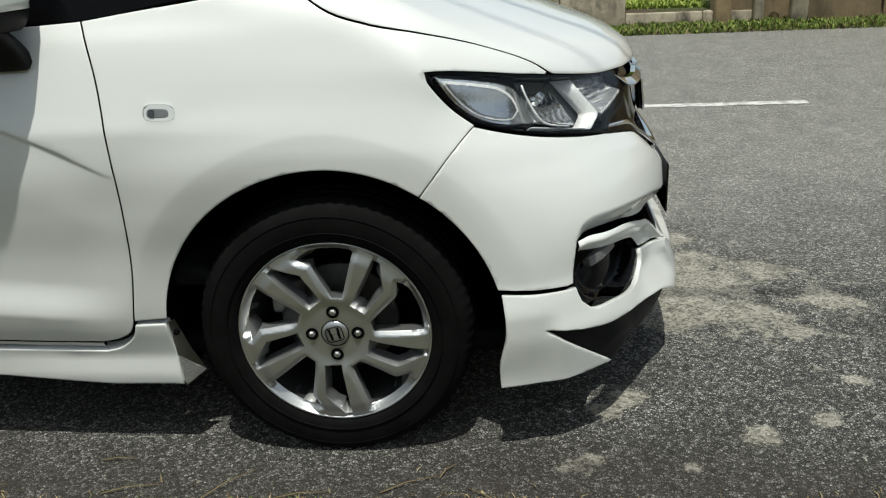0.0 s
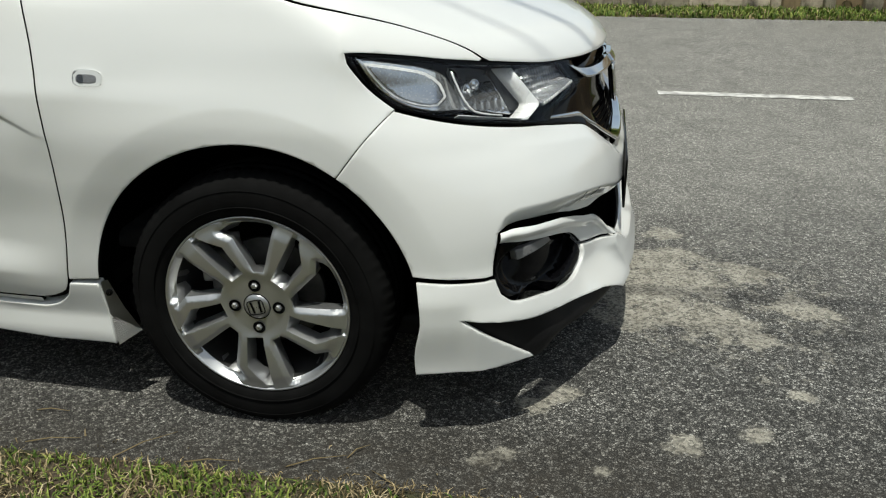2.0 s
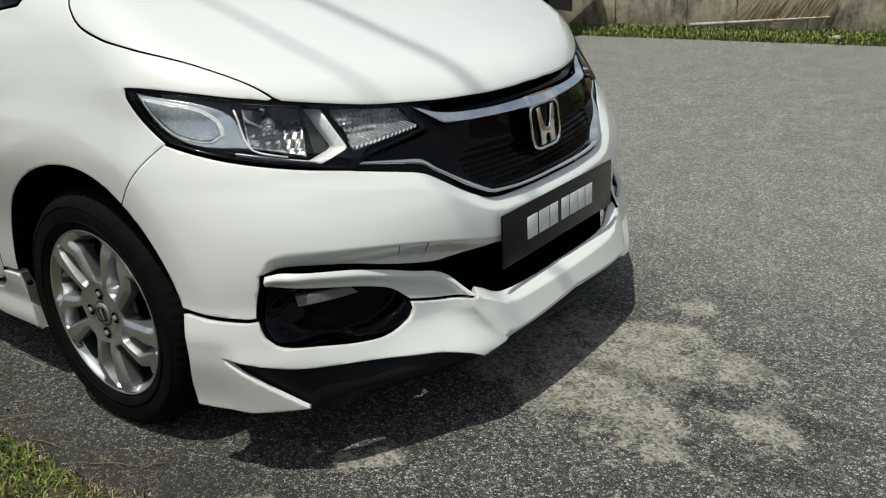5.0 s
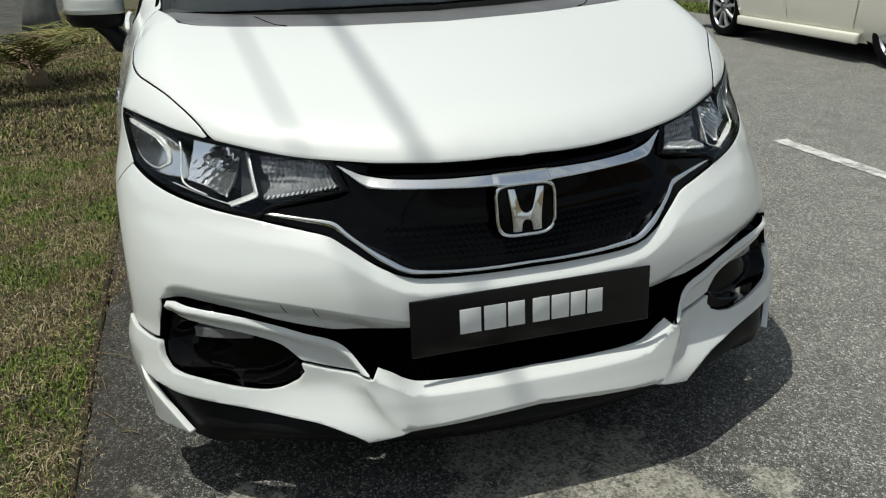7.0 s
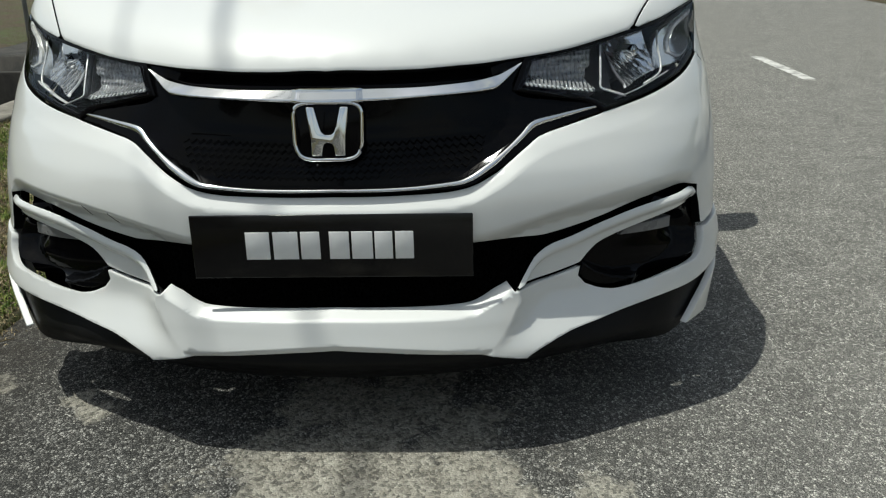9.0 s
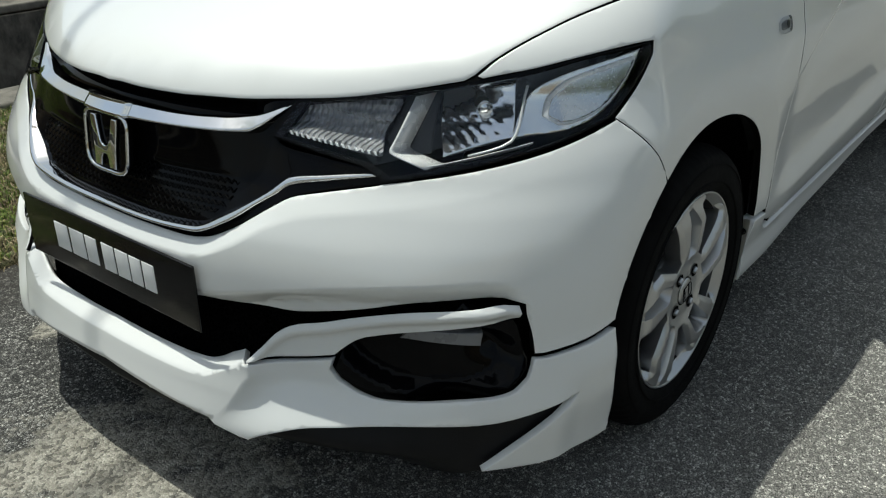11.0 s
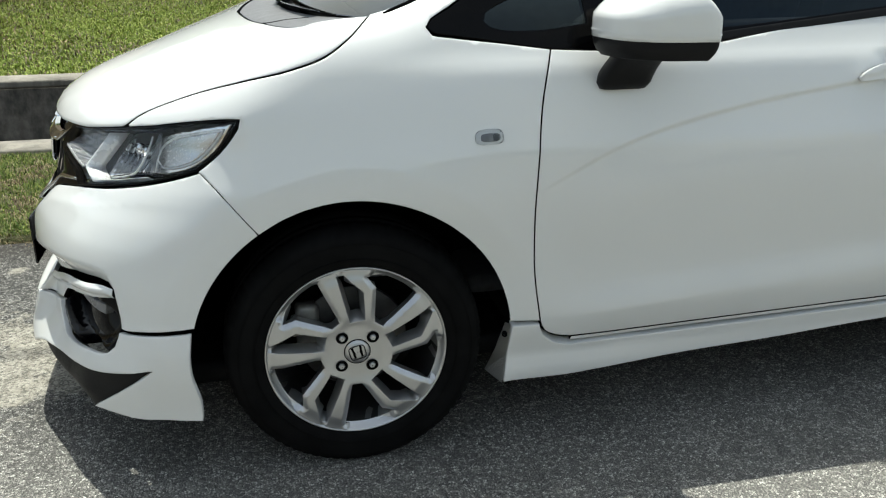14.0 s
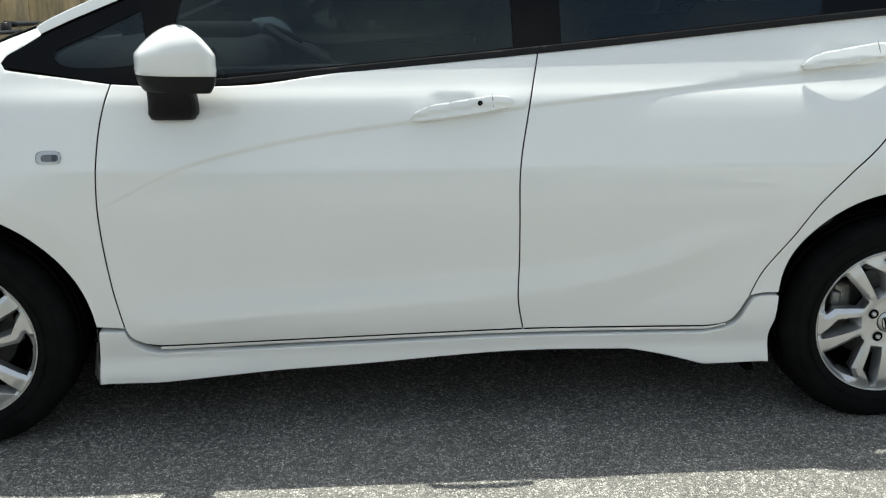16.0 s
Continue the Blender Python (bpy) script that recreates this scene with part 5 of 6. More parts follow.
for side in (1, -1):
    lamp = part("headlamp", panel_mesh("headlamp", LAMP, "f", CLEAR, off=0.001, gap=0.004, thick=0.006, rim=GLOSSY, step=0.02, side=side), CLEAR, car, "clear headlamp with chrome reflectors")
    lamp.visible_shadow = False
    kw = dict(side=side, step=0.012)
    panel("housing", LAMP, "f", SMOKE, lamp, "dark grey lamp housing", off=lambda a, z: -0.075 - 0.03 * np.exp(-((np.abs(a) - 66) / 9) ** 2), rim=GLOSSY, gap=0.003, side=side, step=0.03, thick=0.004)
    # black seal round the edge
    inner = [[(88.0, 0.8345), (80.9, 0.823), (73.7, 0.804), (67.4, 0.792), (55.1, 0.771), (43.4, 0.757)], [(43.4, 0.757), (39.3, 0.708)], [(39.3, 0.708), (46.5, 0.693), (51.9, 0.679), (54.1, 0.661)],
             [(54.1, 0.661), (62.8, 0.682), (71.2, 0.699), (77.2, 0.718), (81.4, 0.7355)], [(81.4, 0.7355), (85.1, 0.775), (88.0, 0.8345)]]
    panel("lamp_seal", LAMP, "f", GLOSSY, lamp, "black lamp surround", off=-0.004, holes=[inner], gap=0.0005, thick=0.014, side=side, step=0.012, bevel=0.001)
    # outer reflector with its raised frame
    wedge = [[(87.5, 0.830), (81.9, 0.815), (77.3, 0.801), (74.2, 0.783), (72.2, 0.750)], [(72.2, 0.750), (70.2, 0.706)], [(70.2, 0.706), (77.1, 0.7205), (81.25, 0.7395), (84.85, 0.777), (87.5, 0.830)]]
    panel("corner_bezel", wedge, "f", BEZEL, lamp, "silver corner bezel", off=lambda a, z: -0.011 - 0.02 * smooth(76, 71, np.abs(a)), thick=0.03, side=side, step=0.006)
    pane = [[(85.8, 0.8165), (80.9, 0.803), (77.3, 0.789), (75.0, 0.766), (74.2, 0.742)], [(74.2, 0.742), (75.4, 0.7315), (78.2, 0.736), (81.7, 0.755), (84.5, 0.791), (85.8, 0.8165)]]
    panel("pane_frame", pane, "f", SILVER, lamp, "thin silver frame of the corner reflector", off=lambda a, z: -0.0055 - 0.018 * smooth(76, 71, np.abs(a)), gap=-0.003, thick=0.004, side=side, step=0.006, bevel=0.001)
    panel("corner_reflector", pane, "f", REFLECT, lamp, "pale grey corner reflector", off=lambda a, z: -0.0025 - 0.018 * smooth(76, 71, np.abs(a)), thick=0.002, side=side, step=0.006, bevel=0.001)
    # main reflector bowl, bulb
    bowl = [[(73.3, 0.790), (69.0, 0.779), (64.6, 0.768)], [(64.6, 0.768), (62.6, 0.725), (61.3, 0.683)], [(61.3, 0.683), (66.2, 0.695), (70.6, 0.708)], [(70.6, 0.708), (72.3, 0.752), (73.3, 0.790)]]
    panel("main_reflector", bowl, "f", FACETS, lamp, "faceted chrome main beam reflector", off=bowl_off, thick=0.008, side=side, step=0.0038, bevel=0.0004)
    bulb = lathe([(0.001, 0.010), (0.007, 0.009), (0.009, 0.006), (0.011, 0.008), (0.013, 0.006), (0.013, -0.02)], 24)
    at = place("f", [68.5], [0.750], -0.040)[0]
    bulb.transform(Matrix.Translation((at[0], side * at[1], at[2])) @ pose(0, 0, 0, 0, 0, -90 + side * 48))
    part("bulb_shield", bulb, CHROME, lamp, "round chrome bulb cap")
    # silver chevron
    part("chevron", chevron_strip(side), SILVER, lamp, "broad silver chevron bezel")
    band = [[(59.7, 0.770), (57.8, 0.743), (54.9, 0.699), (55.4, 0.690), (58.6, 0.676)], [(58.6, 0.676), (61.0, 0.681)], [(61.0, 0.681), (62.5, 0.725), (64.4, 0.768)], [(64.4, 0.768), (59.7, 0.770)]]
    panel("dark_bezel", band, "f", DARK_BEZEL, lamp, "dark grey inner bezel", off=lambda a, z: -0.056 + 0 * a, thick=0.006, side=side, step=0.006, bevel=0.001)
    panel("chevron_edge", [[(62.3, 0.684), (72.2, 0.708)], [(72.2, 0.708), (72.2, 0.703)], [(72.2, 0.703), (62.3, 0.679), (58.7, 0.671)], [(58.7, 0.671), (58.2, 0.675)], [(58.2, 0.675), (62.3, 0.684)]], "f", SILVER, lamp, "thin silver lower bezel", off=-0.014, thick=0.02, **kw)
    edge = place("f", [72.9, 72.3, 71.6, 70.9, 70.2, 69.4, 68.2, 66.5, 64.0], [0.787, 0.768, 0.748, 0.731, 0.718, 0.7085, 0.702, 0.6965, 0.690], -0.010) * [1, side, 1]
    part("bezel_edge", tube(edge.tolist(), 0.0022, 8), SILVER, lamp, "thin silver edge between bowl and corner")
    # inner indicator with ribs
    tip = [[(58.0, 0.7665), (50.0, 0.762), (45.2, 0.757), (42.7, 0.752)], [(42.7, 0.752), (40.0, 0.713)], [(40.0, 0.713), (46.5, 0.700), (51.0, 0.688), (53.8, 0.687)], [(53.8, 0.687), (54.2, 0.698), (56.3, 0.735), (58.0, 0.7665)]]
    panel("indicator", tip, "f", RIBBED, lamp, "ribbed clear indicator", off=turn_off, thick=0.008, side=side, step=0.0035)
    for k in range(15):
        a, dz = 40.4 + k * 0.86, -0.0115 - k * 0.00155
        panel("rib", [[(a, 0.7285 + dz), (a + 0.34, 0.7278 + dz)], [(a + 0.34, 0.7278 + dz), (a + 0.5, 0.722 + dz)], [(a + 0.5, 0.722 + dz), (a + 0.16, 0.7228 + dz)], [(a + 0.16, 0.7228 + dz), (a, 0.7285 + dz)]], "f", SILVER, lamp, off=-0.007, gap=0, thick=0.004, side=side, step=0.02, bevel=0.0004)
    # side repeater on the wing
    def oval(cx, cp, hw, hp, n=20):
        pts = [(cx + hw * math.copysign(abs(math.cos(t)) ** 0.55, math.cos(t)), cp + hp * math.copysign(abs(math.sin(t)) ** 0.6, math.sin(t))) for t in np.linspace(0, 2 * math.pi, n + 1)]
        return [pts]
    dome = lambda x, p: 0.002 + 0.006 * np.sqrt(np.clip(1 - ((x + 0.3005) / 0.032) ** 2 - 0.4 * ((p - 28.2) / 1.6) ** 2, 0, 1))
    rep = panel("side_repeater", oval(-0.3005, 28.2, 0.0315, 1.55), "s", CLEAR, car, "clear side repeater lamp", off=dome, gap=0.0, thick=0.004, rim=REFLECT, side=side, step=0.006, bevel=0.001)
    rep.visible_shadow = False
    panel("backing", oval(-0.3035, 28.2, 0.022, 0.85), "s", VANE, rep, "grey ribbed backing", off=0.0012, gap=0.0, thick=0.002, side=side, step=0.006)
    panel("repeater_bulb", oval(-0.315, 28.2, 0.0065, 0.75), "s", SMOKE, rep, "dark bulb behind the lens", off=0.0022, gap=0.0, thick=0.001, side=side, step=0.01, bevel=0.0002)


# ---- wheels ----
def spoke_mesh(path, widths, deep):
    """A faceted bar along a path of (radius, degrees, depth)."""
    bm = bmesh.new()
    pts = [Vector((r * math.cos(math.radians(a)), y, r * math.sin(math.radians(a)))) for r, a, y in path]
    rows = []
    for i, p in enumerate(pts):
        d = (pts[min(i + 1, len(pts) - 1)] - pts[max(i - 1, 0)])
        d.y = 0
        d.normalize()
        n, w = Vector((-d.z, 0, d.x)), widths[i]
        sec = [(-0.62, deep), (-0.56, -0.010), (-0.40, -0.001), (0.0, 0.0012), (0.40, -0.001), (0.56, -0.010), (0.62, deep)]
        rows.append([bm.verts.new(p + n * (u * w) + Vector((0, v, 0))) for u, v in sec])
    for a, b in zip(rows, rows[1:]):
        for k in range(6):
            bm.faces.new((a[k], a[k + 1], b[k + 1], b[k]))
    bm.faces.new(rows[0]), bm.faces.new(rows[-1][::-1])
    return bm


TYRE = [(0.196, -0.09), (0.205, -0.010), (0.215, 0.000), (0.225, 0.004), (0.262, 0.007), (0.282, 0.000), (0.292, -0.012), (0.298, -0.026), (0.300, -0.040), (0.300, -0.060), (0.294, -0.061), (0.294, -0.067), (0.300, -0.068),
        (0.301, -0.090), (0.295, -0.091), (0.295, -0.098), (0.301, -0.099), (0.300, -0.150), (0.296, -0.168), (0.262, -0.188), (0.205, -0.176), (0.196, -0.09)]


def tread(k, i):
    """Cross grooves in the tyre's shoulders."""
    return -0.0035 if k in (6, 7, 8, 9, 17, 18) and i % 3 == 0 else 0.0


def build_wheel(name, label, spin=0.0, lugs=4, kind="kinked"):
    """A wheel in its own frame: the axle along y, its face towards +y."""
    w = thing(name, label, "wheel")
    tyre = part("tyre", lathe(TYRE, 216, tread), RUBBER, w, "black rubber tyre")
    for r in (0.232, 0.268):
        ring = lathe([(r - 0.001, 0.0035), (r, 0.0085 if r < 0.25 else 0.0075), (r + 0.001, 0.0035)], 96)
        part("sidewall_line", ring, RUBBER, tyre)
    rim = part("rim", lathe([(0.205, -0.012), (0.2090, -0.006), (0.2097, -0.003), (0.2085, -0.0012), (0.2055, -0.0025), (0.203, -0.010), (0.192, -0.020)], 96), ALLOY, w, "silver alloy wheel rim")
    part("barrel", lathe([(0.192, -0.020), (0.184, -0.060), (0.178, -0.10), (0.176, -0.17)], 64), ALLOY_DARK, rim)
    part("wheel_back", lathe([(0.205, -0.178), (0.176, -0.171), (0.120, -0.150), (0.02, -0.15)], 48), GAP, rim)
    if kind == "kinked":
        def at(r, d):
            return r * math.cos(math.radians(spin + d)), r * math.sin(math.radians(spin + d))
        rim_line = [at(0.2045, k * 5 - spin) for k in range(73)]
        holes = []
        for k in range(5):
            d = 72 * k
            s_out, b_out, bend, b_in, s_in = at(0.194, d), at(0.195, d + 4.7), at(0.151, d + 19), at(0.082, d + 26.5), at(0.076, d + 1.5)
            holes.append([[s_out, b_out], [b_out, bend], [bend, b_in], [b_in, s_in], [s_in, s_out]])
            b_in, bend, b_out, mid, s_out, s_in = at(0.084, d + 43), at(0.164, d + 29.3), at(0.184, d + 21.5), at(0.192, d + 40), at(0.193, d + 58.5), at(0.086, d + 57.5)
            holes.append([[b_in, bend], [bend, b_out], [b_out, at(0.191, d + 30), mid, at(0.193, d + 50), s_out], [s_out, s_in], [s_in, b_in]])
        def scoop(x, z):
            """The hollows at the rim between the spokes."""
            r, d = np.hypot(x, z), (np.degrees(np.arctan2(z, x)) - spin) % 72
            return -0.011 * smooth(0.176, 0.194, r) * np.maximum(smooth(22, 26, d) * (1 - smooth(54, 58, d)), 0.6 * smooth(0, 1.5, d) * (1 - smooth(3, 4.7, d)))

        dish = lambda x, z: scoop(x, z) + 0.001 + 0.0035 * smooth(0.06, 0.15, np.hypot(x, z)) - 0.008 * (1 - smooth(0.055, 0.10, np.hypot(x, z))) - 0.006 * smooth(0.17, 0.2005, np.hypot(x, z))
        wide = []
        for h in holes[1::2]:
            wide.append([p for seg in h for p in seg[:-1]])
        ring_of = [np.array(p + p[:1]) for p in wide]

        def chamfer(x, z):
            """The spokes fall away towards the wide openings from a sharp ridge."""
            far = np.full(np.shape(x), 1.0)
            for p in ring_of:
                for (ax, az), (bx, bz) in zip(p, p[1:]):
                    u = np.clip(((x - ax) * (bx - ax) + (z - az) * (bz - az)) / ((bx - ax) ** 2 + (bz - az) ** 2), 0, 1)
                    far = np.minimum(far, np.hypot(x - ax - u * (bx - ax), z - az - u * (bz - az)))
            return -0.0085 * np.clip(1 - far / 0.011, 0, 1) * smooth(0.075, 0.10, np.hypot(x, z))

        ridges = []
        for p in ring_of:
            for (ax, az), (bx, bz) in zip(p, p[1:]):
                l = math.hypot(bx - ax, bz - az)
                for d in (0.011, -0.011):
                    nx, nz = (bz - az) / l * d, -(bx - ax) / l * d
                    ridges.append([(ax + (bx - ax) * k / 4 + nx, az + (bz - az) * k / 4 + nz) for k in range(5)])
        face = panel_mesh("spoke_face", [rim_line], "q", ALLOY, off=lambda x, z: dish(x, z) + chamfer(x, z), holes=holes, gap=0.0005, thick=0.034, step=0.0048, bevel=0.0014, draft=0.009, lines=ridges)
        part("spoke_face", face, ALLOY, rim, "silver face of ten paired spokes")
    else:
        for k in range(9):
            a = spin + 40 * k
            part("spoke", spoke_mesh([(0.05, a, 0.0), (0.12, a, 0.004), (0.20, a, -0.002)], [0.03, 0.024, 0.034], -0.03), ALLOY, rim, flat=True)
    hub = part("hub", lathe([(0.001, -0.0010), (0.014, -0.0016), (0.026, -0.0040), (0.0285, -0.0065), (0.030, -0.012), (0.080, -0.035), (0.080, -0.05)], 48), ALLOY, rim)
    part("cap_ring", lathe([(0.0290, -0.006), (0.0300, -0.0052), (0.0310, -0.006)], 40), GAP, hub)
    cap = tube([(0.0185 * math.copysign(abs(math.cos(t)) ** 0.4, math.cos(t)), 0.0000, 0.0165 * math.copysign(abs(math.sin(t)) ** 0.4, math.sin(t))) for t in np.linspace(0, 2 * math.pi, 40)], 0.0011, 6, False)
    for pts in ([(-0.0125, 0.0135), (-0.0070, 0.0135), (-0.0055, -0.0135), (-0.0105, -0.0135)], [(0.0125, 0.0135), (0.0070, 0.0135), (0.0055, -0.0135), (0.0105, -0.0135)], [(-0.0066, 0.0025), (0.0066, 0.0025), (0.0066, -0.0040), (-0.0066, -0.0040)]):
        cap = join(cap, slab(pts, -0.003, Matrix.Translation((0, -0.0012, 0))))
    cap.transform(pose(0, 0, 0, 0, 14, 0))
    part("cap_mark", cap, GAP, hub)
    for k in range(lugs):
        a = math.radians(spin - 30 + 360 / lugs * k)
        at = (0.050 * math.cos(a), -0.0052, 0.050 * math.sin(a))
        seat = part("nut_seat", lathe([(0.0142, 0.0004), (0.0128, 0.0010), (0.0115, -0.001), (0.001, -0.002)], 24), GAP, hub)
        seat.location = at
        nut = part("wheel_nut", lathe([(0.001, 0.0075), (0.0052, 0.007), (0.0072, 0.004), (0.0078, -0.002)], 6), ALLOY, hub, "steel wheel nut", flat=True)
        nut.location = (at[0], -0.0062, at[2])
    disc = part("brake_disc", lathe([(0.06, -0.09), (0.125, -0.09), (0.128, -0.092), (0.128, -0.104), (0.06, -0.104)], 64), IRON, w, "worn iron brake disc")
    cal = join(block((0.055, 0.05, 0.12), (0.105, -0.095, 0.035), 0.012), block((0.03, 0.03, 0.05), (0.13, -0.07, 0.05), 0.008))
    part("caliper", cal, CALIPER, w, "grey brake caliper")
    return w


wheels = {}
for side, spin in ((-1, 119), (1, 78)):
    for x in (0.0, REAR_X):
        w = build_wheel("car_wheel", "silver ten-spoke alloy wheel with black tyre", spin - (20 if x else 0))
        w.parent = car
        if side < 0:
            w.matrix_basis = pose(x, -0.813, HUB_Z, 0, 0, 180)
        else:
            w.matrix_basis = pose(x, 0.813, HUB_Z)
        w.name = "wheel"
        del w["category"]

# wheel arch liners, floor, dark inner shell
for x, r in ((0.0, 0.383), (REAR_X, 0.388)):
    for side in (1, -1):
        bm = bmesh.new()
        n, ys = 28, (0.785, 0.77, 0.60, 0.45)
        rows = [[bm.verts.new((x + (r + 0.004 + 0.02 * (j > 0)) * math.sin(t), side * y, HUB_Z + (r + 0.004 + 0.02 * (j > 0)) * math.cos(t))) for j, y in enumerate(ys)] for t in np.linspace(-1.95, 1.95, n)]
        for a, b in zip(rows, rows[1:]):
            for j in range(3):
                bm.faces.new((a[j], a[j + 1], b[j + 1], b[j]))
        mid = bm.verts.new((x, side * 0.45, HUB_Z))
        for a, b in zip(rows, rows[1:]):
            bm.faces.new((a[3], b[3], mid))
        part("arch_liner", bm, GAP, car, "black wheel arch liner")
part("underbody", block((3.5, 1.30, 0.06), (-1.2, 0, 0.19), 0.02), BLACK, car, "black underbody")
part("sill_core", block((1.75, 1.40, 0.12), (-1.28, 0, 0.25), 0.02), BLACK, car)
part("bulkhead", block((0.50, 1.40, 0.30), (-0.25, 0, 0.83), 0.02), GAP, car, "dark bulkhead behind the engine bay")
part("engine_bay", block((0.50, 0.90, 0.36), (0.28, 0, 0.42), 0.03), GAP, car, "dark engine bay block")

# ---- cabin: cowl, windscreen, pillars, windows, roof ----
shield_foot = [(0.115, 0.0), (0.085, 0.25), (0.010, 0.5), (-0.080, 0.682)]
cowl = [[(0.209, 0.0), (0.199, 0.119), (0.180, 0.263), (0.150, 0.387), (0.121, 0.494), (0.091, 0.582), (0.063, 0.630)], [(0.063, 0.630), (-0.004, 0.653), (-0.072, 0.675)], [(-0.072, 0.675), (-0.10, 0.66), (0.0, 0.5), (0.07, 0.25), (0.10, 0.0)]]
panel("cowl", both(cowl, "h"), "h", plain("cowl_plastic", (0.115, 0.115, 0.12), 0.5, bump=0.2), car, "dark grey plastic cowl below the windscreen", off=lambda x, y: -0.004 - 0.012 * smooth(0.18, 0.09, x + 0.3 * y * y), step=0.025)
for s in (1, -1):
    seam = place("h", np.array([0.149, 0.134, 0.110, 0.080, 0.045]), np.array([0.385, 0.412, 0.430, 0.441, 0.452]), -0.004) * [1, s, 1]
    seam[:, 2] -= 0.012 * smooth(0.18, 0.09, seam[:, 0] + 0.3 * seam[:, 1] ** 2)
    part("cowl_seam", tube(seam.tolist(), 0.0016, 6), GAP, car, "dark seam across the cowl")
glass = [shield_foot, [(-0.080, 0.682), (-0.5, 0.632), (-1.02, 0.555)], [(-1.02, 0.555), (-0.97, 0.3), (-0.95, 0.0)]]
ws = panel("windscreen", both(glass, "w"), "w", SHIELD_GLASS, car, "clear windscreen", off=-0.012, rim=GAP, thick=0.006, step=0.05)

BELT = [(-0.183, 1.010), (-0.194, 0.996), (-0.240, 0.988), (-0.30, 0.979), (-0.449, 0.957), (-0.58, 0.952), (-0.71, 0.954), (-1.014, 0.982), (-1.535, 1.032), (-1.89, 1.068), (-2.305, 1.112), (-2.54, 1.137)]
DLO_TOP = [(-2.54, 1.137), (-2.70, 1.24), (-2.50, 1.37), (-2.0, 1.425), (-1.4, 1.43), (-1.05, 1.375), (-0.62, 1.218), (-0.35, 1.108), (-0.277, 1.074), (-0.234, 1.047), (-0.194, 1.026), (-0.183, 1.010)]
quarter_glass = [[(-0.322, 1.008), (-0.311, 1.018), (-0.314, 1.032), (-0.335, 1.046), (-0.40, 1.074), (-0.52, 1.132)], [(-0.52, 1.132), (-0.54, 1.010)], [(-0.54, 1.010), (-0.47, 1.001), (-0.41, 0.998), (-0.35, 1.000), (-0.322, 1.008)]]
front_glass = [[(-0.615, 0.974), (-1.014, 1.003), (-1.46, 1.046)], [(-1.46, 1.046), (-1.445, 1.40)], [(-1.445, 1.40), (-1.08, 1.365), (-0.64, 1.208)], [(-0.64, 1.208), (-0.605, 1.09), (-0.615, 0.974)]]
rear_glass = [[(-1.59, 1.058), (-1.89, 1.089), (-2.29, 1.132)], [(-2.29, 1.132), (-2.33, 1.37)], [(-2.33, 1.37), (-2.0, 1.40), (-1.58, 1.405)], [(-1.58, 1.405), (-1.59, 1.058)]]
for side in (1, -1):
    frame_ob = panel("window_frame", [BELT, DLO_TOP], "g", GLOSSY, car, "black window surround", off=-0.006, holes=[quarter_glass, front_glass, rear_glass], side=side, step=0.03, thick=0.02, rim=GAP)
    for seg in (quarter_glass, front_glass, rear_glass):
        g = panel("window_glass", seg, "g", DARK_GLASS, frame_ob, "dark tinted window glass", off=-0.010, gap=-0.003, side=side, step=0.05, thick=0.003, bevel=0.0005)
    strip = [[(-0.58, 0.951), (-0.71, 0.953), (-1.014, 0.981), (-1.535, 1.031), (-1.89, 1.067), (-2.305, 1.111), (-2.53, 1.134)], [(-2.53, 1.134), (-2.54, 1.150)], [(-2.54, 1.150), (-2.305, 1.128), (-1.89, 1.084), (-1.535, 1.048), (-1.014, 0.998), (-0.71, 0.970), (-0.58, 0.968)], [(-0.58, 0.968), (-0.58, 0.951)]]
    panel("belt_moulding", strip, "g", BLACK, frame_ob, "matt black belt moulding", off=0.004, gap=0, side=side, step=0.012, thick=0.012)
    pillar = [[(-0.268, 1.096), (-0.280, 1.0755)], DLO_TOP[::-1][4:], [(-2.70, 1.24), (-2.54, 1.137)], [(-2.54, 1.137), (-2.9, 1.13), (-3.0, 1.22), (-2.9, 1.40)], [(-2.9, 1.40), (-2.3, 1.475), (-1.5, 1.50), (-1.1, 1.445), (-0.66, 1.272), (-0.35, 1.139), (-0.268, 1.096)]]
    panel("pillar", pillar, "g", PAINT, car, "white roof pillar", off=0.002, side=side, step=0.03, rim=GAP)
    seal = tube([(x, side * (y + 0.004), float(shield_z(x, y)) - 0.010) for x, y in ((-0.10, 0.680), (-0.27, 0.661), (-0.5, 0.632), (-0.76, 0.596), (-1.0, 0.558))], 0.006)
    part("windscreen_seal", seal, GAP, ws)
roof = [[(-0.95, 0.0), (-0.97, 0.3), (-1.02, 0.555)], [(-1.02, 0.555), (-1.5, 0.57), (-2.3, 0.56), (-2.95, 0.52)], [(-2.95, 0.52), (-3.0, 0.3), (-3.02, 0.0)]]
panel("roof", both(roof, "r"), "r", PAINT, car, "white roof", step=0.05, rim=GAP)
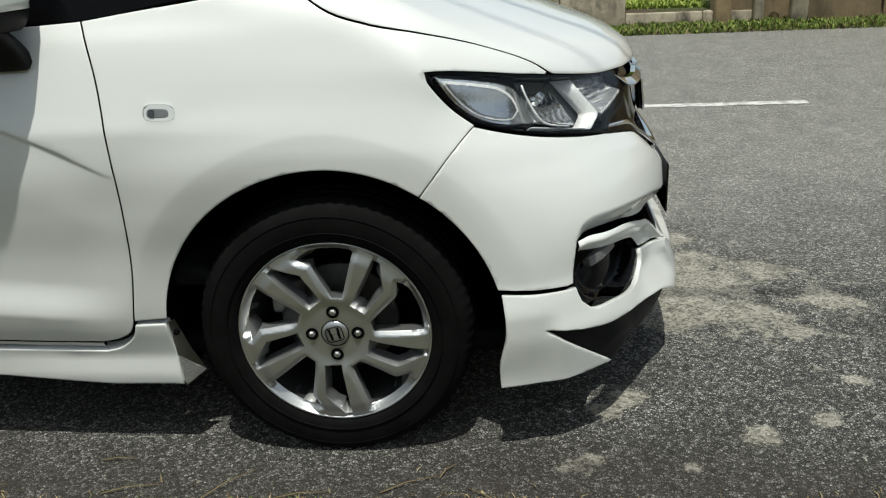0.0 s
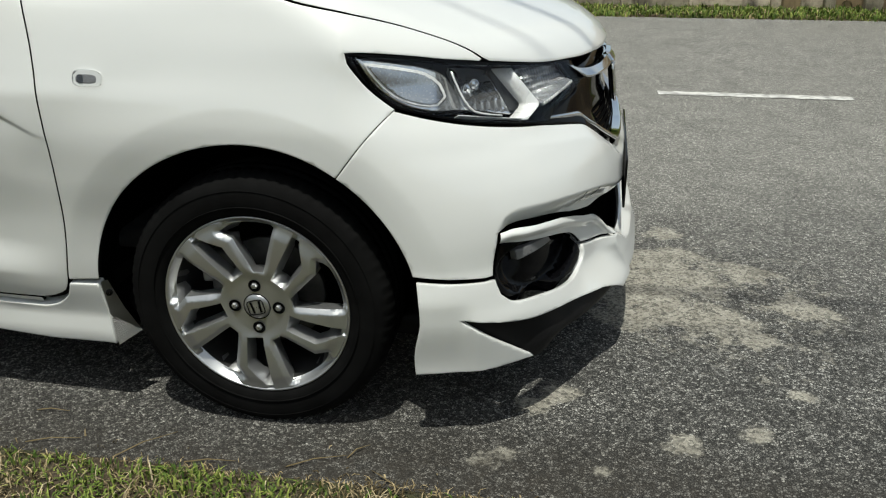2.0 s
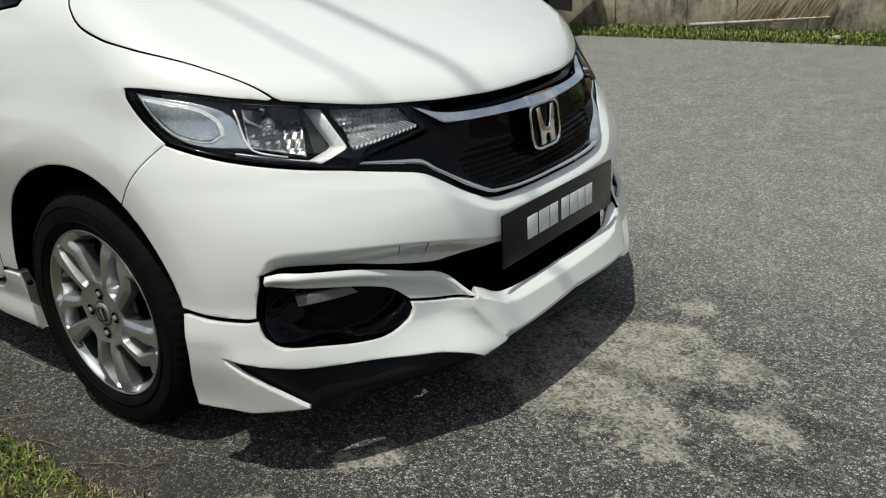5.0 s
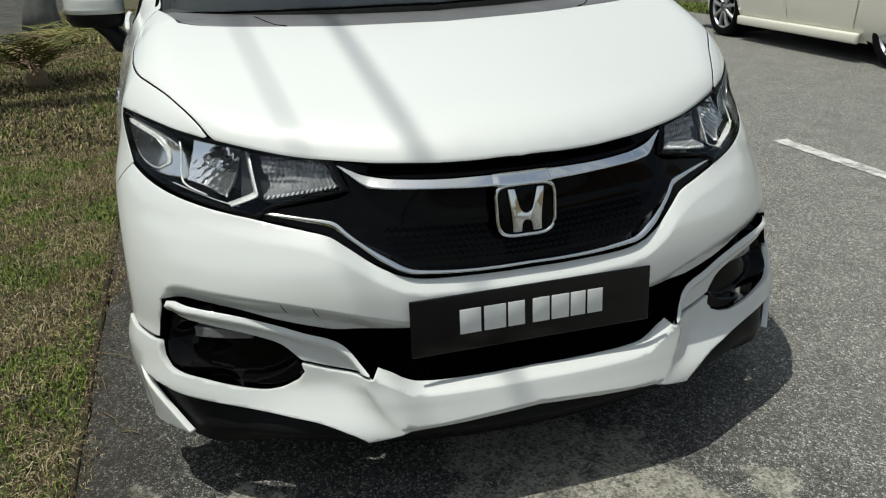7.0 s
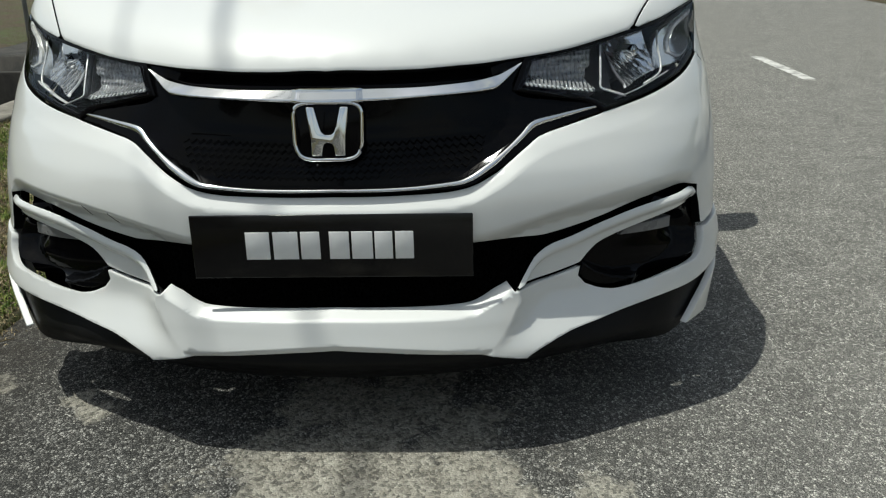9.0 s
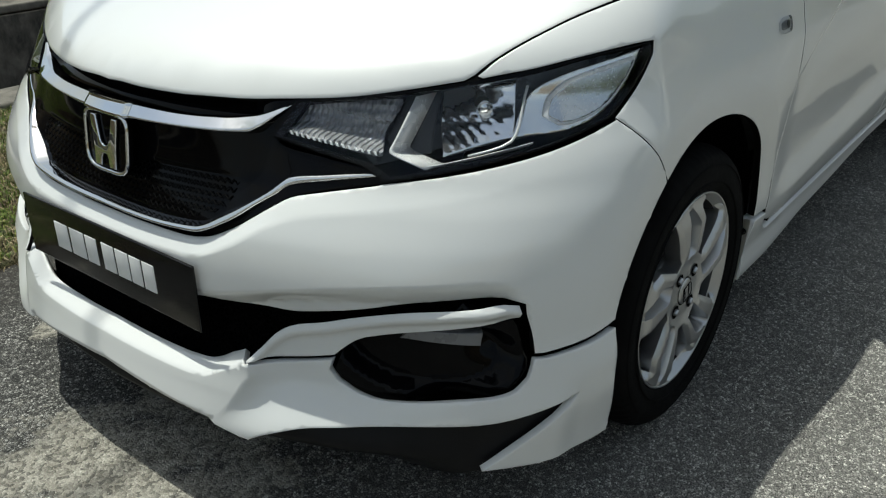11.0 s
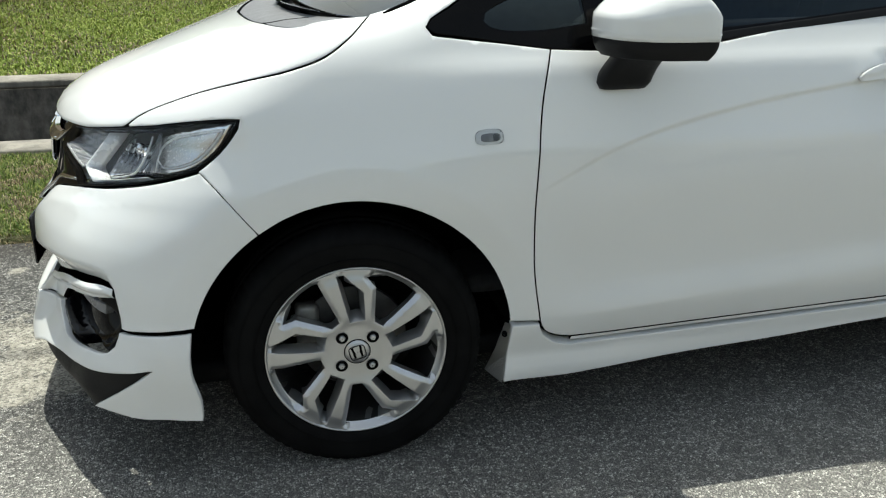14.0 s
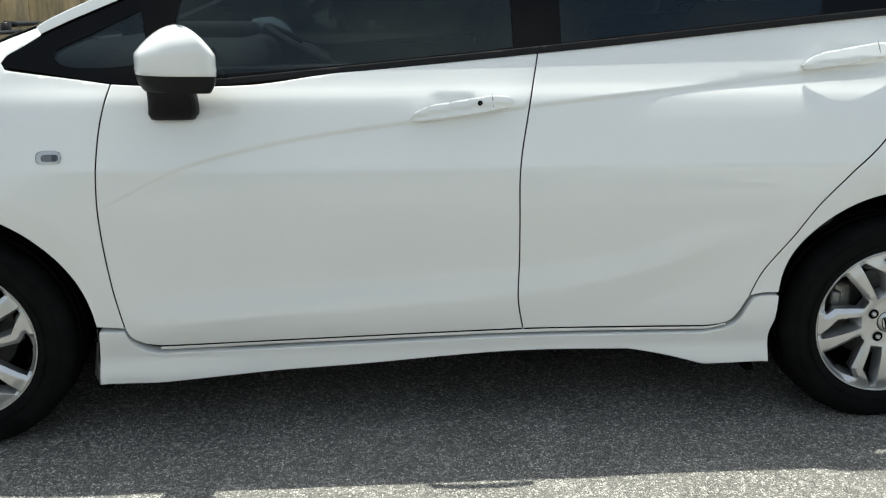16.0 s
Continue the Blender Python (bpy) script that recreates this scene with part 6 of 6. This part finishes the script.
# tail: hatch, bumper, lamps
tail = [[(0.0, 1.10), (40.0, 1.10), (58.0, 1.08)], [(58.0, 1.08), (57.0, 0.6), (60.0, 0.24)], [(60.0, 0.24), (30.0, 0.22), (0.0, 0.22)]]
panel("tailgate", both(tail, "t"), "t", PAINT, car, "white tailgate and rear bumper", step=0.05, rim=GAP)
RED = plain("red_lens", (0.35, 0.01, 0.01), 0.15)
for s in (1, -1):
    panel("tail_lamp", [[(s * 40.0, 1.06), (s * 57.0, 1.06)], [(s * 57.0, 1.06), (s * 57.0, 0.72)], [(s * 57.0, 0.72), (s * 44.0, 0.76)], [(s * 44.0, 0.76), (s * 40.0, 1.06)]], "t", RED, car, "red tail lamp", off=0.012, step=0.03)
back = bmesh.new()
q = [back.verts.new(p) for p in ((-2.99, 0.55, 1.38), (-2.99, -0.55, 1.38), (-3.12, -0.62, 1.09), (-3.12, 0.62, 1.09))]
back.faces.new(q)
bmesh.ops.solidify(back, geom=back.faces[:], thickness=0.02)
part("rear_window", back, DARK_GLASS, car, "dark rear window", flat=True)

# wipers
for y0, y1 in ((0.42, -0.16), (-0.02, -0.60)):
    arm = [(0.068 - 0.34 * y * y, y, shield_z(0.068 - 0.34 * y * y, y) + 0.028) for y in np.linspace(y0, y1, 9)]
    wiper = part("wiper", tube([(x + 0.01, y, z - 0.012) for x, y, z in arm], 0.007, 6), BLACK, car, "black wiper blade")
    part("wiper_arm", tube([(x + 0.028, y, z + 0.012) for x, y, z in arm[:6]], [0.013, 0.011, 0.009, 0.008, 0.007, 0.006], 6), BLACK, wiper)
    part("wiper_pivot", lathe([(0.001, 0.02), (0.016, 0.016), (0.02, -0.02)], 16), BLACK, wiper).matrix_basis = pose(arm[0][0] + 0.03, arm[0][1], arm[0][2], 90)

# inside: dashboard, steering wheel, seats
dash = join(block((0.62, 1.30, 0.22), (-0.42, 0, 0.93), 0.07, segments=3), block((0.30, 0.42, 0.06), (-0.50, -0.36, 1.06), 0.025))
part("dashboard", dash, CLOTH, car, "black dashboard")
sw = lathe([(0.172 + 0.015 * math.cos(t), 0.015 * math.sin(t)) for t in np.linspace(0, 2 * math.pi, 9)], 40)
sw = join(sw, block((0.34, 0.02, 0.05), (0, 0, 0), 0.008), block((0.10, 0.03, 0.12), (0, 0, -0.02), 0.015))
part("steering_wheel", sw, CLOTH, car, "black steering wheel").matrix_basis = pose(-0.86, -0.36, 0.99, 62, 0, 90)
for y in (0.36, -0.36):
    seat = part("front_seat", join(block((0.5, 0.5, 0.16), (-1.28, y, 0.58), 0.05, segments=3), block((0.13, 0.48, 0.60), (-1.58, y, 0.88), 0.05, (0, -14, 0), 3)), CLOTH, car, "black cloth front seat")
    part("headrest", block((0.10, 0.26, 0.17), (-1.70, y, 1.25), 0.04, (0, -10, 0), 3), CLOTH, seat)
part("rear_bench", join(block((0.45, 1.2, 0.16), (-2.1, 0, 0.62), 0.05), block((0.13, 1.2, 0.55), (-2.38, 0, 0.9), 0.05, (0, -16, 0))), CLOTH, car, "black cloth rear bench")
part("inner_trim", join(block((1.9, 0.04, 0.6), (-1.45, 0.68, 0.70), 0.015), block((1.9, 0.04, 0.6), (-1.45, -0.68, 0.70), 0.015), block((2.4, 1.3, 0.05), (-1.5, 0, 0.36), 0.02)), CLOTH, car, "dark inner trim")

# mirrors
for side in (1, -1):
    def shell(z0, z1, grow):
        """The mirror's rounded housing between two heights."""
        bm = bmesh.new()
        rows = []
        for i in range(19):
            z = z0 + (z1 - z0) * math.sin(math.pi / 2 * i / 18)
            k = max(0.0, min(1.0, (z - 1.036) / 0.0672))
            low = 1 - 0.16 * max(0.0, (1.0 - (z - 0.951) / 0.035)) ** 2 if z < 0.986 else 1.0
            fore, aft = 0.103 * (1 - k) ** 0.55, 0.086 * (1 - k) ** 0.5
            reach = 0.088 * (1 - 0.9 * k ** 2.2) ** 0.5
            row = []
            for j in range(28):
                t = 2 * math.pi * j / 28
                c, sn = math.cos(t), math.sin(t)
                px = -0.636 + (fore * abs(c) ** 0.8 if c > 0 else -aft * abs(c) ** 0.35) * low + grow * c
                py = 0.882 + (reach + grow) * low * math.copysign(abs(sn) ** 0.62, sn) - 0.03 * c
                row.append(bm.verts.new((px - 0.22 * (py - 0.85), side * py, z)))
            rows.append(row)
        for a, b in zip(rows, rows[1:]):
            for j in range(28):
                bm.faces.new((a[j], a[(j + 1) % 28], b[(j + 1) % 28], b[j]))
        bm.faces.new(rows[0]), bm.faces.new(rows[-1])
        return bm
    mir = part("door_mirror", shell(0.990, 1.103, 0.0), PAINT, car, "white door mirror with black base")
    part("mirror_foot", shell(0.951, 0.9885, -0.002), BLACK, mir, "black mirror underside")
    part("mirror_line", shell(1.0015, 1.0055, 0.0012), PAINT, mir)
    stalk = bmesh.new()
    rows = []
    for i in range(8):
        k = i / 7
        z = 0.875 + 0.095 * k
        cx, cy = -0.606 - 0.014 * k, 0.802 + 0.08 * k ** 1.6
        row = []
        for j in range(20):
            t = 2 * math.pi * j / 20
            f = 1 if i else 0.86
            row.append(stalk.verts.new((cx + 0.062 * f * (1 - 0.12 * k) * math.copysign(abs(math.cos(t)) ** 0.5, math.cos(t)), side * (cy + 0.035 * f * math.copysign(abs(math.sin(t)) ** 0.6, math.sin(t))), z)))
        rows.append(row)
    for a, b in zip(rows, rows[1:]):
        for j in range(20):
            stalk.faces.new((a[j], a[(j + 1) % 20], b[(j + 1) % 20], b[j]))
    stalk.faces.new(rows[0]), stalk.faces.new(rows[-1])
    part("mirror_stalk", stalk, BLACK, mir, "black plastic mirror stalk")
    pane = slab([(-0.085, -0.035), (0.085, -0.035), (0.085, 0.008), (0.05, 0.022), (-0.06, 0.022)], 0.004, bevel=0.001)
    part("mirror_glass", pane, CHROME, mir, "mirror glass").matrix_basis = pose(-0.722, side * 0.89, 1.026, 0, 0, -90)

# door handles with their cups
for side in (1, -1):
    for key, dx, dp in (("front", 0.042, -0.9), ("rear", -0.983, 9.9)):
        grip = [[(x + dx, p + dp) for x, p in ((-1.232, 36.2), (-1.245, 37.4), (-1.285, 38.5), (-1.340, 39.1), (-1.400, 39.9), (-1.450, 40.6), (-1.485, 40.5), (-1.499, 39.8), (-1.485, 38.6), (-1.412, 37.1), (-1.339, 36.2), (-1.282, 35.8), (-1.240, 35.8), (-1.232, 36.2))]]
        handle = panel("door_handle", grip, "s", PAINT, doors[key, side], "white pull handle", side=side, off=lambda x, p, dx=dx: 0.012 + 0.022 * np.sqrt(np.clip(1 - ((x + 1.365 - dx) / 0.142) ** 2, 0, 1)), gap=0.0, step=0.006, thick=0.014, bevel=0.0025)
        seam = [[(-1.4385 + dx, 40.9 + dp), (-1.4405 + dx, 40.9 + dp)], [(-1.4405 + dx, 40.9 + dp), (-1.4425 + dx, 38.1 + dp)], [(-1.4425 + dx, 38.1 + dp), (-1.4405 + dx, 38.1 + dp)], [(-1.4405 + dx, 38.1 + dp), (-1.4385 + dx, 40.9 + dp)]]
        panel("handle_seam", seam, "s", GAP, handle, side=side, off=lambda x, p, dx=dx: 0.0125 + 0.022 * np.sqrt(np.clip(1 - ((x + 1.365 - dx) / 0.142) ** 2, 0, 1)), gap=0, step=0.01, thick=0.001, bevel=0.0002)
        if key == "front":
            at = place("s", [-1.366], [37.8], 0.0345)[0]
            part("key_button", lathe([(0.001, 0.0015), (0.0055, 0.0015), (0.0065, 0.0)], 16), GAP, handle, "small black lock button").location = (at[0], side * at[1], at[2])

# ---- other things ----
# the parked saloon across the road
sedan = thing("saloon_car", "cream white saloon car parked across the road", "car")
BODY2 = [(0.16, 0.77), (0.24, 0.81), (0.40, 0.84), (0.62, 0.86), (0.80, 0.84), (0.92, 0.80), (0.98, 0.76)]


def sedan_y(x, z):
    end = np.clip(np.abs(x) / 2.22, 0, 1)
    return curve(BODY2, z) * (1 - end ** 5) ** 0.5


def sedan_panel(outline, off=0.0, step=0.06, holes=()):
    """A body panel of the saloon in side view, both skins."""
    loops = [np.array(outline)]
    bm = bmesh.new()
    f = bm.faces.new([bm.verts.new((x, 0, z)) for x, z in outline])
    bmesh.ops.triangulate(bm, faces=[f])
    for _ in range(3):
        bmesh.ops.subdivide_edges(bm, edges=[e for e in bm.edges if e.calc_length() > step], cuts=1, use_grid_fill=False)
        bmesh.ops.triangulate(bm, faces=bm.faces[:])
    for v in bm.verts:
        v.co.y = -(float(sedan_y(v.co.x, v.co.z)) + off)
    return bm


def half_arch(cx, r, n=12):
    return [(cx + r * math.cos(math.pi * (1 - i / (n - 1))), 0.28 + r * math.sin(math.pi * (1 - i / (n - 1)))) for i in range(n)]


FW, RW = 1.24, -1.29
low = [(-2.15, 0.22), (RW - 0.36, 0.20)] + half_arch(RW, 0.36) + [(RW + 0.36, 0.16), (FW - 0.36, 0.16)] + half_arch(FW, 0.36) + [(FW + 0.36, 0.20), (2.15, 0.22), (2.19, 0.5), (2.12, 0.70), (1.3, 0.86), (0.6, 0.94), (-0.6, 0.97), (-2.0, 0.95), (-2.19, 0.6)]
for s in (1, -1):
    bm = sedan_panel(low)
    bm.transform(Matrix.Diagonal((1, s, 1, 1)))
    part("body_side", bm, CREAM, sedan, "cream painted body side")
    for x0, x1, k in ((-0.80, 0.08, 1), (0.10, 0.86, 1)):
        d = [(x0, 0.27), (x1, 0.27), (x1 + 0.03, 0.5), (x1, 0.90), (x0, 0.92), (x0 - (0.10 if x0 < -0.5 else 0), 0.6)]
        bm = sedan_panel(d, 0.006)
        bm.transform(Matrix.Diagonal((1, s, 1, 1)))
        part("car_door", bm, CREAM, sedan, "cream car door")
    bm = block((1.78, 0.05, 0.09), (0.0, s * 0.83, 0.20), 0.02)
    part("sill", bm, CREAM, sedan, "cream sill skirt")
    for cx in (FW, RW):
        part("arch_liner", block((0.70, 0.5, 0.6), (cx, s * 0.50, 0.36), 0.08), GAP, sedan)
prof = [(2.19, 0.5), (2.15, 0.68), (1.3, 0.87), (1.02, 0.93), (0.25, 1.38), (-0.3, 1.45), (-0.9, 1.40), (-1.5, 1.02), (-2.1, 0.97), (-2.2, 0.6)]
bm = bmesh.new()
rows = [[bm.verts.new((x, y * (0.80 if z < 1.0 else 0.58), z + 0.03 * (1 - y * y))) for y in np.linspace(-1, 1, 9)] for x, z in prof]
for a, b in zip(rows, rows[1:]):
    for j in range(8):
        bm.faces.new((a[j], a[j + 1], b[j + 1], b[j]))
part("upper_shell", bm, CREAM, sedan, "cream bonnet, roof and boot")
for s in (1, -1):
    bm = bmesh.new()
    q = [bm.verts.new(p) for p in ((1.05, s * 0.78, 0.94), (0.25, s * 0.60, 1.36), (-0.9, s * 0.60, 1.37), (-1.5, s * 0.76, 0.98))]
    bm.faces.new(q)
    bmesh.ops.solidify(bm, geom=bm.faces[:], thickness=0.01)
    part("side_window", bm, DARK_GLASS, sedan, "dark side window", flat=True)
part("underbody", block((3.2, 1.3, 0.3), (0, 0, 0.32), 0.05), GAP, sedan)
for cx in (FW, RW):
    for s in (1, -1):
        w = build_wheel("wheel", "silver nine-spoke alloy wheel", 10 if cx > 0 else 25, 5, "straight")
        w.parent, w.matrix_basis = sedan, pose(cx, s * 0.80, 0.292, 0, 0, 0 if s > 0 else 180)
        del w["category"]
sedan.matrix_basis = pose(-4.48, 5.53, 0, 0, 0, 180 - 3)

# poles on the verge
for x, y, r0, r1, label in ((-4.83, -2.42, 0.165, 0.135, "thick grey concrete utility pole on the verge"), (-5.02, -2.27, 0.065, 0.06, "slim grey concrete post beside the pole")):
    pole = thing("utility_pole" if r0 > 0.1 else "service_post", label, "pole", (x, y, 0))
    part("shaft", tube([(0, 0, -0.05), (0, 0, 2.0), (0, 0, 6.5 if r0 > 0.1 else 3.0)], [r0, (r0 + r1) / 2, r1], 24), POLE, pole)
    if r0 > 0.1:
        part("pole_cable", tube([(r0 * 0.98, 0.04, 0.0), (r0 * 0.96, 0.05, 1.2), (r0 * 0.9, 0.05, 4.0)], 0.014), GAP, pole, "dark cable running up the pole")
        part("pole_strap", lathe([(r0 + 0.002, -0.015), (r0 + 0.004, 0.0), (r0 + 0.002, 0.015)], 24), GAP, pole).matrix_basis = pose(0, 0, 0.75, 90)
rod = thing("marker_rod", "thin rusty steel rod standing in the grass", "rod", (-2.78, -2.33, 0))
part("shaft", tube([(0, 0, -0.05), (-0.01, 0.01, 0.7), (-0.03, 0.02, 1.5)], 0.014), POLE, rod)

# overhead cables between two poles, whose shadow crosses the bonnet
far_pole = thing("utility_pole", "grey concrete utility pole carrying overhead cables", "pole", (20.0, -2.42, 0))
part("shaft", tube([(0, 0, -0.05), (0, 0, 2.0), (0, 0, 6.5)], [0.165, 0.15, 0.135], 24), POLE, far_pole)
near_pole = bpy.data.objects["utility_pole"]
for pole in (near_pole, far_pole):
    part("cross_arm", block((0.09, 0.95, 0.09), (0, 0.30, 5.90), 0.01), POLE, pole, "grey cross arm")
    for y, top in ((0.574, 6.0), (0.284, 6.2)):
        part("insulator", tube([(0, y, 5.93), (0, y, top - 0.03), (0, y, top + 0.02)], [0.03, 0.022, 0.03], 12), POLE, pole)
for y, z, r in ((-1.846, 6.0, 0.014), (-2.136, 6.2, 0.007)):
    pts = [(-4.83 + 24.83 * k / 40, y, z - 0.02 * math.sin(math.pi * k / 40)) for k in range(41)]
    tagged(new("overhead_cable", finish("overhead_cable", tube(pts, r), GAP)), "black overhead cable above the verge", "cable", "overhead cables")

# thick pole at the end of the verge
end_pole = thing("utility_pole", "thick dark grey pole at the far end of the verge", "pole", (-11.6, -2.5, 0))
part("shaft", tube([(0, 0, -0.05), (0, 0, 0.25), (-0.02, 0.03, 0.9), (-0.05, 0.08, 5.0)], [0.30, 0.235, 0.205, 0.17], 20), POLE, end_pole)

# young palm on the verge
palm = thing("palm_plant", "bushy half-dry palm growing in the verge grass", "plant", (-5.95, -1.88, 0))
part("stem", tube([(0, 0, -0.02), (0.02, 0.0, 0.10), (0.0, 0.02, 0.20)], [0.12, 0.10, 0.05], 10), DEAD_LEAF, palm, "fibrous dry palm stem")
prng = random.Random(4)
for k in range(26):
    a, reach, rise = k * 2.399, prng.uniform(0.40, 0.85), prng.uniform(0.35, 0.95)
    bm = bmesh.new()
    spine = [Vector((math.cos(a) * reach * t, math.sin(a) * reach * t, 0.12 + rise * (t - 0.62 * t * t))) for t in np.linspace(0, 1, 22)]
    side = Vector((-math.sin(a), math.cos(a), 0))
    for i, p in enumerate(spine[3:-1]):
        for s in (-1, 1):
            ln = 0.22 * math.sin(math.pi * (i + 3) / 23) + 0.04
            tip = p + side * s * ln + (spine[i + 4] - p) * 2.6 + Vector((0, 0, 0.05 - 0.10 * prng.random()))
            bm.faces.new([bm.verts.new(v) for v in (p, p + (spine[i + 4] - p) * 0.5, (p + tip) / 2 + (spine[i + 4] - p) * 0.35, tip)])
    part("frond", join(bm, tube(spine, 0.006, 5)), FROND if k % 4 else DEAD_LEAF, palm, flat=True)

# dead frond and litter at the far wall
dead = thing("dead_palm_frond", "dry brown palm frond leaning on the low wall", "leaf", (-0.85, 6.34, 0.02))
spine = [Vector((-0.55 + 1.25 * t, 0.0, 0.04 + 0.10 * t)) for t in np.linspace(0, 1, 20)]
bm = tube(spine, [0.022 - 0.0008 * i for i in range(20)], 6)
part("rib", bm, STONE, dead, "pale woody rib")
bm = bmesh.new()
for i in range(70):
    t = 0.25 + 0.75 * i / 70
    p = Vector((-0.55 + 1.25 * t, 0.0, 0.04 + 0.10 * t))
    tip = p + Vector((0.16 + 0.1 * prng.random(), 0.05 * prng.uniform(-1, 1) + 0.06, (0.26 + 0.1 * prng.random()) * (1 if i % 4 else -0.2)))
    bm.faces.new([bm.verts.new(v) for v in (p, p + Vector((0.016, 0, 0)), tip)])
part("leaflets", bm, DEAD_LEAF, dead, flat=True)
for x, y, s in ((0.0, 6.03, 0.06), (-7.0, -2.0, 0.05)):
    bm = bmesh.new()
    bmesh.ops.create_icosphere(bm, subdivisions=2, radius=s)
    for v in bm.verts:
        v.co *= 1 + 0.25 * noise.noise(v.co * 20)
        v.co.z *= 0.5
    st = new("pale_stone", finish("pale_stone", bm, STONE))
    st.location = (x, y, 0.02)
    tagged(st, "pale stone lying in the roadside grass", "stone")

# dry leaves and straws lying on the verge and the road edge
def litter(name, label, spots, size, material):
    for x, y in spots:
        bm = bmesh.new()
        a = prng.uniform(0, 6.28)
        pts = [(-1, 0), (-0.4, 0.32), (0.3, 0.3), (1, 0.02), (0.3, -0.28), (-0.4, -0.3)]
        top = [bm.verts.new((size * (px * math.cos(a) - py * math.sin(a)), size * (px * math.sin(a) + py * math.cos(a)), 0.004 + 0.12 * size * abs(py) + 0.1 * size * px * px)) for px, py in pts]
        bm.faces.new(top)
        bmesh.ops.solidify(bm, geom=bm.faces[:], thickness=0.0012)
        ob = new(name, finish(name, bm, material))
        ob.location = (x, y, float(ground_z(np.array(x), np.array(y))) + 0.018 if y < VERGE else 0.003)
        tagged(ob, label, "leaf", "fallen leaves")


litter("dry_leaf", "pale dry leaf fallen on the verge grass", [(-0.9, -1.75), (-0.2, -1.3), (0.25, -1.45), (-2.1, -1.5), (-1.4, -2.0), (0.02, -1.18), (0.5, -1.6), (0.85, -1.25), (1.1, -1.7), (-0.6, -1.15), (-1.7, -1.2), (-2.6, -1.9)], 0.028, STONE)


def straw(x, y, length, a):
    d = Vector((math.cos(a), math.sin(a), 0))
    bm = tube([Vector((0, 0, 0.002)), d * length * 0.5 + Vector((0, 0, 0.008)), d * length + Vector((0.01, 0, 0.003))], [0.0016, 0.0014, 0.0008], 5)
    ob = new("straw", finish("straw", bm, STRAW))
    ob.location = (x, y, 0.002)
    tagged(ob, "dry straw lying on the asphalt edge", "straw", "straws")


for x, y, l, a in ((0.10, -0.97, 0.12, 0.5), (-0.12, -0.99, 0.10, 0.2), (-0.28, -1.0, 0.14, 0.9), (0.35, -1.0, 0.09, 2.6), (-0.5, -0.98, 0.11, 0.3), (0.22, -0.92, 0.06, 1.1), (-0.55, -0.86, 0.07, 0.1)):
    straw(x, y, l, a)
